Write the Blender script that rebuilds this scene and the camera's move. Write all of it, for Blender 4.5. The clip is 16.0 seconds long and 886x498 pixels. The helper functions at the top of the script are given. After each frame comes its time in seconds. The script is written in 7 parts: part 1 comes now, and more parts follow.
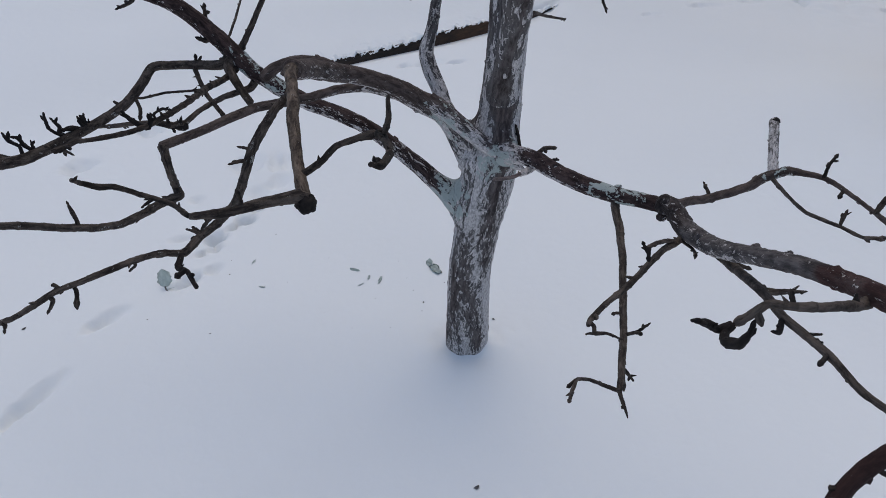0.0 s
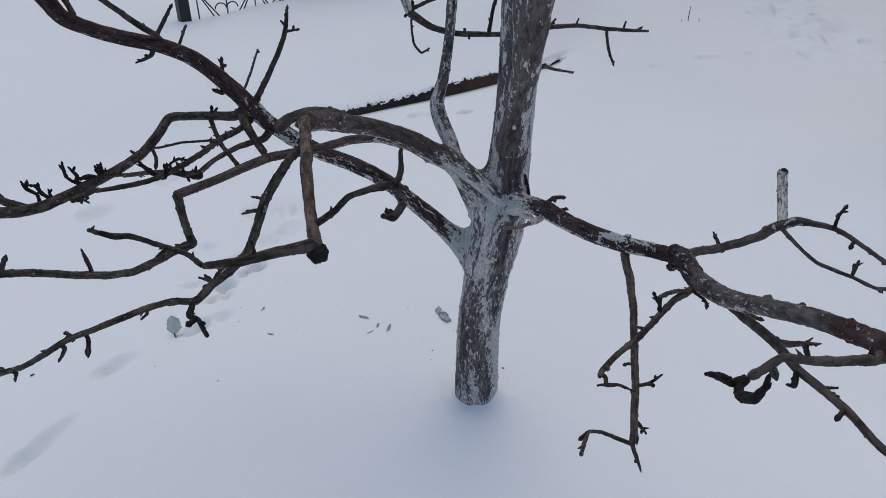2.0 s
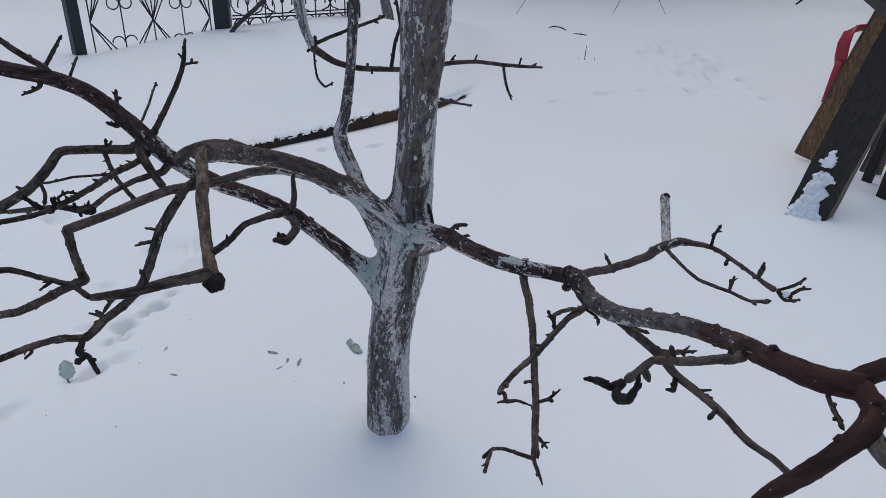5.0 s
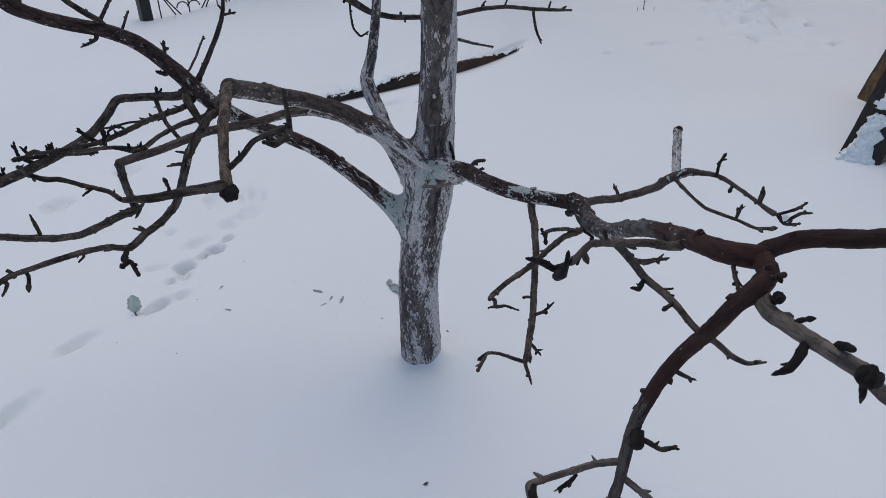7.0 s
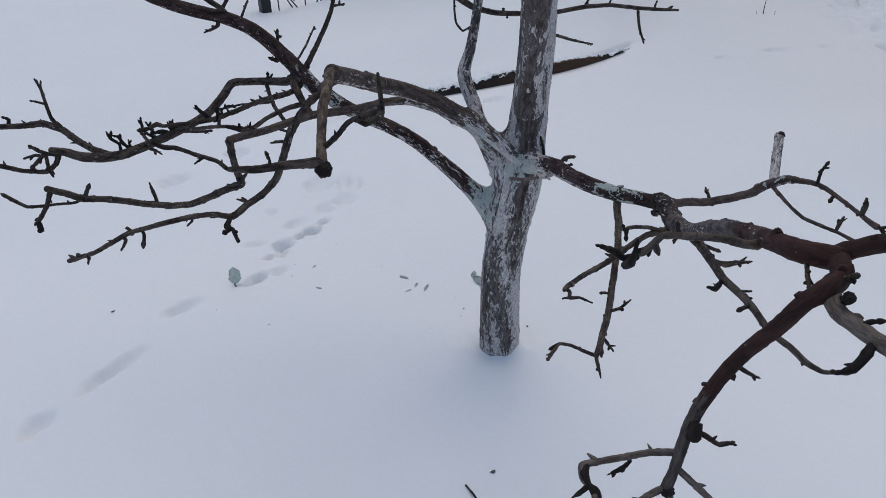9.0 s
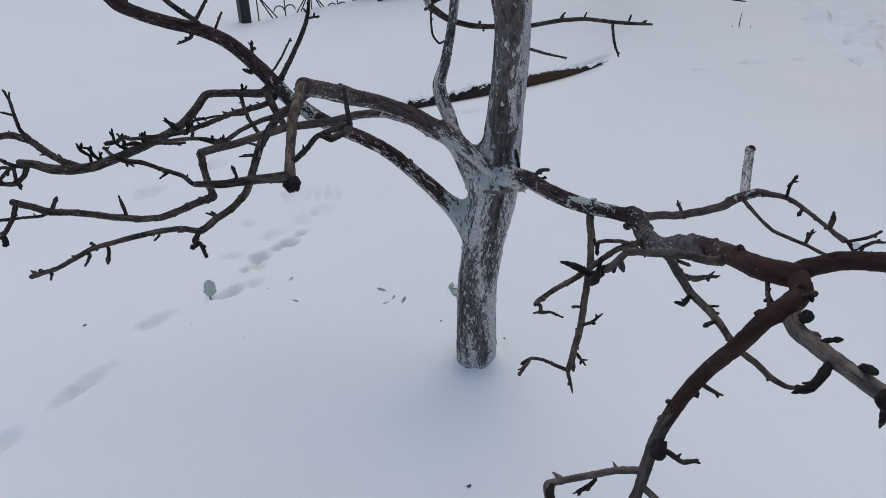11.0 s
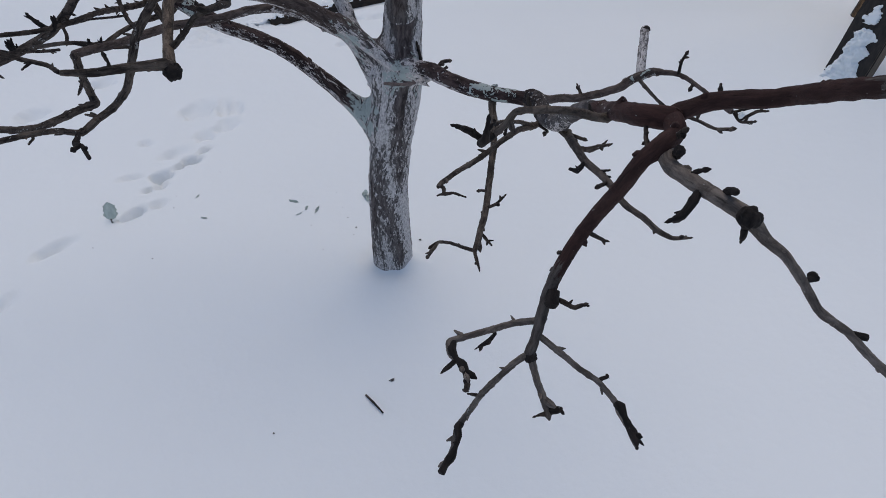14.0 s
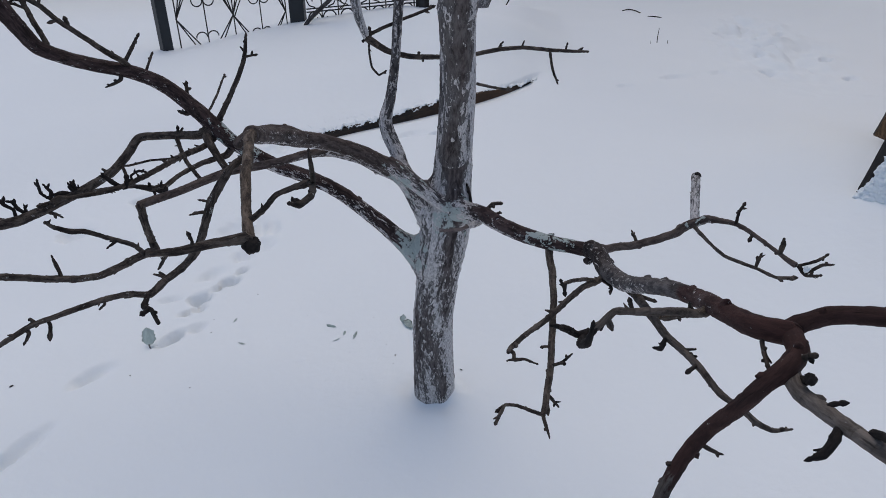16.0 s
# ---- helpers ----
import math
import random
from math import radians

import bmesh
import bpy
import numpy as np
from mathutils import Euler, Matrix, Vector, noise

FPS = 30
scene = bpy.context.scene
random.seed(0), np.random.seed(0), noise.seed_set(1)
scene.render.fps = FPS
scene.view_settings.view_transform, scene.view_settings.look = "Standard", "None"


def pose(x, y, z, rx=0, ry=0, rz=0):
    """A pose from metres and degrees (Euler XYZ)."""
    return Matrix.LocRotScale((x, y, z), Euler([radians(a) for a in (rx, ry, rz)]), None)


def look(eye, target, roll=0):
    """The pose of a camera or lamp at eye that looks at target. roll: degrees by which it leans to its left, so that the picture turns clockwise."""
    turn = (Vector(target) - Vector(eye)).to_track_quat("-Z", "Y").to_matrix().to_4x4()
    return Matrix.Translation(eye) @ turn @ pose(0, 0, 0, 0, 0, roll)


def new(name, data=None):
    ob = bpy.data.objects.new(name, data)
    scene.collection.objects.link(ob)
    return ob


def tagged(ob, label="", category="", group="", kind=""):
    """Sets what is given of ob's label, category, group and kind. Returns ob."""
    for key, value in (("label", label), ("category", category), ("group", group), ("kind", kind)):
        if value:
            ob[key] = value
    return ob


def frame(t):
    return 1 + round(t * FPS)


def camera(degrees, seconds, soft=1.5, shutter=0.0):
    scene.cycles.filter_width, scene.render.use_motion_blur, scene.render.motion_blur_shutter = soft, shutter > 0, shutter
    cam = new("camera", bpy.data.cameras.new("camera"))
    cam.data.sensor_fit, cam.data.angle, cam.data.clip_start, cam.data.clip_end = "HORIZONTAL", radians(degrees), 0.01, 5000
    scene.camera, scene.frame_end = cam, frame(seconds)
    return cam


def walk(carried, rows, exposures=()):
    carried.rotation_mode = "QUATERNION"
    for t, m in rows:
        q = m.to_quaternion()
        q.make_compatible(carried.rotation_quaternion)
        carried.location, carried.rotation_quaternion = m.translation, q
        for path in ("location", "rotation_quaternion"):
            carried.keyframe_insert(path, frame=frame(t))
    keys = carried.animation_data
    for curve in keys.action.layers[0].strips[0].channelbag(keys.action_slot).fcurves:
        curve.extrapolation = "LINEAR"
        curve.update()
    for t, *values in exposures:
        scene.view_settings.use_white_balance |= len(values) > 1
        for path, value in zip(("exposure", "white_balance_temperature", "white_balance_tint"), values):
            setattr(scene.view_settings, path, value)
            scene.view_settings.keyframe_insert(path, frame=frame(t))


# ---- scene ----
cam = camera(67.0, 16.0, soft=0.5)
PATH = [
    (0, (0.0253, -1.5051, 1.3848), (-0.0769, 0.1497, 0.2663), 0.60),
    (0.5, (0.0252, -1.5049, 1.3868), (-0.0793, 0.1708, 0.3), 0.79),
    (1, (0.0231, -1.5061, 1.3884), (-0.0869, 0.1888, 0.3324), 0.69),
    (1.5, (0.0226, -1.5046, 1.3888), (-0.0925, 0.2004, 0.3498), 0.58),
    (2, (0.0227, -1.5059, 1.3901), (-0.1113, 0.2205, 0.3893), 0.37),
    (2.5, (0.0234, -1.5105, 1.3928), (-0.1621, 0.2439, 0.4508), -0.16),
    (3, (0.025, -1.5117, 1.3965), (-0.1531, 0.2625, 0.4906), -0.09),
    (3.5, (0.0255, -1.5096, 1.3953), (-0.0711, 0.3, 0.5491), 1.53),
    (4, (0.027, -1.5157, 1.3981), (0.0126, 0.2917, 0.542), 2.18),
    (4.5, (0.0348, -1.5189, 1.395), (0.1145, 0.2712, 0.5066), 2.46),
    (4.7, (0.0388, -1.5223, 1.393), (0.153, 0.2622, 0.4972), 2.54),
    (6.8, (0.1401, -1.6419, 1.3779), (0.1258, 0.0946, 0.3856), -0.34),
    (7, (0.1519, -1.6507, 1.3741), (0.0739, 0.0771, 0.3698), -0.62),
    (7.5, (0.1567, -1.6636, 1.3683), (-0.0118, 0.0515, 0.3533), -0.59),
    (8, (0.168, -1.6749, 1.3696), (-0.069, 0.0182, 0.3317), -0.67),
    (8.5, (0.1685, -1.6826, 1.3679), (-0.1338, 0.0084, 0.3437), -0.57),
    (8.7, (0.1719, -1.6887, 1.3715), (-0.1769, 0.0003, 0.3588), -1.07),
    (10.8, (0.1855, -1.6649, 1.3691), (-0.1445, 0.0464, 0.388), -0.60),
    (11, (0.1942, -1.675, 1.375), (-0.1077, 0.043, 0.3965), -0.31),
    (11.5, (0.2038, -1.6773, 1.3736), (0.0184, 0.0532, 0.3882), 0.58),
    (12, (0.2069, -1.6782, 1.3735), (0.093, 0.0471, 0.3682), 1.03),
    (12.5, (0.2196, -1.6802, 1.3513), (0.1259, -0.0031, 0.2657), 0.38),
    (13, (0.2269, -1.6911, 1.3267), (0.1402, -0.0652, 0.1653), -0.26),
    (13.5, (0.2299, -1.7051, 1.3185), (0.1652, -0.1082, 0.1161), -0.03),
    (14, (0.2273, -1.6992, 1.3267), (0.1673, -0.0854, 0.1468), 0.16),
    (14.5, (0.2046, -1.6934, 1.3692), (0.0634, 0.011, 0.3325), -0.39),
    (15, (0.189, -1.6764, 1.3963), (0.0451, 0.0892, 0.4679), -0.79),
    (15.5, (0.1623, -1.6576, 1.4086), (0.0209, 0.1098, 0.4831), -0.99),
    (16, (0.1373, -1.6295, 1.4105), (0.0264, 0.1324, 0.4706), -0.35),
]

walk(cam, [(t, look(eye, target, roll)) for t, eye, target, roll in PATH], [(0.0, 0.0), (2.5, 0.02), (3.5, 0.06), (4.7, 0.07), (7.0, 0.0), (10.8, 0.04), (12.0, 0.0), (16.0, 0.02)])

# ---- light: bright overcast, the veiled sun high over the garden ----
SUN_FROM = Vector((0.01, 0.29, 0.957)).normalized()
world = bpy.data.worlds.new("overcast_sky")
scene.world = world
world.use_nodes = True
wn, wl = world.node_tree.nodes, world.node_tree.links
sky = wn.new("ShaderNodeTexSky")
sky.sky_type = "NISHITA"
sky.sun_disc = False
sky.sun_elevation = math.asin(SUN_FROM.z)
sky.sun_rotation = math.atan2(SUN_FROM.x, SUN_FROM.y)
sky.air_density, sky.dust_density, sky.ozone_density = 1.0, 1.7, 1.5
wl.new(sky.outputs[0], wn["Background"].inputs[0])
wn["Background"].inputs[1].default_value = 0.131
sun = new("sun", bpy.data.lights.new("sun", "SUN"))
sun.data.energy, sun.data.angle, sun.data.color = 0.74, radians(56), (1.0, 0.86, 0.60)
sun.matrix_world = look(SUN_FROM * 30, (0, 0, 0))


# ---- materials ----
class Nodes:
    """A small helper to write node materials."""

    def __init__(self, name, rough=0.8):
        self.mat = bpy.data.materials.new(name)
        self.mat.use_nodes = True
        self.n, self.l = self.mat.node_tree.nodes, self.mat.node_tree.links
        self.bsdf = self.n["Principled BSDF"]
        self.bsdf.inputs["Roughness"].default_value = rough
        self.coord = self.n.new("ShaderNodeTexCoord").outputs["Object"]

    def mapped(self, scale, space=None):
        m = self.n.new("ShaderNodeMapping")
        m.inputs["Scale"].default_value = scale
        self.l.new(self.coord if space is None else space, m.inputs["Vector"])
        return m.outputs[0]

    def attribute(self, name):
        a = self.n.new("ShaderNodeAttribute")
        a.attribute_name = name
        return a.outputs["Vector"]

    def dot(self, v, way):
        d = self.n.new("ShaderNodeVectorMath")
        d.operation = "DOT_PRODUCT"
        self.l.new(v, d.inputs[0])
        d.inputs[1].default_value = Vector(way).normalized()
        return d.outputs["Value"]

    def noise(self, scale, detail=6.0, rough=0.6, stretch=(1, 1, 1), warp=0.0, space=None):
        t = self.n.new("ShaderNodeTexNoise")
        t.inputs["Scale"].default_value, t.inputs["Detail"].default_value = scale, detail
        t.inputs["Roughness"].default_value, t.inputs["Distortion"].default_value = rough, warp
        self.l.new(self.mapped(stretch, space), t.inputs["Vector"])
        return t.outputs["Fac"]

    def ramp(self, fac, *stops):
        r = self.n.new("ShaderNodeValToRGB")
        e = r.color_ramp.elements
        while len(e) < len(stops):
            e.new(0.5)
        for el, (p, c) in zip(e, stops):
            el.position, el.color = p, (*c, 1) if len(c) == 3 else c
        self.l.new(fac, r.inputs[0])
        return r.outputs[0]

    def step(self, fac, lo, hi):
        m = self.n.new("ShaderNodeMapRange")
        m.interpolation_type = "SMOOTHSTEP"
        m.inputs[1].default_value, m.inputs[2].default_value = lo, hi
        self.l.new(fac, m.inputs[0])
        return m.outputs[0]

    def math(self, op, a, b):
        m = self.n.new("ShaderNodeMath")
        m.operation = op
        for i, v in enumerate((a, b)):
            if isinstance(v, (int, float)):
                m.inputs[i].default_value = v
            else:
                self.l.new(v, m.inputs[i])
        return m.outputs[0]

    def mix(self, fac, a, b):
        m = self.n.new("ShaderNodeMix")
        m.data_type = "RGBA"
        for i, v in ((0, fac), (6, a), (7, b)):
            if isinstance(v, tuple):
                m.inputs[i].default_value = (*v, 1)
            elif isinstance(v, (int, float)):
                m.inputs[i].default_value = v
            else:
                self.l.new(v, m.inputs[i])
        return m.outputs[2]

    def distance(self, point, flat=False):
        """Distance of the surface from a point; flat: seen from above."""
        d = self.n.new("ShaderNodeVectorMath")
        d.operation = "DISTANCE"
        self.l.new(self.mapped((1, 1, 0 if flat else 1)), d.inputs[0])
        d.inputs[1].default_value = point
        return d.outputs["Value"]

    def done(self, colour, height=None, strength=0.5, size=0.01, rough=None):
        if isinstance(colour, tuple):
            self.bsdf.inputs["Base Color"].default_value = (*colour, 1)
        else:
            self.l.new(colour, self.bsdf.inputs["Base Color"])
        if height is not None:
            b = self.n.new("ShaderNodeBump")
            b.inputs["Strength"].default_value, b.inputs["Distance"].default_value = strength, size
            self.l.new(height, b.inputs["Height"])
            self.l.new(b.outputs[0], self.bsdf.inputs["Normal"])
        if rough is not None:
            self.l.new(rough, self.bsdf.inputs["Roughness"])
        return self.mat


def bark(name, dark, light, lime=0.0, reach=0.45, under=0.0, film=0.0, stem_face=0.0, lichen=0.0, tone=(0.57, 0.535, 0.525), merge=False, rings=0.0, grey_from=None, red_near=None, old_near=None, plain=False):
    """Bark with its grain along the wood. lime: flaked limewash out to reach metres from the stem, under: more of it on undersides,
    film: thin grey remains, stem_face: the rubbed dark streak down the stem, lichen: pale specks,
    rings: dark bud scars round the wood, grey_from: a point and the distance from it where the skin turns grey."""
    m = Nodes(name, 0.8)
    m.bsdf.inputs["Specular IOR Level"].default_value = 0.16
    along_wood = None if plain else m.attribute("grain")
    grain = m.noise(95, 10, 0.72, (1, 1, 0.30), 0.3, along_wood)
    crack = m.noise(230, 6, 0.7, (1, 1, 0.16), 0.2, along_wood)
    broad = m.noise(9, 4, 0.55, (1, 1, 0.5), 0.0, along_wood)
    base = m.mix(m.step(grain, 0.36, 0.68), dark, light)
    base = m.mix(m.math("MULTIPLY", m.step(broad, 0.52, 0.70), 0.5), base, tuple(0.5 * c for c in dark))
    base = m.mix(m.math("MULTIPLY", m.step(crack, 0.42, 0.33), 0.0 if plain else 0.75), base, tuple(0.35 * c for c in dark))
    height = m.math("ADD", grain, m.math("MULTIPLY", crack, 0.5))
    if merge:
        # the stem's own bark runs out along the limb
        close = m.math("ADD", m.distance((0.045, -0.06, 0), flat=True), m.math("MULTIPLY", m.math("SUBTRACT", broad, 0.5), 0.12))
        skin = m.mix(m.step(grain, 0.36, 0.68), (0.046, 0.0365, 0.0365), (0.140, 0.118, 0.117))
        base = m.mix(m.step(close, 0.150, 0.085), base, skin)
    if grey_from:
        far = m.math("ADD", m.distance(grey_from[0]), m.math("MULTIPLY", m.math("SUBTRACT", grain, 0.5), 0.12))
        skin = m.mix(m.step(grain, 0.36, 0.68), (0.034, 0.028, 0.026), (0.105, 0.090, 0.082))
        base = m.mix(m.step(far, grey_from[1] - 0.006, grey_from[1] + 0.006), base, skin)
    if red_near:
        close = m.math("ADD", m.distance(red_near[0]), m.math("MULTIPLY", m.math("SUBTRACT", broad, 0.5), 0.16))
        skin = m.mix(m.step(grain, 0.36, 0.68), (0.028, 0.0130, 0.0118), (0.066, 0.0310, 0.0268))
        base = m.mix(m.step(close, red_near[1] + 0.012, red_near[1] - 0.012), base, skin)
    if old_near:
        close = m.math("ADD", m.distance(old_near[0]), m.math("MULTIPLY", m.math("SUBTRACT", broad, 0.5), 0.06))
        skin = m.mix(m.step(grain, 0.36, 0.68), (0.018, 0.0135, 0.0130), (0.052, 0.040, 0.038))
        base = m.mix(m.step(close, old_near[1] + 0.008, old_near[1] - 0.008), base, skin)
    if rings:
        band = m.noise(48, 3, 0.6, (0.12, 0.12, 1), 0.0, along_wood)
        ring = m.step(m.math("ADD", band, m.math("MULTIPLY", m.math("SUBTRACT", grain, 0.5), 0.2)), 0.57, 0.61)
        base = m.mix(m.math("MULTIPLY", ring, rings), base, (0.011, 0.009, 0.009))
        height = m.math("ADD", height, m.math("MULTIPLY", ring, 0.5))
    if lichen:
        spots = m.noise(140, 6, 0.72, (1, 1, 0.6), 0.0, along_wood)
        where = m.noise(16, 3, 0.5)
        spots = m.math("ADD", spots, m.math("MULTIPLY", m.step(where, 0.4, 0.7), 0.10 * lichen))
        base = m.mix(m.math("MULTIPLY", m.step(spots, 0.67, 0.70), 0.85), base, (0.30, 0.295, 0.285))
    if lime or under:
        around = m.attribute("around")
        near = m.step(m.distance((0.05, -0.05, 0), flat=True), reach, 0.06)
        streak = m.noise(26, 5, 0.6, (1, 1, 0.16), 0.3, along_wood)
        flakes = m.noise(150, 10, 0.74, (1, 1, 0.36), 0.4, along_wood)
        coarse = m.noise(55, 9, 0.72, (1, 1, 0.40), 0.7, along_wood)
        cover = m.math("MULTIPLY", near, 0.13 * lime)
        if merge:
            cover = m.math("ADD", cover, m.math("MULTIPLY", m.step(m.distance((0.045, -0.06, 0), flat=True), 0.19, 0.09), 0.09))
        cover = m.math("ADD", cover, m.math("MULTIPLY", m.math("SUBTRACT", streak, 0.55), 0.75))
        if under:
            low = m.math("MULTIPLY", m.step(m.dot(around, (0.0, -0.6, -0.8)), 0.30, 0.85), 0.15 * under)
            cover = m.math("ADD", cover, m.math("SUBTRACT", low, 0.05 * under))
        if stem_face:
            high = m.step(m.dot(m.coord, (0, 0, 1)), 0.62, 0.90)
            rub = m.step(m.math("ADD", m.dot(around, (0.16, -0.99, 0.0)), m.math("MULTIPLY", m.math("SUBTRACT", streak, 0.5), 0.25)), 0.84, 0.97)
            east = m.step(m.dot(around, (0.93, -0.37, 0.0)), 0.72, 0.95)
            cover = m.math("ADD", cover, m.math("MULTIPLY", m.math("MULTIPLY", rub, m.math("ADD", 0.35, m.math("MULTIPLY", high, 0.65))), -0.14 * stem_face))
            cover = m.math("ADD", cover, m.math("MULTIPLY", east, 0.08 * stem_face))
        if film:
            thin = m.math("MULTIPLY", m.step(m.math("ADD", cover, m.math("MULTIPLY", grain, 0.5)), 0.20, 0.42), film)
            base = m.mix(thin, base, tuple(0.24 * c for c in tone))
        fine = cover
        if stem_face:
            fine = m.math("SUBTRACT", cover, m.math("MULTIPLY", high, 0.09))
        small = m.step(m.math("ADD", flakes, fine), 0.612, 0.630)
        patch = m.noise(64, 5, 0.55, (1, 1, 0.45), 0.7, along_wood)
        big = m.step(m.math("ADD", patch, m.math("MULTIPLY", cover, 0.75)), 0.665, 0.68)
        big = m.math("MAXIMUM", big, m.step(m.math("ADD", coarse, m.math("MULTIPLY", cover, 0.85)), 0.675, 0.69))
        chips = m.math("MAXIMUM", small, big)
        shade = m.noise(210, 5, 0.65, (1, 1, 0.6), 0.0, along_wood)
        paint = m.mix(m.step(shade, 0.34, 0.66), tuple(0.55 * c for c in tone), tuple(1.2 * c for c in tone))
        # painted contact shade: bark darkened in a narrow band round each chip
        rim_shade = m.math("MAXIMUM", m.step(m.math("ADD", patch, m.math("MULTIPLY", cover, 0.75)), 0.635, 0.655), m.step(m.math("ADD", coarse, m.math("MULTIPLY", cover, 0.85)), 0.645, 0.665))
        base = m.mix(m.math("MULTIPLY", rim_shade, 0.55), base, tuple(0.45 * c for c in dark))
        base = m.mix(m.math("MULTIPLY", chips, 0.94), base, paint)
        # grey-green crust in the forks
        crotch = m.math("MULTIPLY", m.step(m.distance((0.075, -0.115, 0.695)), 0.085, 0.02), 1.15)
        side = m.math("MULTIPLY", m.step(m.distance((-0.045, -0.075, 0.575)), 0.085, 0.02), 1.6)
        arm = m.math("MULTIPLY", m.step(m.distance((0.285, -0.392, 0.785)), 0.085, 0.03), 1.35)
        stub = m.math("MULTIPLY", m.step(m.distance((0.60, -0.285, 0.762)), 0.10, 0.02), 0.45)
        elbow = m.math("MULTIPLY", m.step(m.distance((-0.50, 0.0, 0.84)), 0.15, 0.03), 1.08)
        arch = m.step(m.distance((-0.06, -0.08, 0.76)), 0.09, 0.03)
        spots = m.math("MAXIMUM", m.math("MAXIMUM", crotch, side), m.math("MAXIMUM", m.math("MAXIMUM", arm, arch), m.math("MAXIMUM", stub, elbow)))
        crust = m.noise(44, 9, 0.70, (1, 1, 0.7), 0.4, along_wood)
        moss = m.step(m.math("ADD", crust, m.math("MULTIPLY", spots, 0.13)), 0.645, 0.66)
        base = m.mix(m.math("MULTIPLY", m.math("MULTIPLY", moss, m.step(spots, 0.0, 0.15)), 0.92), base, m.mix(grain, (0.28, 0.330, 0.312), (0.48, 0.52, 0.50)))
        height = m.math("ADD", height, m.math("MULTIPLY", chips, 0.5))
    return m.done(base, height, 0.1 if plain else 0.6, 0.003)


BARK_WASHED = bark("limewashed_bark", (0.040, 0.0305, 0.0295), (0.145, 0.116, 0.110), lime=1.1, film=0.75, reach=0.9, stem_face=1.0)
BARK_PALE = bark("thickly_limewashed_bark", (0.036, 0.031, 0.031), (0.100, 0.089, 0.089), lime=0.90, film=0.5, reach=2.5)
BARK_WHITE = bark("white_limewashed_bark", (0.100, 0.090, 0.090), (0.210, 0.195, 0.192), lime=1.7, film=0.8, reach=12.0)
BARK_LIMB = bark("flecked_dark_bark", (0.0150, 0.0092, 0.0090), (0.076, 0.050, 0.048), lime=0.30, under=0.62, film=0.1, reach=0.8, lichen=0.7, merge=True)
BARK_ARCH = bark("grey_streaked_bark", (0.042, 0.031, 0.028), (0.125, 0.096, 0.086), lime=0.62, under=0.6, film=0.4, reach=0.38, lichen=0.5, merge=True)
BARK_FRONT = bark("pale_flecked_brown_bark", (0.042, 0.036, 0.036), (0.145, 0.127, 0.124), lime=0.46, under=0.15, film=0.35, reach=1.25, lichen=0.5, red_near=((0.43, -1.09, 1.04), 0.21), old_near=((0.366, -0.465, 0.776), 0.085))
BARK_RED = bark("red_brown_bark", (0.0265, 0.0132, 0.0120), (0.056, 0.0285, 0.0248), lichen=0.25, grey_from=((0.43, -1.09, 1.04), 0.185))
BARK_GREY = bark("grey_brown_bark", (0.0175, 0.0135, 0.0120), (0.118, 0.094, 0.079), lichen=0.8, rings=0.35)
BARK_TWIG = bark("dark_twig_bark", (0.0105, 0.0080, 0.0070), (0.082, 0.064, 0.053), lichen=0.4, rings=0.45)
BARK_NEAR = bark("grey_tan_shoot_bark", (0.066, 0.054, 0.047), (0.205, 0.172, 0.151), lichen=0.4, rings=0.22)
BARK_SHOOT = bark("brown_shoot_bark", (0.026, 0.0205, 0.0178), (0.135, 0.109, 0.092), lichen=0.5, rings=0.40)
BARK_STUB = bark("weathered_stub_bark", (0.070, 0.061, 0.057), (0.205, 0.184, 0.172), lime=0.80, film=0.6, reach=12.0, lichen=0.5)
BARK_TAN = bark("tan_grey_bark", (0.032, 0.0235, 0.0185), (0.190, 0.145, 0.112), lichen=0.6, rings=0.25)
BARK_BLACK = bark("black_knotty_bark", (0.009, 0.0075, 0.0075), (0.030, 0.024, 0.022), lichen=0.2)
BARK_STRAP = bark("red_brown_stub_bark", (0.095, 0.070, 0.066), (0.22, 0.178, 0.168), lichen=0.6)


def snow_material():
    m = Nodes("old_snow", 0.72)
    soft = m.noise(1.3, 5, 0.55)
    grit = m.noise(240, 4, 0.7)
    ripple = m.noise(16, 5, 0.6)
    col = m.mix(soft, (0.785, 0.815, 0.83), (0.825, 0.85, 0.862))
    dirt = m.step(m.noise(95, 3, 0.7), 0.735, 0.77)
    col = m.mix(m.math("MULTIPLY", dirt, 0.18), col, (0.45, 0.45, 0.46))
    h = m.math("ADD", m.math("MULTIPLY", ripple, 1.0), m.math("MULTIPLY", grit, 0.12))
    m.bsdf.inputs["Specular IOR Level"].default_value = 0.25
    m.bsdf.inputs["Subsurface Weight"].default_value = 0.0
    return m.done(col, h, 0.25, 0.012)


SNOW = snow_material()


def painted(name, colour, rough=0.5, metal=0.0, wear=0.25):
    m = Nodes(name, rough)
    m.bsdf.inputs["Metallic"].default_value = metal
    a = m.noise(14, 6, 0.65)
    b = m.noise(90, 4, 0.7)
    c = m.mix(m.math("MULTIPLY", m.step(a, 0.45, 0.75), wear), colour, tuple(min(1, 1.7 * v + 0.02) for v in colour))
    return m.done(c, b, 0.15, 0.002)


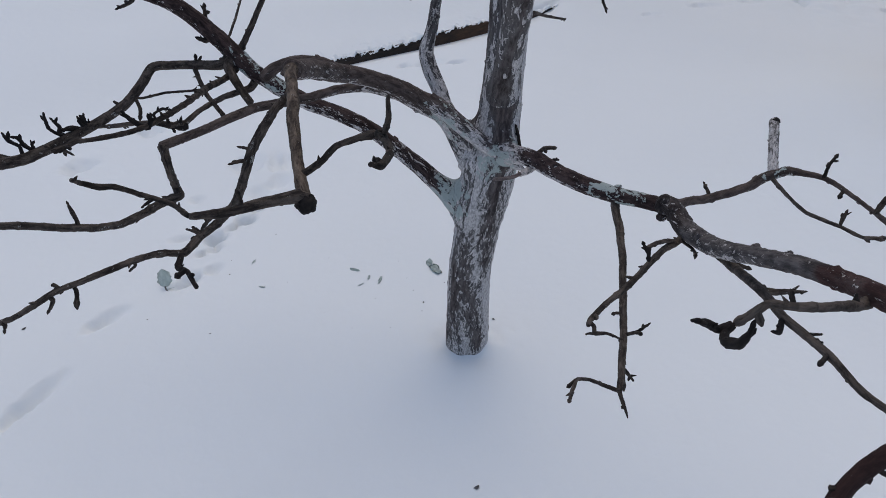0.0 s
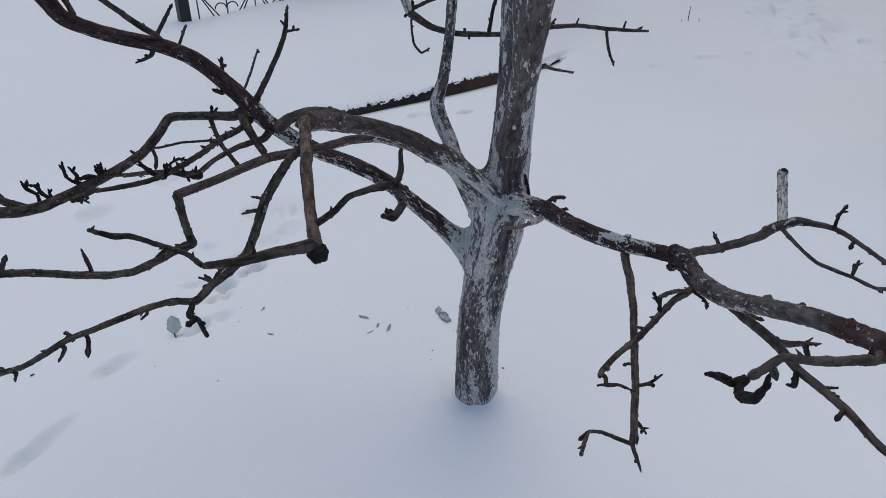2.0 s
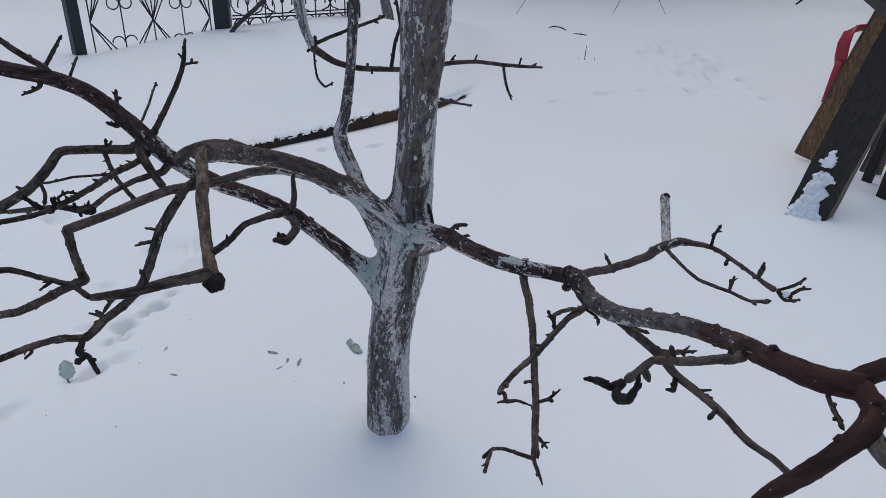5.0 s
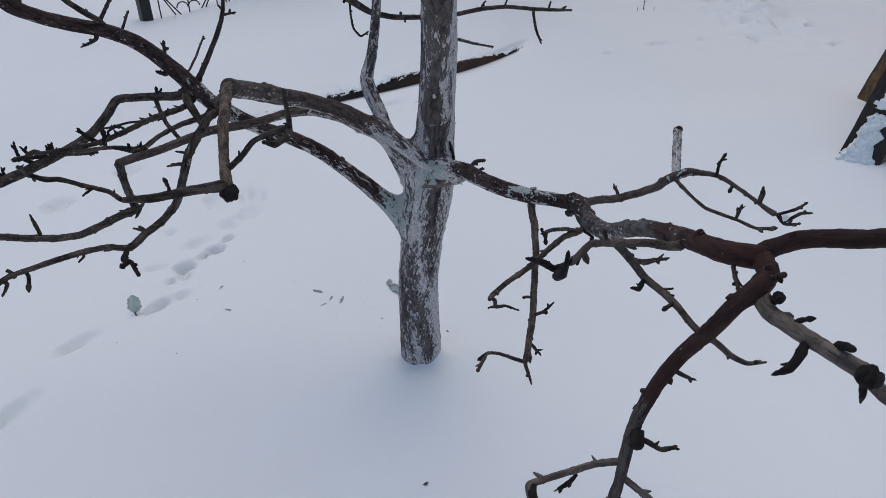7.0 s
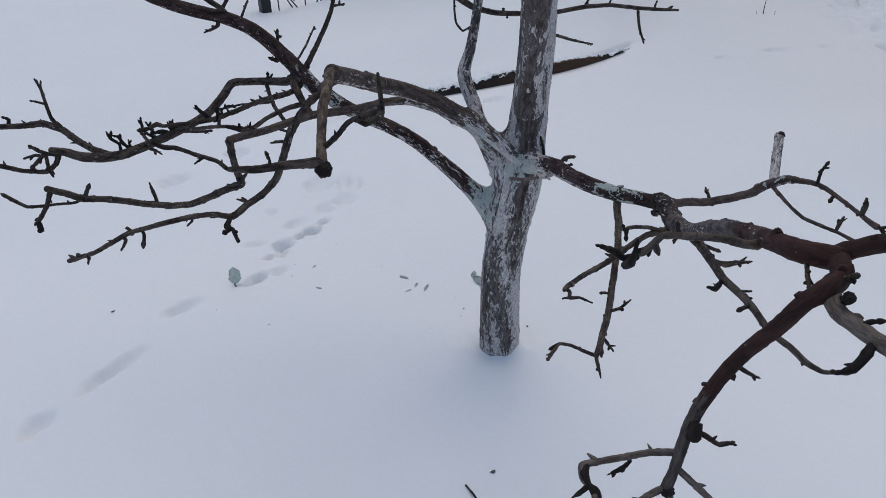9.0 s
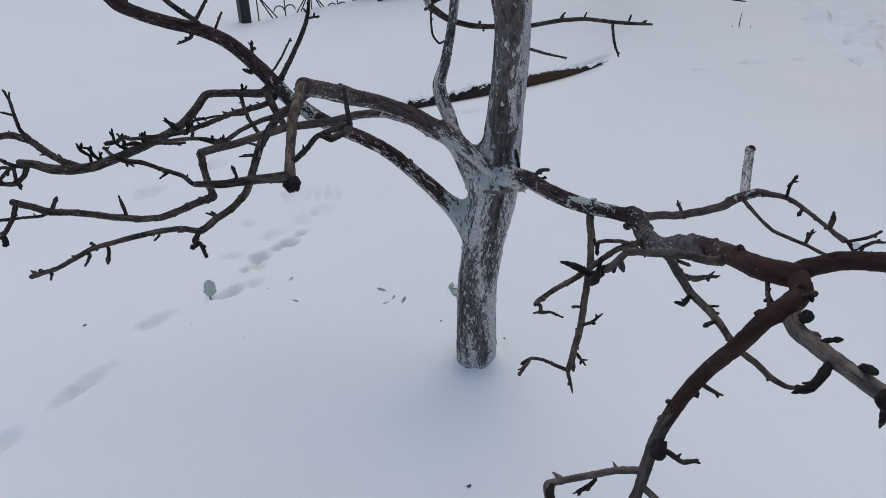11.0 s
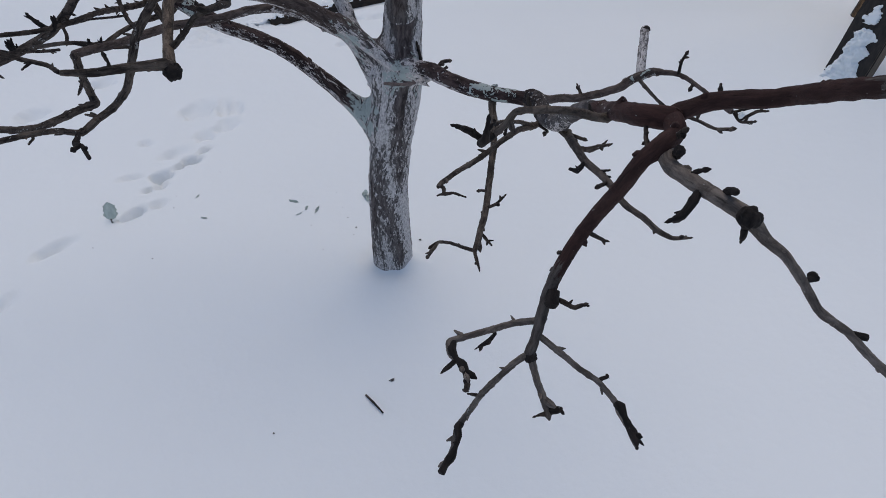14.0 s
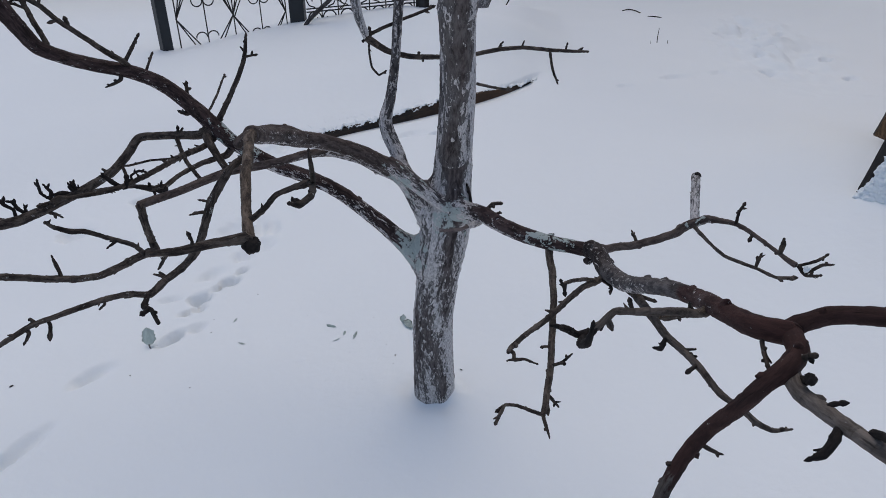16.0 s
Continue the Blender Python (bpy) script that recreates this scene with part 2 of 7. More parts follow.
def timber(name, dark, light, stretch, rough=0.8, dry=None):
    m = Nodes(name, rough)
    g = m.noise(6, 9, 0.68, stretch, 0.4)
    f = m.noise(3, 4, 0.5)
    c = m.mix(m.step(g, 0.3, 0.72), dark, light)
    if dry:
        c = m.mix(m.step(m.distance(dry[0]), 0.65, 0.30), c, m.mix(m.step(g, 0.3, 0.72), dry[1], dry[2]))
    info = m.n.new("ShaderNodeObjectInfo").outputs["Random"]
    c = m.mix(m.math("MULTIPLY", info, 0.45), c, tuple(0.5 * v for v in dark))
    c = m.mix(m.math("MULTIPLY", m.step(f, 0.5, 0.7), 0.5), c, tuple(0.55 * v for v in dark))
    return m.done(c, g, 0.5, 0.004)


POST_PAINT = painted("navy_black_paint", (0.006, 0.009, 0.014), 0.5)
IRON = painted("black_iron_paint", (0.012, 0.011, 0.011), 0.5)
GREEN_SHEET = painted("dark_green_sheet", (0.006, 0.072, 0.044), 0.5)
TEAL_SHEET = painted("teal_sheet", (0.006, 0.056, 0.054), 0.5)
RED_PLASTIC = painted("faded_red_plastic", (0.30, 0.012, 0.020), 0.42, wear=0.15)
BOX_BLACK = painted("black_plastic", (0.010, 0.010, 0.011), 0.5)
OLD_BOARD = timber("silvered_fence_board", (0.050, 0.047, 0.042), (0.23, 0.215, 0.19), (9, 9, 0.7))
PLANK_BROWN = timber("stained_brown_plank", (0.085, 0.048, 0.024), (0.31, 0.180, 0.090), (14, 14, 0.9))
PLANK_DARK = timber("rotten_dark_plank", (0.010, 0.008, 0.007), (0.035, 0.027, 0.022), (14, 14, 0.9))
PLANK_EDGE = timber("weathered_plank_edge", (0.075, 0.055, 0.038), (0.17, 0.13, 0.095), (14, 14, 0.9))
BED_BOARD = timber("damp_bed_board", (0.012, 0.009, 0.007), (0.055, 0.032, 0.019), (2.5, 2.5, 12), dry=((0.05, 3.35, 0.0), (0.045, 0.021, 0.009), (0.12, 0.058, 0.025)))
FLAKE = bark("limewash_flake", (0.45, 0.52, 0.50), (0.65, 0.71, 0.69), plain=True)
LEAF = bark("pale_dry_leaf", (0.58, 0.635, 0.60), (0.72, 0.77, 0.735), plain=True)
DRY = bark("dry_litter", (0.10, 0.096, 0.098), (0.26, 0.25, 0.25), plain=True)


# ---- mesh helpers ----
def finish(ob_name, bm, material, parent=None, label="", smooth=True):
    """Links a bmesh as one mesh object."""
    me = bpy.data.meshes.new(ob_name)
    bm.normal_update()
    bm.to_mesh(me)
    bm.free()
    for p in me.polygons:
        p.use_smooth = smooth
    for m in material if isinstance(material, (list, tuple)) else (material,):
        me.materials.append(m)
    ob = new(ob_name, me)
    if parent is not None:
        ob.parent = parent
    if label:
        tagged(ob, label)
    return ob


def part(ob_name, bm, material, parent, label="", smooth=True):
    return finish(ob_name, bm, material, parent, label, smooth)


def spline(nodes, gap, bend=1.0):
    """Points with radii along a smooth curve through the nodes."""
    q = [Vector(n) for n in nodes]
    if len(q) == 2:
        q = [q[0], q[0].lerp(q[1], 0.5), q[1]]
    out = []
    for i in range(len(q) - 1):
        a, b = q[i], q[i + 1]
        d = (b.xyz - a.xyz).length
        before, after = q[max(i - 1, 0)], q[min(i + 2, len(q) - 1)]
        d0, d2 = max((a.xyz - before.xyz).length, 1e-4), max((after.xyz - b.xyz).length, 1e-4)
        ta = (b - a) if i == 0 else ((a - before) * (d / d0) + (b - a)) * 0.5
        tb = (b - a) if i == len(q) - 2 else ((b - a) + (after - b) * (d / d2)) * 0.5
        # wood bends in knees more than in arcs
        ta, tb = ta * bend, tb * bend
        k = max(1, int(round(d / gap)))
        for j in range(k):
            s = j / k
            p = a * (2 * s**3 - 3 * s * s + 1) + ta * (s**3 - 2 * s * s + s) + b * (3 * s * s - 2 * s**3) + tb * (s**3 - s * s)
            lo, hi = min(a.w, b.w), max(a.w, b.w)
            p.w = min(max(p.w, lo), hi)
            out.append(p)
    out.append(q[-1])
    return out


def sweep(bm, pts, sides, rough=0.0, scale=60.0, tip="round", start_cap=False, flute=0.0):
    """A tube of rings along points with radii, with an uneven skin."""
    side = None
    rings = []
    grain = bm.verts.layers.float_vector.get("grain") or bm.verts.layers.float_vector.new("grain")
    around = bm.verts.layers.float_vector.get("around") or bm.verts.layers.float_vector.new("around")
    run = 17.0 * pts[0].x + 31.0 * pts[0].y + 13.0 * pts[-1].z
    for i, p in enumerate(pts):
        if i:
            run += (p.xyz - pts[i - 1].xyz).length
        way = (pts[min(i + 1, len(pts) - 1)].xyz - pts[max(i - 1, 0)].xyz).normalized()
        if side is None:
            side = way.orthogonal().normalized()
        side = (side - way * side.dot(way)).normalized()
        up = way.cross(side)
        ring = []
        for k in range(sides):
            a = 2 * math.pi * k / sides
            d = side * math.cos(a) + up * math.sin(a)
            w = p.xyz + d * p.w
            r = p.w
            if rough:
                r *= 1 + rough * (noise.noise(w * scale) + 0.6 * noise.noise(w * scale * 0.37))
                r += 0.0006 * noise.noise(Vector((w.x * 240, w.y * 240, w.z * (90 if p.w > 0.04 else 240)))) + (0.0006 * noise.noise(w * 80) if p.w > 0.008 else 0.0)
                if flute:
                    r *= 1 + flute * noise.noise(Vector((d.x * 1.6, d.y * 1.6, p.z * 2.2)))
            v = bm.verts.new(p.xyz + d * r)
            v[grain] = (math.cos(a) * p.w, math.sin(a) * p.w, run)
            v[around] = d
            ring.append(v)
        rings.append(ring)
    last = pts[-1]
    way = (pts[-1].xyz - pts[-2].xyz).normalized()
    if tip == "round":
        ring = [bm.verts.new(v.co.lerp(last.xyz, 0.35) + way * last.w * 0.45) for v in rings[-1]]
        rings.append(ring)
        end = bm.verts.new(last.xyz + way * last.w * 0.65)
    elif tip == "point":
        end = bm.verts.new(last.xyz + way * max(last.w * 3.0, 0.004))
    else:
        ring = [bm.verts.new(v.co.lerp(last.xyz, 0.12) + way * last.w * 0.12) for v in rings[-1]]
        rings.append(ring)
        end = bm.verts.new(last.xyz + way * last.w * 0.10)
    for v in rings[-1]:
        v[grain], v[around] = v.co - last.xyz + Vector((0, 0, run)), way
    end[grain], end[around] = (0, 0, run), way
    for a, b in zip(rings, rings[1:]):
        for k in range(sides):
            bm.faces.new((a[k], a[(k + 1) % sides], b[(k + 1) % sides], b[k]))
    for k in range(sides):
        bm.faces.new((rings[-1][k], rings[-1][(k + 1) % sides], end))
    if start_cap:
        bm.faces.new(list(reversed(rings[0])))
    return rings


def stem(ob_name, nodes, material, parent, tip, label=""):
    """One woody stem of the tree: trunk, limb, twig or spur, with kinks, scars and buds."""
    big = max(n[3] for n in nodes)
    end = nodes[-1][3]
    rng = random.Random(int(abs(nodes[0][0] * 7919 + nodes[-1][2] * 104729) * 1000))
    gap = 0.004 if big > 0.04 else 0.005 if big > 0.012 else 0.004 if big > 0.005 else 0.003
    pts = spline(nodes, gap, 0.55 if big < 0.016 else 0.8)
    shift = Vector((rng.uniform(0, 50), rng.uniform(0, 50), rng.uniform(0, 50)))
    for i in range(2, len(pts)):
        # the wood never runs quite straight
        k = pts[i].w * (0.22 if big < 0.012 else 0.07 if big < 0.04 else 0.015)
        q = pts[i].xyz * 28 + shift
        pts[i].xyz = pts[i].xyz + Vector((noise.noise(q), noise.noise(q + Vector((9, 0, 0))), noise.noise(q + Vector((0, 9, 0))))) * k
    run, nxt = 0.0, rng.uniform(0.01, 0.03)
    for i in range(1, len(pts) - 1):
        run += (pts[i].xyz - pts[i - 1].xyz).length
        if run > nxt:
            swell = rng.uniform(1.05, 1.18) if big < 0.009 else rng.uniform(1.0, 1.04)
            pts[i].w *= swell
            nxt = run + rng.uniform(0.016, 0.05) * (1 if big < 0.009 else 2.5)
    if 0.6 * big < end < 0.006 and tip != "cut" or end < 0.003 and tip != "cut":
        # the stubby bud that ends a twig
        last = pts[-1].copy()
        fat, far = rng.uniform(1.15, 1.45), rng.uniform(1.2, 1.9)
        while len(pts) > 4 and (pts[-1].xyz - last.xyz).length < 2.4 * far * end:
            pts.pop()
        way = last.xyz - pts[-1].xyz
        long = max(way.length, 1.2 * end)
        way = (last.xyz - pts[-3].xyz).normalized()
        side = way.orthogonal().normalized() * end
        p = pts[-1].xyz
        for d, w, o in ((0.25, 0.95, 0.1), (0.45, fat, 0.22), (0.72, fat * 0.78, 0.28), (1.0, 0.26, 0.2)):
            pts.append(Vector((*(p + way * d * long + side * o), end * w)))
        tip = "round"
    sides = 56 if big > 0.04 else 28 if big > 0.015 else 16 if big > 0.005 else 9
    bm = bmesh.new()
    sweep(bm, pts, sides, 0.014 if big > 0.04 else 0.04 if big > 0.012 else 0.085, 30 if big > 0.02 else 110, tip, True, 0.03 if big > 0.04 else 0.0)
    # buds crowded at the tip
    if end < 0.0045 and tip != "cut" and len(pts) > 12:
        for i in rng.choice(((-7,), (-6, -10), (-8,))):
            way = (pts[i + 1].xyz - pts[i - 1].xyz).normalized()
            a = way.orthogonal().normalized()
            a.rotate(Matrix.Rotation(rng.uniform(0, 6.28), 3, way))
            lean, size = (a + way * rng.uniform(0.5, 1.3)).normalized(), pts[i].w * rng.uniform(0.75, 1.0)
            root = pts[i].xyz + a * pts[i].w * 0.4
            far = size * rng.uniform(2.2, 4.2)
            sweep(bm, [Vector((*root, size)), Vector((*(root + lean * far * 0.6), size * 1.05)), Vector((*(root + lean * far), size * 0.28))], 7, 0.1, 200, "round")
    # buds and short scars
    run, nxt = 0.0, rng.uniform(0.015, 0.04)
    for i in range(2, len(pts) - 3):
        run += (pts[i].xyz - pts[i - 1].xyz).length
        if run < nxt or ob_name == "trunk":
            continue
        nxt = run + (rng.uniform(0.030, 0.075) if big < 0.012 else rng.uniform(0.06, 0.15))
        way = (pts[i + 1].xyz - pts[i - 1].xyz).normalized()
        a = way.orthogonal().normalized()
        a.rotate(Matrix.Rotation(rng.uniform(0, 6.28), 3, way))
        r = pts[i].w
        size = (min(max(r * 0.55, 0.0019), 0.0032) if big < 0.009 else min(max(r * 0.45, 0.0022), 0.0065)) * rng.uniform(0.7, 1.25)
        root = pts[i].xyz + a * r * 0.55
        lean = (a + way * rng.uniform(0.5, 1.6) + Vector((0, 0, 0.25))).normalized()
        n0 = (*root, size * 1.15)
        n1 = (*(root + lean * size * 1.2), size)
        n2 = (*(root + lean * size * (rng.uniform(2.4, 4.8) if big < 0.009 else rng.uniform(1.5, 2.3))), size * 0.32)
        sweep(bm, [Vector(n0), Vector(n1), Vector(n2)], 6, 0.1, 200, "round")
    return part(ob_name, bm, material, parent, label)


def box(bm, size, m, bevel=0.0):
    """A box of that size about the pose m, its edges worn by bevel."""
    made = bmesh.ops.create_cube(bm, size=1.0, matrix=m @ Matrix.Diagonal((*size, 1)))
    if bevel:
        edges = list({e for v in made["verts"] for e in v.link_edges})
        bmesh.ops.bevel(bm, geom=edges, offset=bevel, segments=2, affect="EDGES")
    return made["verts"]


def rod(bm, points, r, sides=6):
    sweep(bm, [Vector((*p, r)) for p in points], sides, 0, 1, "cut", True)


def along(a, b):
    """The pose at a whose x axis points level towards b."""
    d = Vector(b) - Vector(a)
    return Matrix.Translation(a) @ Matrix.Rotation(math.atan2(d.y, d.x), 4, "Z")


# ---- snow ----
def ease(a, b, v):
    s = min(max((v - a) / (b - a), 0.0), 1.0)
    return s * s * (3 - 2 * s)


BED_A, BED_B = Vector((-1.02, 2.47)), Vector((0.61, 4.13))
BED_WAY = (BED_B - BED_A).normalized()
BED_OUT = Vector((-BED_WAY.y, BED_WAY.x))
BED_LONG = (BED_B - BED_A).length


def bed_bow(s):
    """How far the board bulges outwards, s from 0 to 1 along it."""
    s = min(max(s, 0.0), 1.0)
    return -0.115 * math.sin(math.pi * s) + 0.040 * math.sin(2 * math.pi * s) + 0.008 * math.sin(s * 13)


# x, y, length, width, heading and depth of each print
# the cat's fresh trail past the tree
CAT_TRAIL = [
    (-0.871, 0.653, 0.068, 0.058, 75, 0.065), (-0.851, 0.742, 0.059, 0.029, 72, 0.036), (-0.948, 0.525, 0.088, 0.059, 80, 0.057),
    (-0.964, 0.413, 0.036, 0.027, 20, 0.026), (-0.884, 0.332, 0.068, 0.046, 60, 0.014), (-0.945, 0.262, 0.103, 0.043, 66, 0.051),
    (-1.125, 0.055, 0.143, 0.051, 58, 0.018), (-1.165, -0.285, 0.24, 0.046, 72, 0.024), (-1.239, -0.546, 0.106, 0.055, 84, 0.022), (-0.905, 0.6, 0.05, 0.034, 70, 0.034),
    (-0.925, 0.455, 0.05, 0.036, 60, 0.022),
]
# older, snowed-in prints
OLD_TRAIL = [
    (-0.971, 0.716, 0.120, 0.062, 60, 0.015), (-1.121, 0.795, 0.055, 0.050, 60, 0.012), (-1.058, 0.510, 0.090, 0.034, 15, 0.010), (-1.010, 1.130, 0.190, 0.125, 85, 0.020),
    (-0.900, 1.160, 0.200, 0.050, 105, 0.018), (-0.838, 1.157, 0.160, 0.048, 105, 0.014), (-0.891, 0.878, 0.100, 0.075, 80, 0.016), (-0.828, 0.974, 0.120, 0.085, 70, 0.014),
    (-0.470, 2.540, 0.110, 0.055, 60, 0.022), (-0.150, 2.600, 0.130, 0.055, 30, 0.022), (-0.310, 2.580, 0.220, 0.110, 20, 0.012), (-0.480, 2.050, 0.090, 0.060, 60, 0.014),
    (-1.750, 1.050, 0.160, 0.100, 80, 0.024), (-1.600, 1.450, 0.140, 0.100, 80, 0.022),
]
# boot marks in the trampled patch
BOOT_MARKS = [
    (2.93, 5.87, 0.18, 0.11, 75, 0.03), (2.63, 4.45, 0.16, 0.11, 70, 0.025), (3.29, 4.87, 0.17, 0.10, 60, 0.04), (3.23, 4.22, 0.18, 0.10, 45, 0.03),
    (2.75, 5.0, 0.15, 0.10, 70, 0.02), (3.05, 6.4, 0.2, 0.12, 70, 0.03), (1.80, 4.20, 0.36, 0.12, 20, 0.014), (2.20, 4.38, 0.22, 0.12, 20, 0.012), (1.30, 3.86, 0.20, 0.09, 15, 0.010), (2.85, 5.45, 0.16, 0.10, 80, 0.030), (3.15, 5.7, 0.17, 0.10, 60, 0.030), (2.70, 6.15, 0.18, 0.10, 75, 0.030), (3.35, 6.1, 0.2, 0.11, 50, 0.028), (3.0, 4.6, 0.15, 0.10, 65, 0.026), (2.55, 5.6, 0.15, 0.09, 85, 0.024),
]
PRINTS = CAT_TRAIL + OLD_TRAIL + BOOT_MARKS


SINK = 0.018 - 0.035 * noise.noise(Vector((0, 0, 3.1))) - 0.012 * noise.noise(Vector((0, 0, 7.7)))


def snow_height(x, y):
    p = Vector((x, y)) - BED_A
    s = p.dot(BED_WAY)
    d = p.dot(BED_OUT) - bed_bow(s / BED_LONG)
    # the buried bed behind its board, piled up towards the iron fence
    reach = ease(1.15, 0.35, x) * ease(-4.5, -0.5, s)
    edge = ease(-0.25, 0.15, s) * ease(BED_LONG + 0.15, BED_LONG - 0.25, s)
    h = reach * (0.05 * edge * ease(0.0, 0.03, d) + 0.05 * (1 - edge) * ease(-0.3, 0.5, d) + 0.13 * ease(0.0, 0.9, d) + 0.07 * ease(1.0, 2.0, d) - 0.18 * ease(3.2, 6.0, d) - 0.26 * ease(1.75, 2.7, d) * ease(-1.0, -0.25, x) * ease(4.5, 3.2, d))
    h += reach * 0.19 * math.exp(-((x + 0.35) ** 2 / 0.9 + (y - 4.95) ** 2 / 0.7))
    h -= 0.030 * edge * math.exp(-((d + 0.02) / 0.10) ** 2)
    h += 0.10 * ease(-2.2, -6.0, x) * ease(1.5, 4.0, y)
    # snow piled against the iron fence
    if -2.6 < x < 0.6 and 2.5 < y < 7.0:
        line = 4.9 + (x + 1.62) * (1.02 if x < -1.62 else 0.087)
        h += 0.048 * ease(-2.42, -2.05, x) * ease(0.5, -0.2, x) * math.exp(-(((y - line) / 0.45) ** 2))
    # wind ridge and hollow along the back fence
    if x < 0 and y > 4:
        u, v = (x + 8) * 0.824 + (y - 7) * 0.567, (y - 7) * 0.824 - (x + 8) * 0.567
        h += (0.095 * math.exp(-(((u - 2.7) / 0.75) ** 2)) - 0.085 * math.exp(-(((u - 4.95) / 0.65) ** 2))) * math.exp(-((v / 1.0) ** 2))
    # drift beside the leaning planks
    h += 0.21 * math.exp(-((x - 2.1) ** 2 / 0.45 + (y - 1.5) ** 2 / 1.1))
    h += 0.30 * math.exp(-((x - 6.4) ** 2 / 3.0 + (y - 7.0) ** 2 / 9.0))
    h += 0.035 * noise.noise(Vector((x * 0.35, y * 0.35, 3.1))) + 0.012 * noise.noise(Vector((x * 1.1, y * 1.1, 7.7))) + SINK
    # trampled snow
    if 2.0 < x < 4.2 and 3.6 < y < 8.0:
        u = ((x - 3.0 - 0.14 * (y - 5.6)) / 0.50) ** 2 + ((y - 5.6) / 1.7) ** 2
        h += 0.115 * math.exp(-(u**1.5)) * (noise.noise(Vector((x * 3.4, y * 2.2, 2))) + 0.4 * noise.noise(Vector((x * 9, y * 6, 5))))
    # crumbled snow where the edging has sunk
    u, v = (x + 1.22) * BED_WAY.x + (y - 2.24) * BED_WAY.y, (y - 2.24) * BED_WAY.x - (x + 1.22) * BED_WAY.y
    q = (u / 0.36) ** 2 + (v / 0.17) ** 2
    if q < 4:
        h += math.exp(-(q**1.5)) * (0.030 * noise.noise(Vector((x * 17, y * 17, 4))) + 0.018 * noise.noise(Vector((x * 41, y * 41, 6))))
    # the well round the stem
    r = math.hypot(x - 0.01, y + 0.01)
    h += 0.040 * math.exp(-((r / 0.24) ** 2)) - 0.008 * math.exp(-(((r - 0.085) / 0.022) ** 2))
    if r < 0.3:
        h += 0.016 * noise.noise(Vector((x * 26, y * 26, 1.7))) * math.exp(-((r / 0.12) ** 2)) + 0.020 * math.exp(-(((x - 0.075) / 0.035) ** 2 + ((y + 0.03) / 0.04) ** 2))
    for fx, fy, length, width, heading, depth in PRINTS:
        if abs(x - fx) < 0.6 and abs(y - fy) < 0.6:
            a = radians(heading)
            u, v = (x - fx) * math.cos(a) + (y - fy) * math.sin(a), (y - fy) * math.cos(a) - (x - fx) * math.sin(a)
            q = (u / length * 2) ** 2 + (v / width * 2) ** 2
            wob = 1 + 0.7 * noise.noise(Vector((x * 34, y * 34, fx)))
            ramp = 1.45 - 1.15 * ease(-0.35, 0.55, u / length)
            h -= 1.6 * ramp * depth * math.exp(-((q * wob) ** 2.6)) - 0.05 * depth * math.exp(-((math.sqrt(q) - 1.5) ** 2) * 6)
    return h


def spread(lo, hi, fine, reach):
    """Coordinates evenly fine from lo to hi and ever wider out to reach on both sides."""
    mid = [lo + fine * i for i in range(int(round((hi - lo) / fine)) + 1)]
    outer, step, at = [], fine, 0.0
    while at < reach:
        step *= 1.085
        at += step
        outer.append(at)
    return [lo - o for o in reversed(outer)] + mid + [hi + o for o in outer]


def build_ground():
    xs, ys = spread(-1.9, 3.9, 0.0135, 500), spread(-1.0, 7.6, 0.0145, 500)
    verts = [(x, y, snow_height(x, y) if -40 < x < 40 and -20 < y < 60 else 0.0) for y in ys for x in xs]
    w = len(xs)
    faces = [(j * w + i, j * w + i + 1, (j + 1) * w + i + 1, (j + 1) * w + i) for j in range(len(ys) - 1) for i in range(w - 1)]
    me = bpy.data.meshes.new("ground")
    me.from_pydata(verts, [], faces)
    me.polygons.foreach_set("use_smooth", [True] * len(faces))
    me.materials.append(SNOW)
    return tagged(new("ground", me), "old white snow cover with animal tracks and a buried bed", "snow", kind="structure")


build_ground()

# ---- the pear tree ----
pear = tagged(new("pear_tree"), "bare limewashed old fruit tree standing in snow", "tree")
TRUNK = [(0.005, -0.006, -0.25, 0.0704), (0.008, -0.011, -0.02, 0.0666), (0.008, -0.011, 0.021, 0.064), (0.007, -0.025, 0.159, 0.06), (0.008, -0.043, 0.334, 0.0563), (0.023, -0.058, 0.48, 0.0562), (0.035, -0.064, 0.565, 0.0609), (0.046, -0.063, 0.627, 0.063), (0.058, -0.051, 0.711, 0.0531), (0.066, -0.027, 0.835, 0.0462), (0.071, -0.006, 0.928, 0.0447), (0.073, 0.011, 0.993, 0.0444), (0.072, 0.035, 1.068, 0.0433), (0.072, 0.054, 1.127, 0.043), (0.071, 0.07, 1.177, 0.0428), (0.068, 0.163, 1.462, 0.0407), (0.064, 0.288, 1.842, 0.0364)]
trunk = stem("trunk", TRUNK, BARK_WASHED, pear, "round", label="dark bark with flaking grey-white limewash")
LEADER = [(0.062, -0.035, 0.789, 0.0291), (0.074, -0.13, 0.952, 0.029), (0.081, -0.187, 1.043, 0.0285), (0.082, -0.24, 1.126, 0.0327), (0.083, -0.275, 1.18, 0.0359), (0.085, -0.309, 1.232, 0.0376), (0.086, -0.344, 1.286, 0.0343), (0.091, -0.508, 1.538, 0.0326), (0.098, -0.726, 1.873, 0.0292)]
leader = stem("limb", LEADER, BARK_WASHED, pear, "round", label="upper stem with flaking limewash")
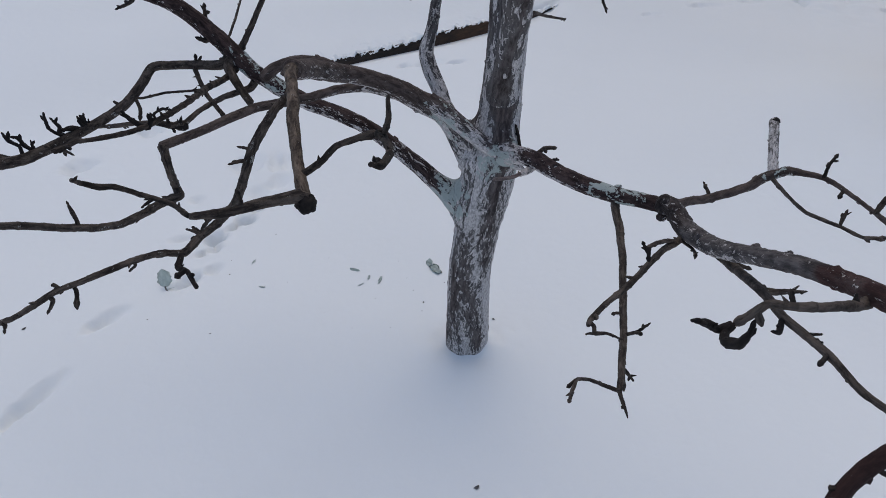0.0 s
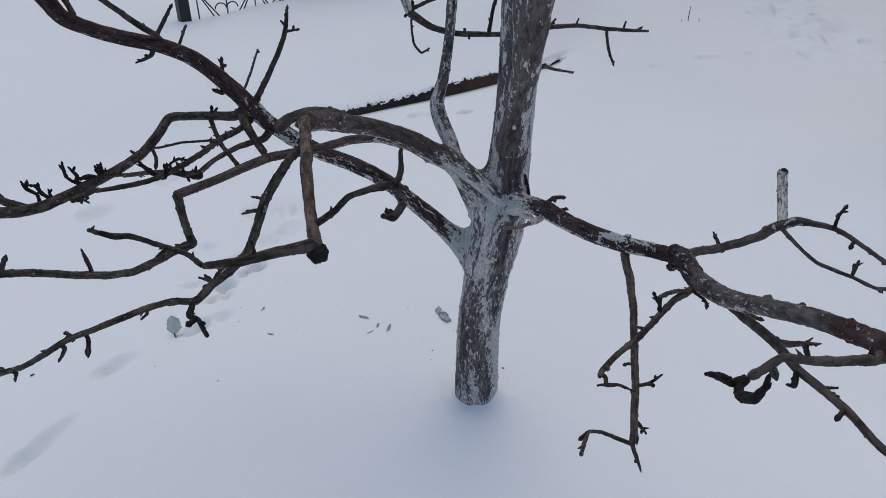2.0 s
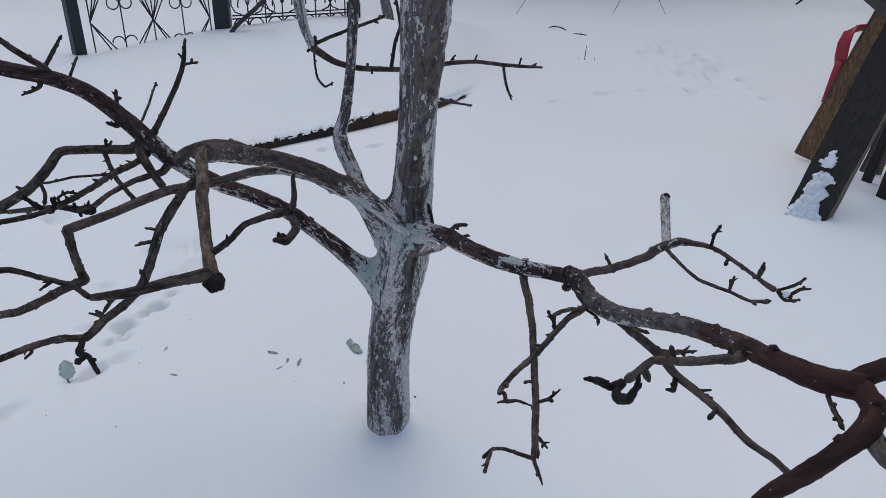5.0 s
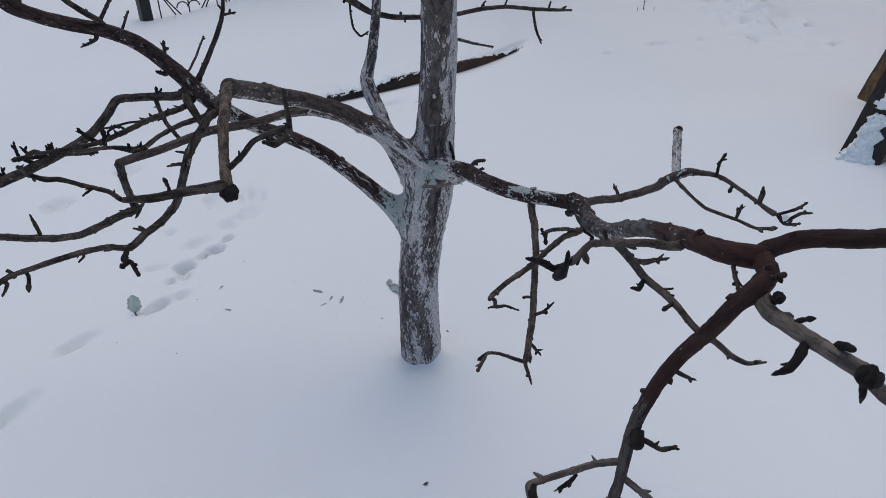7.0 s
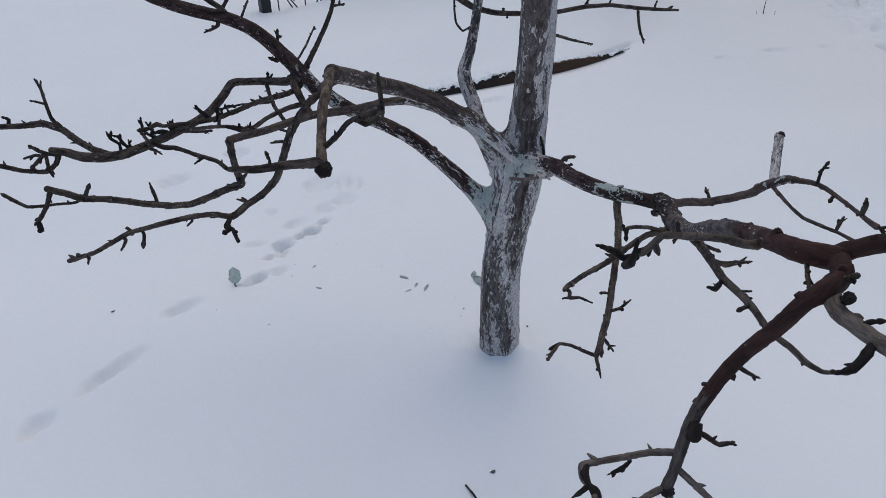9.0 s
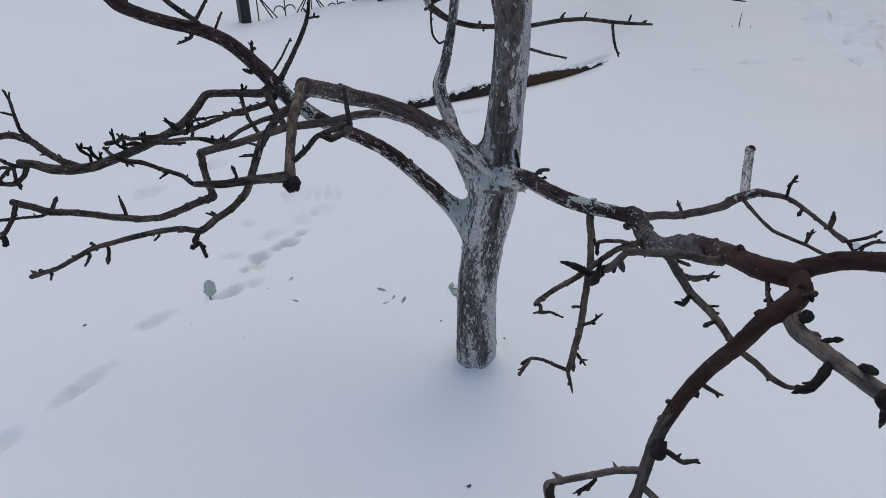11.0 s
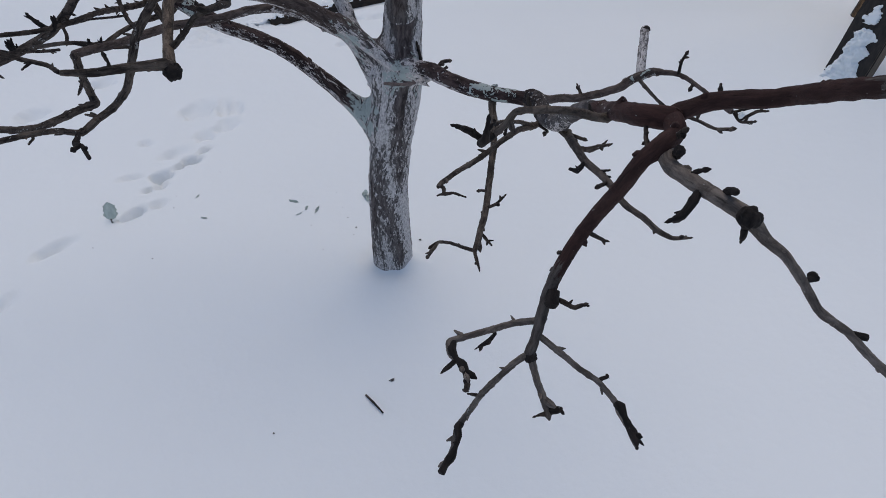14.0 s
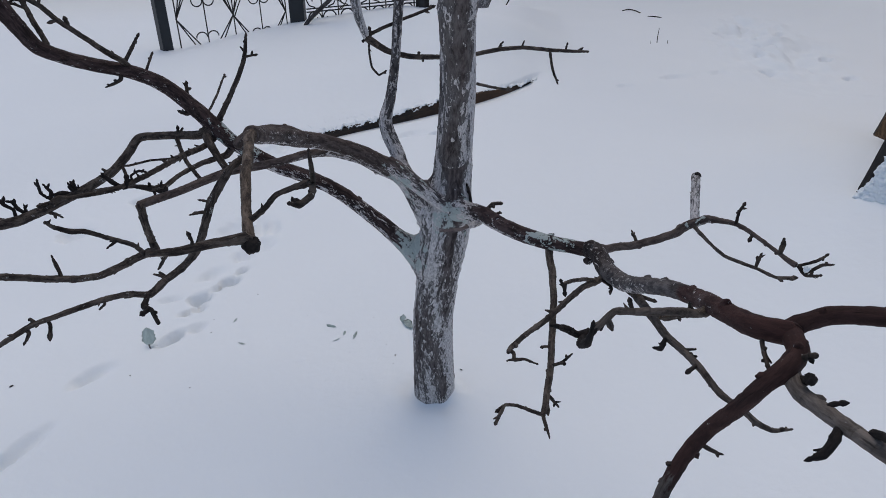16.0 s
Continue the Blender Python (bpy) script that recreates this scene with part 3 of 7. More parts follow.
LIMB_LEFT = [(-0.0158, -0.0601, 0.552, 0.0284), (-0.0547, -0.0532, 0.574, 0.0258), (-0.1037, -0.0403, 0.6151, 0.0218), (-0.1706, -0.0275, 0.6662, 0.0192), (-0.2406, -0.0176, 0.7163, 0.0185), (-0.3146, -0.0118, 0.7514, 0.0184), (-0.3865, -0.0079, 0.7745, 0.0177), (-0.4657, 0.0066, 0.8084, 0.0202), (-0.5213, 0.0202, 0.8389, 0.0201), (-0.5722, 0.0333, 0.8783, 0.0212), (-0.6384, 0.045, 0.9381, 0.0199), (-0.6898, 0.0315, 0.9866, 0.0185), (-0.7478, 0.0076, 1.0197, 0.017), (-0.8134, -0.0277, 1.0432, 0.0167), (-0.8724, -0.0547, 1.0676, 0.0163), (-0.917, -0.0726, 1.0953, 0.0171), (-0.9517, -0.0806, 1.1511, 0.019), (-0.9749, -0.0863, 1.1951, 0.021), (-0.9889, -0.0893, 1.2251, 0.0199), (-1.1106, -0.1178, 1.4981, 0.0189), (-1.2721, -0.1547, 1.8623, 0.0169)]
limb_left = stem("limb", LIMB_LEFT, BARK_LIMB, pear, "round", label="near-black bark with white flecks")
LIMB_ARCH = [(0.0544, -0.0533, 0.6909, 0.0248), (0.0224, -0.0573, 0.6959, 0.0216), (-0.0325, -0.0565, 0.747, 0.0226), (-0.0985, -0.0607, 0.8041, 0.0211), (-0.1654, -0.0808, 0.8481, 0.0194), (-0.2253, -0.1199, 0.8831, 0.0188), (-0.2762, -0.1891, 0.9171, 0.0192), (-0.2949, -0.3127, 0.9661, 0.01859), (-0.2776, -0.4944, 1.0286, 0.01608)]
limb_arch = stem("limb", LIMB_ARCH, BARK_ARCH, pear, "cut", label="grey-brown arched limb")
fork_ridge = stem("ridge", [(-0.0984, -0.064, 0.8152, 0.02), (-0.0589, -0.082, 0.795, 0.0195), (-0.0142, -0.096, 0.7634, 0.0185), (0.0277, -0.104, 0.7318, 0.017), (0.067, -0.107, 0.7049, 0.015), (0.1066, -0.106, 0.6818, 0.011)], BARK_ARCH, pear, "point", label="pale flaking ridge of bark across the fork")
bridge_strand = stem("twig", [(-0.2353, -0.1329, 0.8901, 0.0125), (-0.2343, -0.1369, 0.8841, 0.0109), (-0.3213, -0.1091, 0.9123, 0.0096), (-0.3872, -0.1014, 0.9114, 0.0097), (-0.4309, -0.1045, 0.8939, 0.01249), (-0.4551, -0.1136, 0.8747, 0.01396)], BARK_ARCH, limb_arch, "round")
dropper = stem("limb", [(-0.2776, -0.4944, 1.0286, 0.01124), (-0.2762, -0.5047, 1.0311, 0.00975), (-0.2501, -0.5984, 1.0314, 0.00905), (-0.2298, -0.6766, 1.0212, 0.00857), (-0.2099, -0.7445, 1.0029, 0.00735), (-0.1861, -0.811, 0.9846, 0.00832)], BARK_TAN, pear, "round")
cut_spur = stem("limb", [(-0.187, -0.8071, 0.9827, 0.00979), (-0.2093, -0.8284, 0.9892, 0.00717), (-0.2378, -0.8578, 0.9938, 0.00618), (-0.2572, -0.8756, 0.9967, 0.00571), (-0.2697, -0.8886, 1.0001, 0.00532), (-0.2872, -0.9048, 1.0065, 0.00372)], BARK_GREY, pear, "cut")
cut_twig = stem("twig", [(-0.2882, -0.9038, 1.0065, 0.00332), (-0.3153, -0.8828, 1.0077, 0.00302), (-0.3599, -0.8646, 1.0085, 0.0031), (-0.3908, -0.8613, 1.0145, 0.00349), (-0.4029, -0.8682, 1.0175, 0.00389), (-0.4124, -0.8814, 1.029, 0.003), (-0.3751, -0.9484, 1.0702, 0.0017)], BARK_TWIG, cut_spur, "point")
LIMB_INNER = [(-0.0955, -0.0606, 0.8011, 0.0168), (-0.0985, -0.0606, 0.7981, 0.0146), (-0.1754, -0.0538, 0.8242, 0.0132), (-0.2424, -0.0578, 0.8382, 0.0112), (-0.3054, -0.0749, 0.8373, 0.0105), (-0.3612, -0.1015, 0.8275, 0.0104), (-0.421, -0.1333, 0.8251, 0.01027), (-0.4625, -0.1675, 0.827, 0.0101), (-0.4975, -0.2196, 0.8262, 0.00976), (-0.5299, -0.3012, 0.8311, 0.00872), (-0.5503, -0.3863, 0.8457, 0.00885), (-0.5657, -0.4091, 0.8456, 0.00874)]
limb_inner = stem("limb", LIMB_INNER, BARK_ARCH, pear, "round")
limb_elbow = stem("limb", [(-0.5648, -0.41, 0.8466, 0.00883), (-0.5534, -0.4256, 0.816, 0.00767), (-0.5646, -0.3948, 0.7512, 0.00806), (-0.5566, -0.4038, 0.7377, 0.0087), (-0.5804, -0.4236, 0.7342, 0.00857), (-0.6064, -0.464, 0.7298, 0.00778), (-0.633, -0.497, 0.7272, 0.00712), (-0.6655, -0.5185, 0.7303, 0.00701), (-0.7155, -0.5468, 0.7452, 0.0069), (-0.753, -0.5656, 0.759, 0.0068), (-0.7814, -0.5774, 0.7645, 0.00672), (-0.8175, -0.5904, 0.7705, 0.00714), (-0.8533, -0.5982, 0.7839, 0.00715), (-0.8862, -0.6061, 0.7955, 0.00647)], BARK_GREY, pear, "round")
limb_back = stem("limb", [(-0.262, -0.57, 1.018, 0.0068), (-0.2643, -0.6473, 1.023, 0.00596), (-0.2782, -0.6585, 1.004, 0.0069), (-0.2952, -0.6717, 0.9724, 0.0068), (-0.3119, -0.678, 0.9303, 0.00654), (-0.3329, -0.6762, 0.8882, 0.00665), (-0.3586, -0.6799, 0.8602, 0.00627), (-0.382, -0.7015, 0.8446, 0.0062), (-0.3971, -0.7333, 0.8361, 0.00573), (-0.4173, -0.7575, 0.8513, 0.00468), (-0.4334, -0.7902, 0.8619, 0.00462), (-0.4513, -0.8336, 0.8732, 0.00443), (-0.4697, -0.8635, 0.8764, 0.00384), (-0.4914, -0.8821, 0.8753, 0.00384), (-0.5165, -0.9013, 0.8631, 0.00374), (-0.5402, -0.9091, 0.8502, 0.00336), (-0.5695, -0.9093, 0.8388, 0.00366), (-0.5925, -0.9091, 0.8298, 0.00377)], BARK_GREY, pear, "round")
limb_outer = stem("limb", [(-0.5722, 0.0333, 0.8783, 0.01725), (-0.5938, 0.0192, 0.8566, 0.0125), (-0.6646, 0.0332, 0.847, 0.0108), (-0.7353, 0.0443, 0.8394, 0.0104), (-0.7823, 0.0422, 0.8345, 0.0110), (-0.8103, 0.0102, 0.7954, 0.01151), (-0.8401, -0.0306, 0.7629, 0.01142), (-0.8827, -0.0786, 0.7399, 0.01125), (-0.9216, -0.1269, 0.7259, 0.01179), (-0.9547, -0.1865, 0.7178, 0.01219), (-0.9791, -0.2358, 0.7162, 0.01258), (-1.0061, -0.2784, 0.723, 0.01227), (-1.0348, -0.3153, 0.7389, 0.01205), (-1.0578, -0.3396, 0.7596, 0.00983), (-1.0768, -0.3608, 0.7712, 0.00832)], BARK_GREY, pear, "round")
outer_up = stem("limb", [(-0.9888, -0.2524, 0.7175, 0.00886), (-1.0416, -0.2526, 0.7306, 0.00887), (-1.0869, -0.2508, 0.7509, 0.00887), (-1.1312, -0.2451, 0.7803, 0.00885), (-1.1797, -0.25, 0.7958, 0.00883), (-1.2276, -0.2653, 0.7919, 0.00731), (-1.2801, -0.2789, 0.7917, 0.0073), (-1.4263, -0.3108, 0.7912, 0.0073), (-1.6222, -0.352, 0.7903, 0.0066)], BARK_GREY, pear, "round")
outer_down = stem("twig", [(-1.0654, -0.3481, 0.7628, 0.00692), (-1.0697, -0.3659, 0.7372, 0.00621), (-1.0871, -0.3795, 0.7225, 0.00561), (-1.1415, -0.3903, 0.725, 0.00561), (-1.1998, -0.397, 0.7354, 0.0062)], BARK_TWIG, limb_outer, "round")
strand_pale = stem("twig", [(-0.5508, 0.0285, 0.8625, 0.00862), (-0.5764, 0.0072, 0.8359, 0.00751), (-0.5685, -0.1645, 0.8653, 0.00679), (-0.5186, -0.3658, 0.9159, 0.00536), (-0.5187, -0.4406, 0.9243, 0.00504), (-0.5221, -0.4981, 0.9318, 0.00486), (-0.5298, -0.5557, 0.9406, 0.00415), (-0.5574, -0.6065, 0.9506, 0.0039), (-0.5718, -0.6157, 0.9512, 0.0034), (-0.5629, -0.6514, 0.9672, 0.0043), (-0.5724, -0.6603, 0.9626, 0.0033), (-0.5684, -0.6873, 0.9684, 0.0042), (-0.5746, -0.6922, 0.9677, 0.0023)], BARK_TWIG, limb_left, "round")
strand_knobby = stem("twig", [(-0.5122, 0.0179, 0.834, 0.01031), (-0.5299, 0.0009, 0.8083, 0.00901), (-0.5755, -0.0474, 0.8036, 0.00669), (-0.6147, -0.1076, 0.793, 0.00575), (-0.6349, -0.1537, 0.7803, 0.00629), (-0.6602, -0.17, 0.7795, 0.00834), (-0.6971, -0.1758, 0.7869, 0.00492), (-0.7377, -0.18, 0.7854, 0.00484), (-0.802, -0.1817, 0.7752, 0.00488)], BARK_GREY, limb_left, "round")
link_twig = stem("twig", [(-0.6695, 0.0331, 0.8471, 0.00701), (-0.6694, 0.0259, 0.8411, 0.00611), (-0.6193, -0.0528, 0.8078, 0.00519), (-0.5794, -0.1038, 0.7976, 0.00506), (-0.5484, -0.1392, 0.7919, 0.00493)], BARK_TWIG, limb_outer, "round")
cross_twig = stem("twig", [(-0.8224, -0.0077, 0.7823, 0.0036), (-0.8104, -0.0107, 0.7754, 0.0031), (-0.7431, -0.0022, 0.7875, 0.0031), (-0.6909, 0.0026, 0.7916, 0.003), (-0.645, 0.008, 0.7964, 0.003)], BARK_TWIG, limb_outer, "round")
fork_branch = stem("twig", [(-0.5651, 0.032, 0.8723, 0.01384), (-0.5827, 0.015, 0.8546, 0.01203), (-0.5463, -0.0335, 0.8208, 0.0096), (-0.512, -0.0689, 0.7972, 0.00878)], BARK_GREY, limb_left, "round")
side_twig = stem("twig", [(-0.1979, -0.7776, 0.9944, 0.00578), (-0.191, -0.7766, 0.9983, 0.00499), (-0.1668, -0.7873, 1.0202, 0.00412), (-0.1459, -0.7923, 1.0423, 0.00404), (-0.1168, -0.7997, 1.0578, 0.00395), (-0.0922, -0.809, 1.0674, 0.00544)], BARK_TWIG, dropper, "round")
side_bud_up = stem("twig", [(-0.0922, -0.809, 1.0674, 0.00445), (-0.0862, -0.8188, 1.0723, 0.00386), (-0.0704, -0.8739, 1.1155, 0.00317), (-0.0676, -0.8893, 1.1456, 0.00169)], BARK_TWIG, dropper, "point")
side_spur = stem("twig", [(-0.0922, -0.809, 1.0674, 0.00534), (-0.0872, -0.8189, 1.0703, 0.00465), (-0.0643, -0.9117, 1.0943, 0.00411), (-0.0685, -0.9527, 1.1011, 0.00389), (-0.0763, -0.9664, 1.1099, 0.00194)], BARK_TWIG, dropper, "point")
SECOND_LEADER = [(0.0514, -0.0563, 0.6699, 0.0205), (-0.0146, -0.0614, 0.68, 0.0178), (-0.0426, -0.0455, 0.735, 0.0177), (-0.0625, -0.0276, 0.7841, 0.0162), (-0.0835, -0.0077, 0.8291, 0.0182), (-0.1054, 0.0122, 0.8692, 0.0182), (-0.1124, 0.0252, 0.8962, 0.0172), (-0.1004, 0.0521, 0.9513, 0.0132), (-0.0903, 0.0919, 1.0343, 0.0117), (-0.0863, 0.1328, 1.1164, 0.0124), (-0.0832, 0.1696, 1.1895, 0.0131), (-0.0802, 0.2015, 1.2545, 0.0123), (-0.07, 0.336, 1.5228, 0.0117), (-0.0547, 0.5154, 1.8801, 0.0105)]
second_leader = stem("limb", SECOND_LEADER, BARK_PALE, pear, "round", label="patchy white limewashed limb")
LIMB_RIGHT = [(0.04, -0.07, 0.69, 0.0255), (0.098, -0.121, 0.716, 0.0212), (0.1416, -0.2053, 0.7445, 0.0193), (0.1797, -0.2855, 0.7594, 0.0172), (0.2287, -0.3436, 0.7643, 0.0166), (0.2787, -0.3838, 0.7674, 0.01609), (0.3173, -0.4098, 0.7741, 0.01413), (0.3571, -0.4381, 0.7787, 0.01385)]
limb_right = stem("limb", LIMB_RIGHT, BARK_LIMB, pear, "round", label="dark bark with a mint-grey lichen patch")
right_upper = stem("limb", [(0.3523, -0.4328, 0.7805, 0.01059), (0.4025, -0.3951, 0.7634, 0.00859), (0.4756, -0.3297, 0.7401, 0.0085), (0.5575, -0.288, 0.7445, 0.0092), (0.5882, -0.2766, 0.7597, 0.00994), (0.6252, -0.2825, 0.781, 0.0091), (0.6445, -0.3122, 0.7922, 0.0062), (0.6634, -0.3517, 0.8034, 0.00494), (0.6897, -0.3995, 0.7987, 0.00421), (0.7164, -0.4503, 0.789, 0.00406), (0.7381, -0.4796, 0.7799, 0.00607)], BARK_ARCH, pear, "round")
right_stub = stem("twig", [(0.6056, -0.2766, 0.7668, 0.01004), (0.6153, -0.223, 0.8022, 0.00966), (0.6281, -0.1649, 0.836, 0.00982)], BARK_STUB, right_upper, "cut", label="pale sawn-off upright stub")
right_fine = stem("twig", [(0.6015, -0.2776, 0.7668, 0.00574), (0.6024, -0.282, 0.7649, 0.00502), (0.6265, -0.3135, 0.7441, 0.00367), (0.6577, -0.3465, 0.7244, 0.00362), (0.7181, -0.3661, 0.7082, 0.0036), (0.7521, -0.3884, 0.6997, 0.00356), (0.7943, -0.3965, 0.7044, 0.00412)], BARK_SHOOT, right_upper, "round")
right_fine_twig = stem("twig", [(0.6623, -0.3538, 0.8034, 0.00352), (0.6629, -0.3548, 0.8331, 0.00292), (0.6716, -0.3555, 0.8555, 0.00292)], BARK_TWIG, right_upper, "round")
tip_a = stem("twig", [(0.7407, -0.4846, 0.7814, 0.00313), (0.7489, -0.4848, 0.7839, 0.00274), (0.7759, -0.4797, 0.7901, 0.00322), (0.8013, -0.4681, 0.8, 0.00216)], BARK_TWIG, right_upper, "round")
tip_b = stem("twig", [(0.7407, -0.4846, 0.7814, 0.00372), (0.7538, -0.4926, 0.7722, 0.00322), (0.7864, -0.4831, 0.7835, 0.00322), (0.8113, -0.4782, 0.7819, 0.00166)], BARK_TWIG, right_upper, "point")
tip_c = stem("spur", [(0.7407, -0.4846, 0.7814, 0.00372), (0.7537, -0.4948, 0.7675, 0.00322), (0.7859, -0.4938, 0.7664, 0.00215)], BARK_TWIG, right_upper, "round")
limb_right_front = stem("limb", [(0.3578, -0.4416, 0.7816, 0.0180), (0.3607, -0.4438, 0.7847, 0.0172), (0.3724, -0.5241, 0.7881, 0.01698), (0.3813, -0.6242, 0.8187, 0.01508), (0.3813, -0.7893, 0.9101, 0.01175), (0.3843, -0.8754, 0.958, 0.011), (0.3976, -0.9468, 0.988, 0.01101), (0.3926, -1.055, 1.0348, 0.01068), (0.4019, -1.0999, 1.0526, 0.01141), (0.4215, -1.1086, 1.0536, 0.01176)], BARK_FRONT, pear, "round")
limb_far_right = stem("limb", [(0.4215, -1.1086, 1.0536, 0.01089), (0.4247, -1.102, 1.0541, 0.00956), (0.4395, -1.0974, 1.0595, 0.00879), (0.4572, -1.0967, 1.0658, 0.009), (0.4826, -1.106, 1.0732, 0.00871), (0.5052, -1.1191, 1.0806, 0.00872), (0.5159, -1.1306, 1.0873, 0.00882), (0.5236, -1.1687, 1.1087, 0.0091), (0.5319, -1.2011, 1.1247, 0.00882), (0.57, -1.3217, 1.185, 0.00899), (0.6172, -1.4923, 1.2711, 0.0082)], BARK_RED, pear, "round", label="smooth red-brown bark")
limb_down = stem("limb", [(0.4215, -1.1097, 1.0527, 0.01031), (0.4196, -1.1344, 1.0522, 0.0094), (0.4012, -1.1539, 1.0467, 0.00968), (0.3873, -1.1581, 1.0343, 0.00798), (0.3743, -1.1472, 0.9999, 0.008), (0.3612, -1.135, 0.9657, 0.00784), (0.351, -1.1312, 0.9407, 0.00749), (0.3344, -1.1371, 0.9085, 0.00716), (0.3234, -1.1463, 0.8855, 0.00691), (0.316, -1.1534, 0.866, 0.00639), (0.3108, -1.1651, 0.8463, 0.00608), (0.3058, -1.177, 0.8289, 0.00549), (0.3008, -1.1869, 0.8162, 0.00608)], BARK_RED, pear, "round", label="red-brown bark turning grey")
down_left = stem("twig", [(0.3089, -1.1639, 0.8442, 0.00392), (0.2825, -1.1626, 0.838, 0.00364), (0.2569, -1.1678, 0.8314, 0.00364), (0.2372, -1.1732, 0.828, 0.00363), (0.2156, -1.1822, 0.8263, 0.00383), (0.2176, -1.1922, 0.8196, 0.00442), (0.2235, -1.2, 0.8176, 0.00324), (0.2323, -1.2108, 0.8156, 0.00314), (0.2353, -1.2254, 0.8115, 0.00314)], BARK_NEAR, limb_down, "round")
down_mid_left = stem("twig", [(0.3008, -1.1869, 0.8162, 0.00441), (0.295, -1.1877, 0.814, 0.00382), (0.2743, -1.1896, 0.7895, 0.00363), (0.2516, -1.1891, 0.7537, 0.00373), (0.2349, -1.1853, 0.7111, 0.00355), (0.226, -1.1851, 0.6889, 0.00425), (0.223, -1.1909, 0.6636, 0.00445), (0.215, -1.1978, 0.6443, 0.00347), (0.208, -1.2049, 0.6271, 0.00278)], BARK_NEAR, limb_down, "round")
down_mid = stem("twig", [(0.3018, -1.188, 0.8133, 0.00441), (0.3095, -1.2041, 0.7943, 0.00382), (0.3213, -1.2222, 0.7692, 0.00412), (0.3233, -1.2287, 0.7619, 0.00353)], BARK_NEAR, limb_down, "round")
down_right = stem("twig", [(0.3068, -1.1741, 0.8318, 0.00451), (0.3097, -1.1722, 0.8299, 0.00392), (0.3308, -1.1837, 0.819, 0.00352), (0.353, -1.1962, 0.8063, 0.00322), (0.3735, -1.2046, 0.797, 0.00322), (0.3937, -1.2155, 0.7761, 0.00323), (0.3988, -1.2169, 0.7655, 0.00441), (0.4089, -1.2178, 0.7446, 0.00305), (0.4201, -1.2226, 0.7224, 0.00286), (0.4253, -1.225, 0.7116, 0.00128)], BARK_NEAR, limb_down, "point")
limb_knee = stem("limb", [(0.4031, -1.1521, 1.0477, 0.00987), (0.4069, -1.1539, 1.0419, 0.00853), (0.4069, -1.1704, 1.0391, 0.00738), (0.4192, -1.1977, 1.0394, 0.00699), (0.4357, -1.2316, 1.0403, 0.00658), (0.4508, -1.2511, 1.0367, 0.00696), (0.4672, -1.2576, 1.0216, 0.00498), (0.4804, -1.2666, 1.0136, 0.00414), (0.4965, -1.2776, 0.9939, 0.00388), (0.5109, -1.2893, 0.9746, 0.00368), (0.5344, -1.2997, 0.9608, 0.00348), (0.5487, -1.3086, 0.9483, 0.00348), (0.5659, -1.3154, 0.9356, 0.00378), (0.6876, -1.3592, 0.8419, 0.00388), (0.8408, -1.43, 0.7293, 0.0035)], BARK_NEAR, pear, "round", label="smooth grey-brown bark with black knots")
hang_twig = stem("limb", [(0.2836, -0.3861, 0.7685, 0.00949), (0.2806, -0.394, 0.7535, 0.00829), (0.2831, -0.45, 0.7326, 0.00748), (0.283, -0.5096, 0.7131, 0.00668), (0.2773, -0.5673, 0.6963, 0.00649), (0.2709, -0.6322, 0.6777, 0.0063), (0.2643, -0.6878, 0.6633, 0.00601), (0.2517, -0.7577, 0.654, 0.00532), (0.2468, -0.7776, 0.6498, 0.00421)], BARK_SHOOT, pear, "round")
hang_tip = stem("twig", [(0.2468, -0.7785, 0.6508, 0.00331), (0.2517, -0.7968, 0.6429, 0.00281), (0.2567, -0.8141, 0.6331, 0.0014)], BARK_TWIG, hang_twig, "point")
hang_left = stem("twig", [(0.2467, -0.7736, 0.6478, 0.00381), (0.2257, -0.7633, 0.6476, 0.00291), (0.2027, -0.7581, 0.6525, 0.00291), (0.1847, -0.764, 0.6573, 0.00291), (0.1777, -0.7801, 0.6563, 0.00331), (0.1677, -0.8162, 0.6613, 0.00271)], BARK_SHOOT, hang_twig, "round")
cross_branch = stem("limb", [(0.3756, -0.5476, 0.7926, 0.00735), (0.3598, -0.5524, 0.7806, 0.00636), (0.323, -0.5994, 0.7917, 0.00556), (0.2881, -0.6455, 0.7908, 0.00498), (0.2515, -0.6907, 0.7823, 0.00481), (0.2082, -0.7376, 0.7767, 0.00423), (0.1892, -0.7645, 0.7744, 0.00413), (0.1852, -0.7765, 0.7743, 0.00312)], BARK_SHOOT, pear, "round")
cross_hook = stem("twig", [(0.1872, -0.7705, 0.7743, 0.00372), (0.1933, -0.7724, 0.7712, 0.00322), (0.1943, -0.7813, 0.765, 0.00312), (0.2095, -0.787, 0.7707, 0.00222), (0.2308, -0.7977, 0.7694, 0.00131)], BARK_TWIG, cross_branch, "point")
bracket = stem("twig", [(0.3756, -0.5466, 0.7926, 0.00487), (0.3598, -0.5514, 0.7796, 0.00427), (0.322, -0.5986, 0.8067, 0.00358), (0.2965, -0.6343, 0.8248, 0.00348), (0.2792, -0.6614, 0.8336, 0.00289)], BARK_SHOOT, limb_right_front, "round")
graft = stem("limb", [(0.3952, -0.9927, 1.0079, 0.00663), (0.3874, -0.9943, 1.0018, 0.00574), (0.3438, -1.0317, 1.0241, 0.00455), (0.3154, -1.0462, 1.0323, 0.00416), (0.2921, -1.0443, 1.0308, 0.00388), (0.2793, -1.0312, 1.0217, 0.004), (0.2694, -1.0271, 1.0052, 0.004), (0.2574, -1.0263, 0.9928, 0.00441)], BARK_SHOOT, pear, "round")
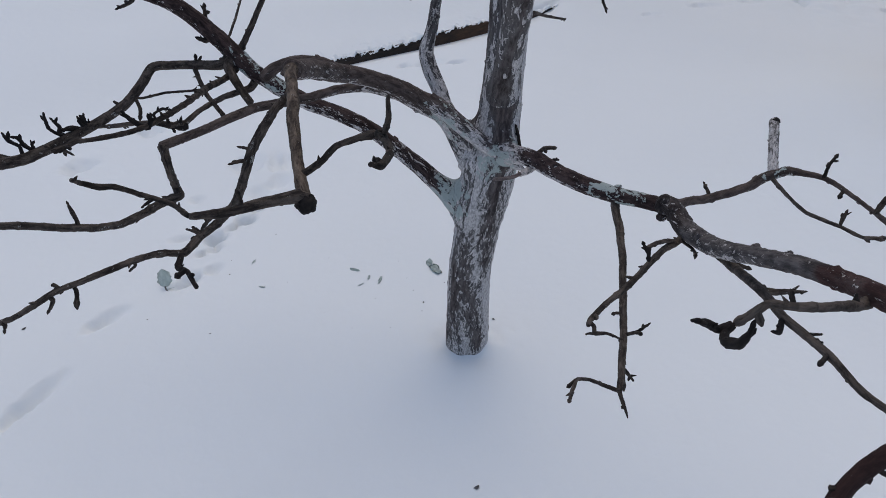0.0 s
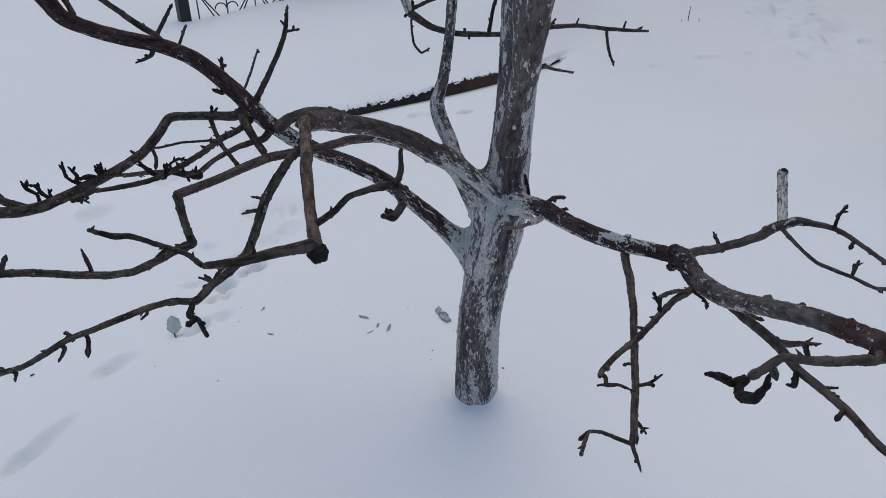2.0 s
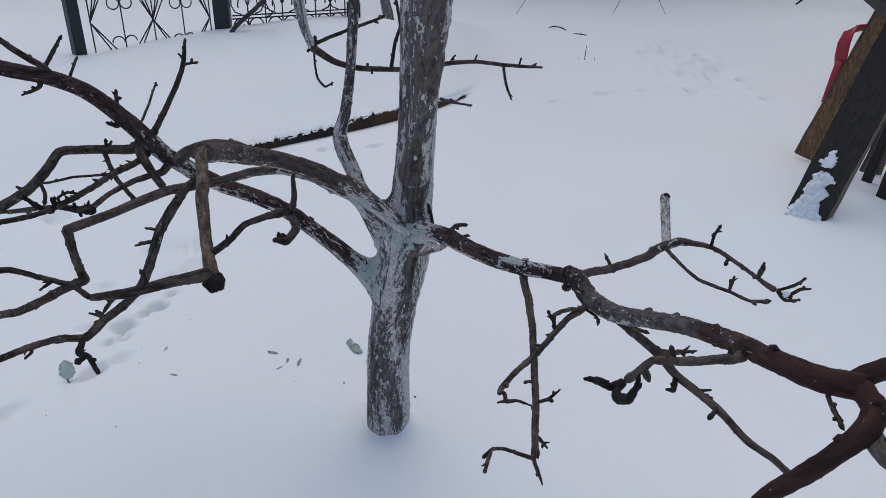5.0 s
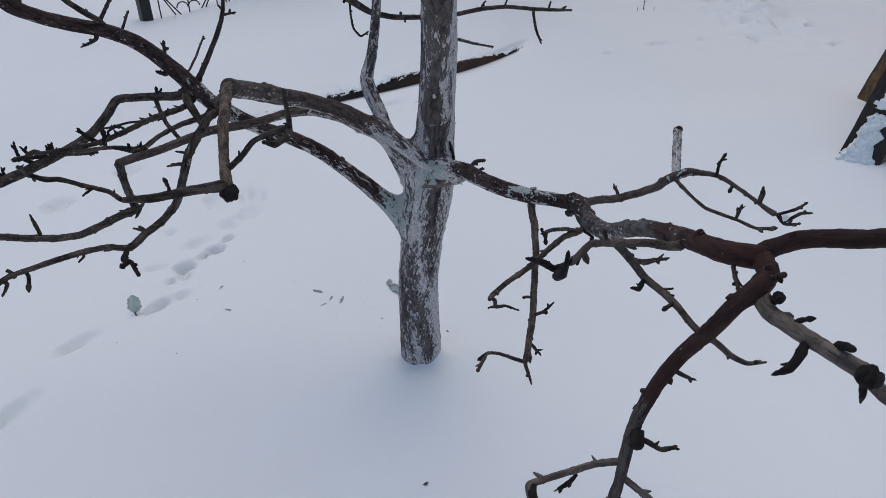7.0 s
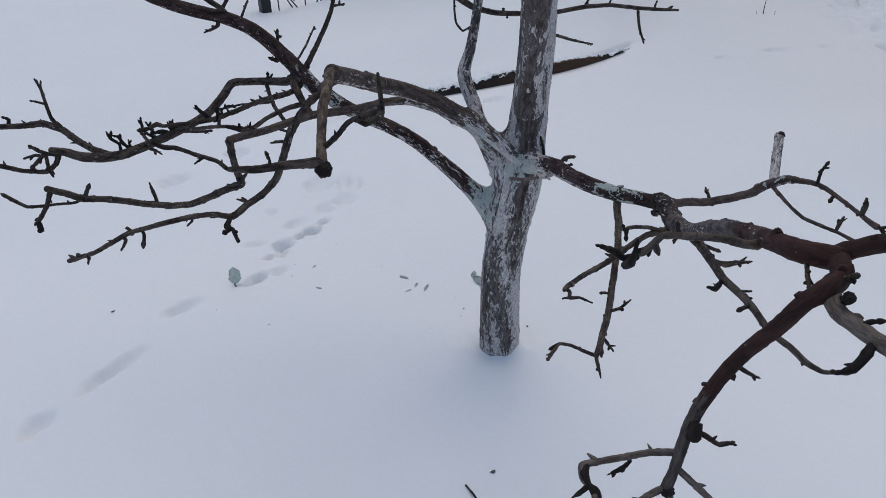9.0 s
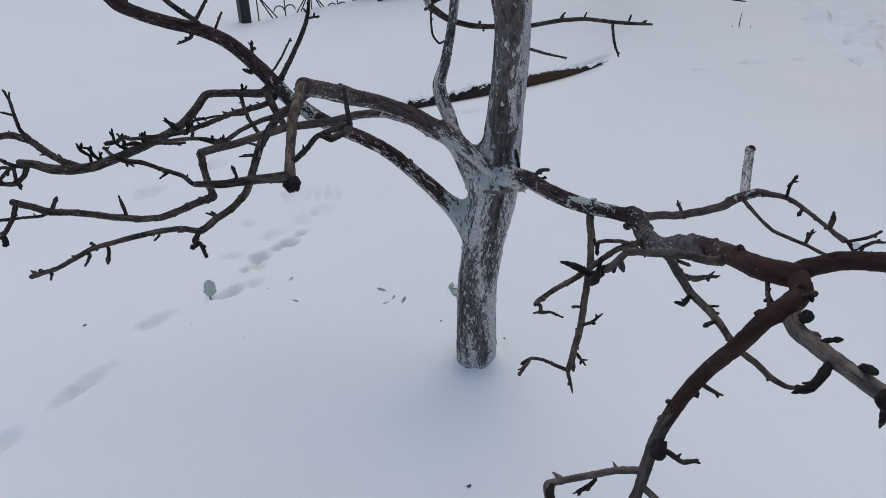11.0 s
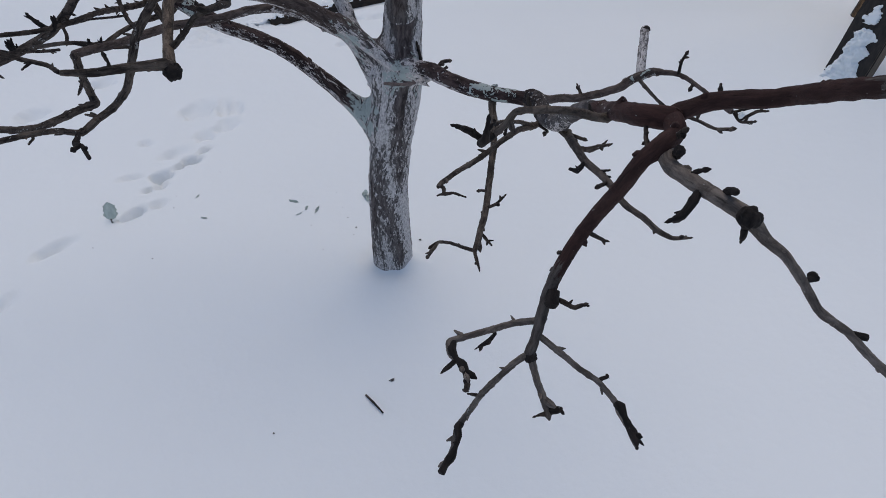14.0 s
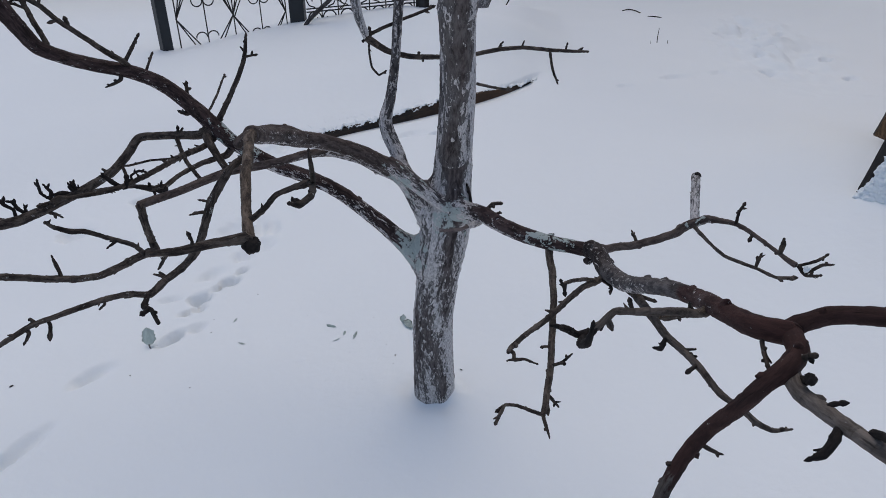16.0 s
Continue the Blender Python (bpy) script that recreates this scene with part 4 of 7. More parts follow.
graft_loop = stem("twig", [(0.2574, -1.0263, 0.9928, 0.00494), (0.2514, -1.0309, 0.9896, 0.00427), (0.2435, -1.0545, 0.9963, 0.0046), (0.2475, -1.07, 1.0085, 0.00483), (0.2486, -1.0774, 1.0277, 0.00246), (0.2496, -1.0755, 1.0398, 0.00213)], BARK_BLACK, graft, "round", label="black gnarled knot curled in a loop")
graft_bud = stem("twig", [(0.2574, -1.0263, 0.9928, 0.00443), (0.2454, -1.0305, 0.9903, 0.00391), (0.2315, -1.0384, 1.0028, 0.00419), (0.2104, -1.0499, 1.0155, 0.00157)], BARK_BLACK, graft, "round")
slant_branch = stem("limb", [(0.3813, -0.6265, 0.8199, 0.00907), (0.3995, -0.638, 0.8055, 0.00786), (0.3846, -0.8192, 0.8758, 0.00613), (0.3973, -0.8584, 0.869, 0.00554), (0.4118, -0.8997, 0.8734, 0.00496), (0.4151, -0.9365, 0.8816, 0.00476), (0.428, -0.9864, 0.8807, 0.00417), (0.4464, -1.0075, 0.8756, 0.00376), (0.4648, -1.0152, 0.8623, 0.00376), (0.4844, -1.0146, 0.8516, 0.00306), (0.5139, -1.0048, 0.8457, 0.00099)], BARK_SHOOT, pear, "point")
hind_limb = stem("limb", [(0.0702, 0.0992, 1.5022, 0.03), (-0.0999, 0.3488, 1.6228, 0.027), (-0.2804, 0.679, 1.4536, 0.025), (-0.3116, 0.6224, 1.2136, 0.0182), (-0.2867, 0.6186, 1.1365, 0.0171), (-0.2708, 0.6117, 1.0525, 0.0144), (-0.2498, 0.6099, 0.9925, 0.0116)], BARK_WHITE, pear, "round", label="white limewashed limb behind the stem")
hind_branch = stem("limb", [(-0.2498, 0.6099, 0.9925, 0.0124), (-0.1799, 0.596, 0.9534, 0.0098), (-0.1069, 0.5931, 0.9373, 0.0089), (-0.0179, 0.5962, 0.9352, 0.008), (0.0711, 0.6003, 0.9381, 0.0071), (0.1881, 0.6093, 0.959, 0.0071), (0.2651, 0.6084, 0.9649, 0.0062), (0.3481, 0.5975, 0.9598, 0.0061), (0.4141, 0.5895, 0.9587, 0.0052), (0.4681, 0.5836, 0.9586, 0.0035)], BARK_GREY, pear, "round")
hind_twig_up = stem("twig", [(-0.2468, 0.6089, 0.9905, 0.0071), (-0.2408, 0.6129, 1.0005, 0.0062), (-0.1538, 0.6239, 1.0394, 0.0053), (-0.0238, 0.6389, 1.0883, 0.0044)], BARK_TWIG, hind_branch, "round")
hind_twig_hang = stem("twig", [(-0.2378, 0.6069, 0.9865, 0.004), (-0.2419, 0.6049, 0.9795, 0.0035), (-0.2319, 0.579, 0.9044, 0.0036), (-0.2089, 0.5721, 0.8814, 0.0036), (-0.1839, 0.5821, 0.8934, 0.0027)], BARK_TWIG, hind_branch, "round")
hind_twig_down = stem("twig", [(0.3491, 0.5975, 0.9598, 0.0051), (0.3481, 0.5955, 0.9558, 0.0044), (0.3581, 0.5736, 0.9027, 0.0044), (0.3771, 0.5557, 0.8586, 0.0026)], BARK_TWIG, hind_branch, "round")
hind_twig_mid = stem("twig", [(-0.0039, 0.5972, 0.9392, 0.0062), (0.0062, 0.6251, 1.0102, 0.0053), (0.0212, 0.647, 1.0582, 0.0053), (0.0033, 0.6838, 1.1463, 0.0044)], BARK_TWIG, hind_branch, "round")
low_twig = stem("twig", [(0.1218, -0.0458, 1.0108, 0.0038), (0.1557, 0.0252, 0.9849, 0.0033), (0.2095, 0.1273, 0.9521, 0.0021)], BARK_SHOOT, pear, "point")
front_upper = stem("limb", [(-0.7488, 0.0065, 1.0197, 0.00918), (-0.748, 0.0108, 1.0276, 0.00799), (-0.769, -0.0518, 1.0833, 0.00689), (-0.7902, -0.0973, 1.1271, 0.00599), (-0.8145, -0.1288, 1.1639, 0.0059), (-0.8347, -0.1474, 1.1978, 0.0057), (-0.8588, -0.1633, 1.2198, 0.0056), (-0.8978, -0.1912, 1.2428, 0.006), (-1.0067, -0.2714, 1.3077, 0.006), (-1.1515, -0.3787, 1.3947, 0.0054)], BARK_GREY, pear, "round")
front_upper_b = stem("twig", [(-0.8998, -0.065, 1.0844, 0.00789), (-0.8978, -0.0629, 1.0894, 0.00689), (-0.9345, -0.033, 1.1443, 0.0063), (-0.9719, -0.0054, 1.1952, 0.0057), (-1.01, 0.0167, 1.2383, 0.0057)], BARK_TWIG, limb_left, "round")
tall_twig = stem("twig", [(-0.5651, 0.032, 0.8733, 0.00953), (-0.5582, 0.0363, 0.8813, 0.00832), (-0.5201, 0.0576, 0.9474, 0.00672), (-0.4841, 0.079, 1.0232, 0.00591), (-0.476, 0.0888, 1.0553, 0.00511), (-0.4719, 0.1026, 1.0994, 0.0029)], BARK_GREY, limb_left, "round")
thin_twig = stem("twig", [(-0.597, 0.0382, 0.9007, 0.0034), (-0.6251, 0.1565, 0.8791, 0.0032), (-0.6554, 0.3045, 0.885, 0.0034), (-0.6847, 0.4585, 0.9065, 0.0028)], BARK_TWIG, limb_left, "round")
small_spur_a = stem("spur", [(-0.6403, 0.0448, 0.9402, 0.00604), (-0.6341, 0.0538, 0.9497, 0.00524), (-0.6408, 0.0765, 0.9815, 0.00373)], BARK_TWIG, limb_left, "round")
small_spur_b = stem("spur", [(-0.7204, 0.0177, 1.0044, 0.0043), (-0.7197, 0.0312, 1.0133, 0.0037), (-0.7102, 0.0703, 1.0566, 0.0029)], BARK_TWIG, limb_left, "round")
small_spur_c = stem("twig", [(-0.7585, 0.0009, 1.0238, 0.00569), (-0.756, 0.0089, 1.0415, 0.00499), (-0.7352, 0.0243, 1.079, 0.0043), (-0.7187, 0.0374, 1.1088, 0.0029)], BARK_TWIG, limb_left, "round")
small_spur_d = stem("spur", [(-0.7642, -0.0025, 1.0249, 0.00569), (-0.7658, -0.0122, 1.0042, 0.00498), (-0.803, -0.0255, 0.9876, 0.00219)], BARK_TWIG, limb_left, "round")
lower_knob = stem("twig", [(-0.4012, -0.7379, 0.8387, 0.00534), (-0.3983, -0.7427, 0.8348, 0.00466), (-0.3967, -0.7596, 0.8295, 0.00457), (-0.3768, -0.775, 0.834, 0.00359), (-0.3549, -0.8001, 0.8268, 0.0031)], BARK_BLACK, limb_back, "round")
bud_stalk = stem("twig", [(0.399, -0.6796, 0.8237, 0.0038), (0.4088, -0.7422, 0.8319, 0.00316), (0.4182, -0.7737, 0.845, 0.00473), (0.4268, -0.7899, 0.8585, 0.00377), (0.4434, -0.8065, 0.8725, 0.00122)], BARK_SHOOT, slant_branch, "point")
stalk_b = stem("spur", [(0.3979, -0.6583, 0.8143, 0.00441), (0.4026, -0.6602, 0.8148, 0.00382), (0.433, -0.6701, 0.8081, 0.00283)], BARK_TWIG, slant_branch, "round")
slant_knot = stem("twig", [(0.3953, -0.8583, 0.8679, 0.00316), (0.382, -0.8857, 0.8704, 0.00387), (0.3674, -0.901, 0.883, 0.00149)], BARK_BLACK, slant_branch, "round")
slant_bud_a = stem("spur", [(0.4127, -0.8931, 0.8755, 0.00228), (0.4245, -0.8963, 0.8786, 0.00119)], BARK_TWIG, slant_branch, "point")
slant_bud_b = stem("spur", [(0.4137, -0.8998, 0.8724, 0.00268), (0.4255, -0.9021, 0.8706, 0.00149)], BARK_TWIG, slant_branch, "point")
slant_spur = stem("spur", [(0.4151, -0.9375, 0.8816, 0.00328), (0.4112, -0.9384, 0.8826, 0.00288), (0.3934, -0.959, 0.8873, 0.00288)], BARK_TWIG, slant_branch, "round")
graft_spur = stem("spur", [(0.2713, -1.0284, 1.0053, 0.0019), (0.2712, -1.0139, 0.9857, 0.0019)], BARK_BLACK, graft, "round")
graft_stub = stem("spur", [(0.295, -1.0436, 1.031, 0.00239), (0.2902, -1.037, 1.0436, 0.00209)], BARK_TWIG, graft, "point")
tie_twig = stem("spur", [(0.4019, -1.0999, 1.0526, 0.00242), (0.3988, -1.1082, 1.0433, 0.00213), (0.3963, -1.1264, 1.0395, 0.00212), (0.395, -1.1418, 1.0372, 0.00183)], BARK_TWIG, limb_right_front, "point")
knee_stub_a = stem("spur", [(0.4069, -1.1539, 1.0419, 0.00316), (0.4174, -1.1486, 1.0565, 0.00278), (0.4192, -1.1633, 1.071, 0.00239)], BARK_TWIG, limb_knee, "round")
knee_stub_b = stem("spur", [(0.4097, -1.1609, 1.043, 0.00345), (0.4134, -1.1689, 1.049, 0.00345)], BARK_TWIG, limb_knee, "round")
knee_spur = stem("spur", [(0.4192, -1.1967, 1.0394, 0.00297), (0.4201, -1.1958, 1.0442, 0.00258), (0.4268, -1.1969, 1.0481, 0.00211), (0.4334, -1.1999, 1.0491, 0.00191)], BARK_BLACK, limb_knee, "round")
knee_hook = stem("twig", [(0.4266, -1.2125, 1.0397, 0.0043), (0.4219, -1.2153, 1.0377, 0.00373), (0.4152, -1.2229, 1.0319, 0.00421), (0.4077, -1.2272, 1.022, 0.00373), (0.3947, -1.2262, 1.0146, 0.00163)], BARK_BLACK, limb_knee, "point")
knee_nub = stem("spur", [(0.4358, -1.2306, 1.0403, 0.00468), (0.4386, -1.2287, 1.046, 0.0041), (0.4375, -1.2503, 1.0597, 0.00257)], BARK_BLACK, limb_knee, "round")
knee_point = stem("twig", [(0.4527, -1.2519, 1.0347, 0.00353), (0.448, -1.2557, 1.0318, 0.00305), (0.4452, -1.2631, 1.0278, 0.00267), (0.4425, -1.2685, 1.0238, 0.00105)], BARK_TWIG, limb_knee, "point")
knee_bud = stem("spur", [(0.4965, -1.2776, 0.9939, 0.00252), (0.4995, -1.2765, 0.9957, 0.00223), (0.5086, -1.2712, 0.9953, 0.00398)], BARK_BLACK, limb_knee, "round")
knee_cut = stem("spur", [(0.5363, -1.2997, 0.9608, 0.00309), (0.5479, -1.3006, 0.9587, 0.0031)], BARK_TWIG, limb_knee, "cut")
down_knob = stem("spur", [(0.3229, -1.1522, 0.8756, 0.00708), (0.3215, -1.1648, 0.8665, 0.00764)], BARK_BLACK, limb_down, "round")
down_spur = stem("twig", [(0.317, -1.1523, 0.8678, 0.00334), (0.3312, -1.1574, 0.8669, 0.00294), (0.3432, -1.1739, 0.8717, 0.00234), (0.3508, -1.1786, 0.8801, 0.00204), (0.3564, -1.1833, 0.8819, 0.00097)], BARK_TWIG, limb_down, "point")
down_thorn = stem("spur", [(0.351, -1.1312, 0.9397, 0.0026), (0.3578, -1.1347, 0.937, 0.00229), (0.3666, -1.1373, 0.9336, 0.00199), (0.3763, -1.1391, 0.9312, 0.00099)], BARK_TWIG, limb_down, "point")
down_nub = stem("spur", [(0.3355, -1.1368, 0.9112, 0.00299), (0.3306, -1.1352, 0.9127, 0.00259), (0.3247, -1.1338, 0.9134, 0.00239)], BARK_TWIG, limb_down, "round")
left_leaflet = stem("spur", [(0.2619, -1.1667, 0.8323, 0.00236), (0.2638, -1.1689, 0.8276, 0.00206), (0.2548, -1.1713, 0.8163, 0.00275), (0.242, -1.1726, 0.8069, 0.00098)], BARK_TWIG, limb_down, "point")
left_thorn = stem("spur", [(0.2205, -1.2, 0.8157, 0.00265), (0.2146, -1.2039, 0.8098, 0.00236), (0.2057, -1.2077, 0.8046, 0.00098)], BARK_TWIG, limb_down, "point")
left_tip = stem("spur", [(0.2353, -1.2264, 0.8115, 0.00314), (0.2343, -1.2293, 0.8065, 0.00295)], BARK_TWIG, limb_down, "round")
mid_left_thorn = stem("spur", [(0.2467, -1.186, 0.7486, 0.00255), (0.2359, -1.1757, 0.7393, 0.00098)], BARK_TWIG, limb_down, "point")
mid_tip_a = stem("twig", [(0.3213, -1.225, 0.7671, 0.00353), (0.3125, -1.2269, 0.7669, 0.00176), (0.3047, -1.2296, 0.7657, 0.00098)], BARK_TWIG, limb_down, "point")
mid_tip_b = stem("twig", [(0.3242, -1.2232, 0.7692, 0.00412), (0.333, -1.2274, 0.7774, 0.00353), (0.334, -1.234, 0.7741, 0.00176)], BARK_TWIG, limb_down, "point")
right_nub = stem("spur", [(0.3745, -1.2027, 0.797, 0.00234), (0.3823, -1.1999, 0.799, 0.00234)], BARK_TWIG, limb_down, "round")
outer_top_twig = stem("twig", [(-1.1359, -0.2454, 0.7814, 0.00593), (-1.135, -0.2413, 0.7874, 0.00513), (-1.1577, -0.2388, 0.8043, 0.00442), (-1.1736, -0.2241, 0.836, 0.00442), (-1.191, -0.2068, 0.8749, 0.00361), (-1.2099, -0.1981, 0.8984, 0.0022)], BARK_TWIG, outer_up, "round")
outer_top_fork = stem("spur", [(-1.191, -0.2068, 0.8749, 0.00361), (-1.1925, -0.1964, 0.8942, 0.0022)], BARK_TWIG, outer_up, "round")
outer_top_side = stem("spur", [(-1.1773, -0.2234, 0.8401, 0.00361), (-1.2166, -0.2283, 0.849, 0.0022)], BARK_TWIG, outer_up, "round")
outer_hook = stem("twig", [(-1.2625, -0.2735, 0.7925, 0.0051), (-1.2634, -0.2656, 0.8075, 0.0044), (-1.283, -0.266, 0.8147, 0.0029)], BARK_BLACK, outer_up, "round")
outer_twig_cluster = stem("twig", [(-1.0692, -0.3524, 0.767, 0.00632), (-1.0691, -0.3555, 0.76, 0.00551), (-1.0957, -0.3619, 0.7603, 0.00481), (-1.1256, -0.3891, 0.7279, 0.0042)], BARK_TWIG, limb_outer, "round")
outer_twig_cluster_b = stem("twig", [(-1.0888, -0.3598, 0.7602, 0.00551), (-1.1165, -0.3612, 0.7694, 0.00421), (-1.1383, -0.3585, 0.7816, 0.00351)], BARK_TWIG, limb_outer, "round")
outer_twig_cluster_c = stem("spur", [(-1.1025, -0.3672, 0.7534, 0.00481), (-1.1095, -0.3662, 0.7584, 0.00421), (-1.1487, -0.3791, 0.7519, 0.0028)], BARK_TWIG, limb_outer, "round")
outer_twig_cluster_d = stem("twig", [(-1.0938, -0.3609, 0.7602, 0.00481), (-1.0927, -0.3629, 0.7573, 0.00421), (-1.0812, -0.3794, 0.7275, 0.00421), (-1.0669, -0.3867, 0.7116, 0.0028)], BARK_TWIG, limb_outer, "round")
elbow_end_twig = stem("twig", [(-0.8249, -0.592, 0.7732, 0.00337), (-0.8272, -0.5966, 0.766, 0.00298), (-0.8756, -0.6057, 0.7591, 0.00299), (-0.9364, -0.6169, 0.7541, 0.00359), (-0.9732, -0.6151, 0.7686, 0.0042), (-0.9955, -0.6118, 0.7804, 0.0042)], BARK_TWIG, limb_elbow, "round")
elbow_end_down = stem("twig", [(-0.8788, -0.6036, 0.7928, 0.00528), (-0.8823, -0.6189, 0.7675, 0.00468), (-0.8976, -0.6385, 0.7366, 0.00469), (-0.9062, -0.646, 0.7263, 0.00289)], BARK_TWIG, limb_elbow, "round")
elbow_end_knot = stem("spur", [(-0.8978, -0.6414, 0.7316, 0.00529), (-0.8899, -0.6493, 0.7165, 0.00589)], BARK_BLACK, limb_elbow, "round")
elbow_spur_up = stem("twig", [(-0.6924, -0.5343, 0.7378, 0.00464), (-0.692, -0.5309, 0.7461, 0.00404), (-0.7048, -0.5178, 0.7656, 0.00344), (-0.7153, -0.5088, 0.7785, 0.00177)], BARK_TWIG, limb_elbow, "point")
elbow_spur_far = stem("spur", [(-0.8154, -0.5896, 0.7696, 0.00545), (-0.8153, -0.5868, 0.7737, 0.00476), (-0.8085, -0.5729, 0.7981, 0.00416)], BARK_TWIG, limb_elbow, "round")
back_spur_a = stem("spur", [(-0.4766, -0.8694, 0.8754, 0.00285), (-0.4736, -0.8715, 0.8686, 0.00246), (-0.4685, -0.8873, 0.852, 0.00325)], BARK_TWIG, limb_back, "round")
back_spur_b = stem("spur", [(-0.4983, -0.888, 0.8713, 0.00325), (-0.4943, -0.8901, 0.8665, 0.00285), (-0.5033, -0.8959, 0.8487, 0.00167)], BARK_TWIG, limb_back, "point")
back_spur_c = stem("spur", [(-0.4357, -0.7955, 0.8634, 0.00256), (-0.4347, -0.7975, 0.8575, 0.00226), (-0.446, -0.7988, 0.8472, 0.00138)], BARK_TWIG, limb_back, "point")
back_nub = stem("spur", [(-0.4874, -0.8792, 0.8763, 0.00246), (-0.4945, -0.8781, 0.8811, 0.00246)], BARK_TWIG, limb_back, "round")
back_tip_spur = stem("spur", [(-0.5538, -0.9093, 0.8446, 0.00306), (-0.5518, -0.9113, 0.8397, 0.00267), (-0.553, -0.9169, 0.8305, 0.00178)], BARK_TWIG, limb_back, "point")
knob_side = stem("spur", [(-0.3778, -0.773, 0.8359, 0.00359), (-0.3903, -0.787, 0.8317, 0.00409)], BARK_BLACK, limb_back, "round")
bud_cluster_a = stem("spur", [(-0.3801, -0.7005, 0.8427, 0.00291), (-0.406, -0.6865, 0.8302, 0.0034)], BARK_TWIG, limb_back, "round")
bud_cluster_b = stem("spur", [(-0.381, -0.7005, 0.8447, 0.0033), (-0.3849, -0.6997, 0.8486, 0.00291), (-0.4116, -0.686, 0.847, 0.00146)], BARK_TWIG, limb_back, "point")
bud_cluster_c = stem("spur", [(-0.38, -0.6987, 0.8457, 0.0033), (-0.3838, -0.6969, 0.8487, 0.00291), (-0.4047, -0.6776, 0.8462, 0.00194)], BARK_TWIG, limb_back, "point")
back_tooth_a = stem("spur", [(-0.2944, -0.6715, 0.9732, 0.00317), (-0.2988, -0.6731, 0.9763, 0.00279), (-0.3142, -0.6779, 0.9815, 0.00139)], BARK_TWIG, limb_back, "point")
back_tooth_b = stem("spur", [(-0.3015, -0.6752, 0.956, 0.00372), (-0.3068, -0.6778, 0.9592, 0.00325), (-0.3205, -0.7025, 0.9659, 0.00139)], BARK_TWIG, limb_back, "point")
dropper_thorn = stem("spur", [(-0.2455, -0.8642, 0.9948, 0.0026), (-0.2435, -0.8641, 1.0047, 0.0023), (-0.2459, -0.8703, 1.0222, 0.0023)], BARK_TWIG, cut_spur, "round")
cut_lower_bud = stem("spur", [(-0.2656, -0.8839, 0.9983, 0.00221), (-0.2746, -0.8779, 0.9903, 0.00191), (-0.2931, -0.862, 0.9691, 0.0024), (-0.3033, -0.8576, 0.9552, 0.0012)], BARK_TWIG, cut_spur, "point")
cut_twig_bud = stem("spur", [(-0.3428, -0.873, 1.0065, 0.00231), (-0.3545, -0.8786, 0.9988, 0.0011)], BARK_TWIG, cut_spur, "point")
outer_bud_g = stem("spur", [(-0.8452, -0.0343, 0.7637, 0.00531), (-0.8616, -0.0309, 0.7726, 0.00301)], BARK_TWIG, limb_outer, "round")
outer_stem_link = stem("twig", [(-0.8245, -0.0106, 0.7803, 0.0044), (-0.8174, -0.0126, 0.7763, 0.0038), (-0.8003, -0.0318, 0.7573, 0.0046), (-0.7963, -0.0539, 0.7353, 0.0045)], BARK_TWIG, limb_outer, "round")
small_twig_low = stem("twig", [(-0.9458, -0.1701, 0.7197, 0.00665), (-0.9414, -0.1717, 0.7119, 0.00574), (-0.9319, -0.1602, 0.7002, 0.00362), (-0.9222, -0.149, 0.6846, 0.00221)], BARK_TWIG, limb_outer, "round")
crown_spur_a = stem("spur", [(0.1586, -0.2403, 0.7504, 0.0038), (0.1727, -0.2322, 0.7594, 0.0033), (0.1837, -0.2573, 0.7744, 0.0019)], BARK_TWIG, limb_right, "point")
crown_spur_b = stem("twig", [(0.1165, -0.1133, 0.7097, 0.0057), (0.1515, -0.1032, 0.7117, 0.005), (0.1665, -0.1252, 0.7366, 0.0049), (0.1896, -0.1501, 0.7505, 0.0041)], BARK_SHOOT, limb_right, "round")
crown_thorn = stem("twig", [(0.1125, -0.1013, 0.7047, 0.0046), (0.1125, -0.0953, 0.7208, 0.004), (0.1055, -0.0814, 0.7518, 0.0033), (0.0985, -0.0734, 0.7698, 0.0026)], BARK_TWIG, limb_right, "round")
strap_twig = stem("twig", [(0.0518, -0.3485, 0.7714, 0.0034), (0.0877, -0.2834, 0.7425, 0.004), (0.1126, -0.2393, 0.7305, 0.0037), (0.1366, -0.2003, 0.7235, 0.0038)], BARK_STRAP, pear, "round", label="short red-brown stub with a white tip")
strap_tip = stem("twig", [(0.108, -0.248, 0.7315, 0.0046), (0.122, -0.224, 0.7275, 0.0078), (0.1366, -0.200, 0.7235, 0.0068)], BARK_WHITE, strap_twig, "round", label="whitewashed flared end")
upper_thorn = stem("spur", [(0.4735, -0.3309, 0.7412, 0.0042), (0.4709, -0.3224, 0.7497, 0.00369), (0.4642, -0.3015, 0.7603, 0.00185)], BARK_TWIG, right_upper, "point")
upper_bud_a = stem("spur", [(0.6854, -0.3912, 0.8001, 0.00391), (0.6814, -0.3933, 0.7941, 0.00341), (0.6741, -0.4018, 0.7884, 0.00341)], BARK_TWIG, right_upper, "round")
upper_bud_b = stem("twig", [(0.7166, -0.452, 0.7908, 0.00445), (0.7118, -0.4676, 0.8183, 0.00489), (0.7034, -0.4803, 0.837, 0.0021)], BARK_TWIG, right_upper, "point")
fine_bud = stem("twig", [(0.7182, -0.3649, 0.71, 0.003), (0.7239, -0.3558, 0.7214, 0.00421), (0.7333, -0.3452, 0.7351, 0.00241)], BARK_TWIG, right_upper, "round")
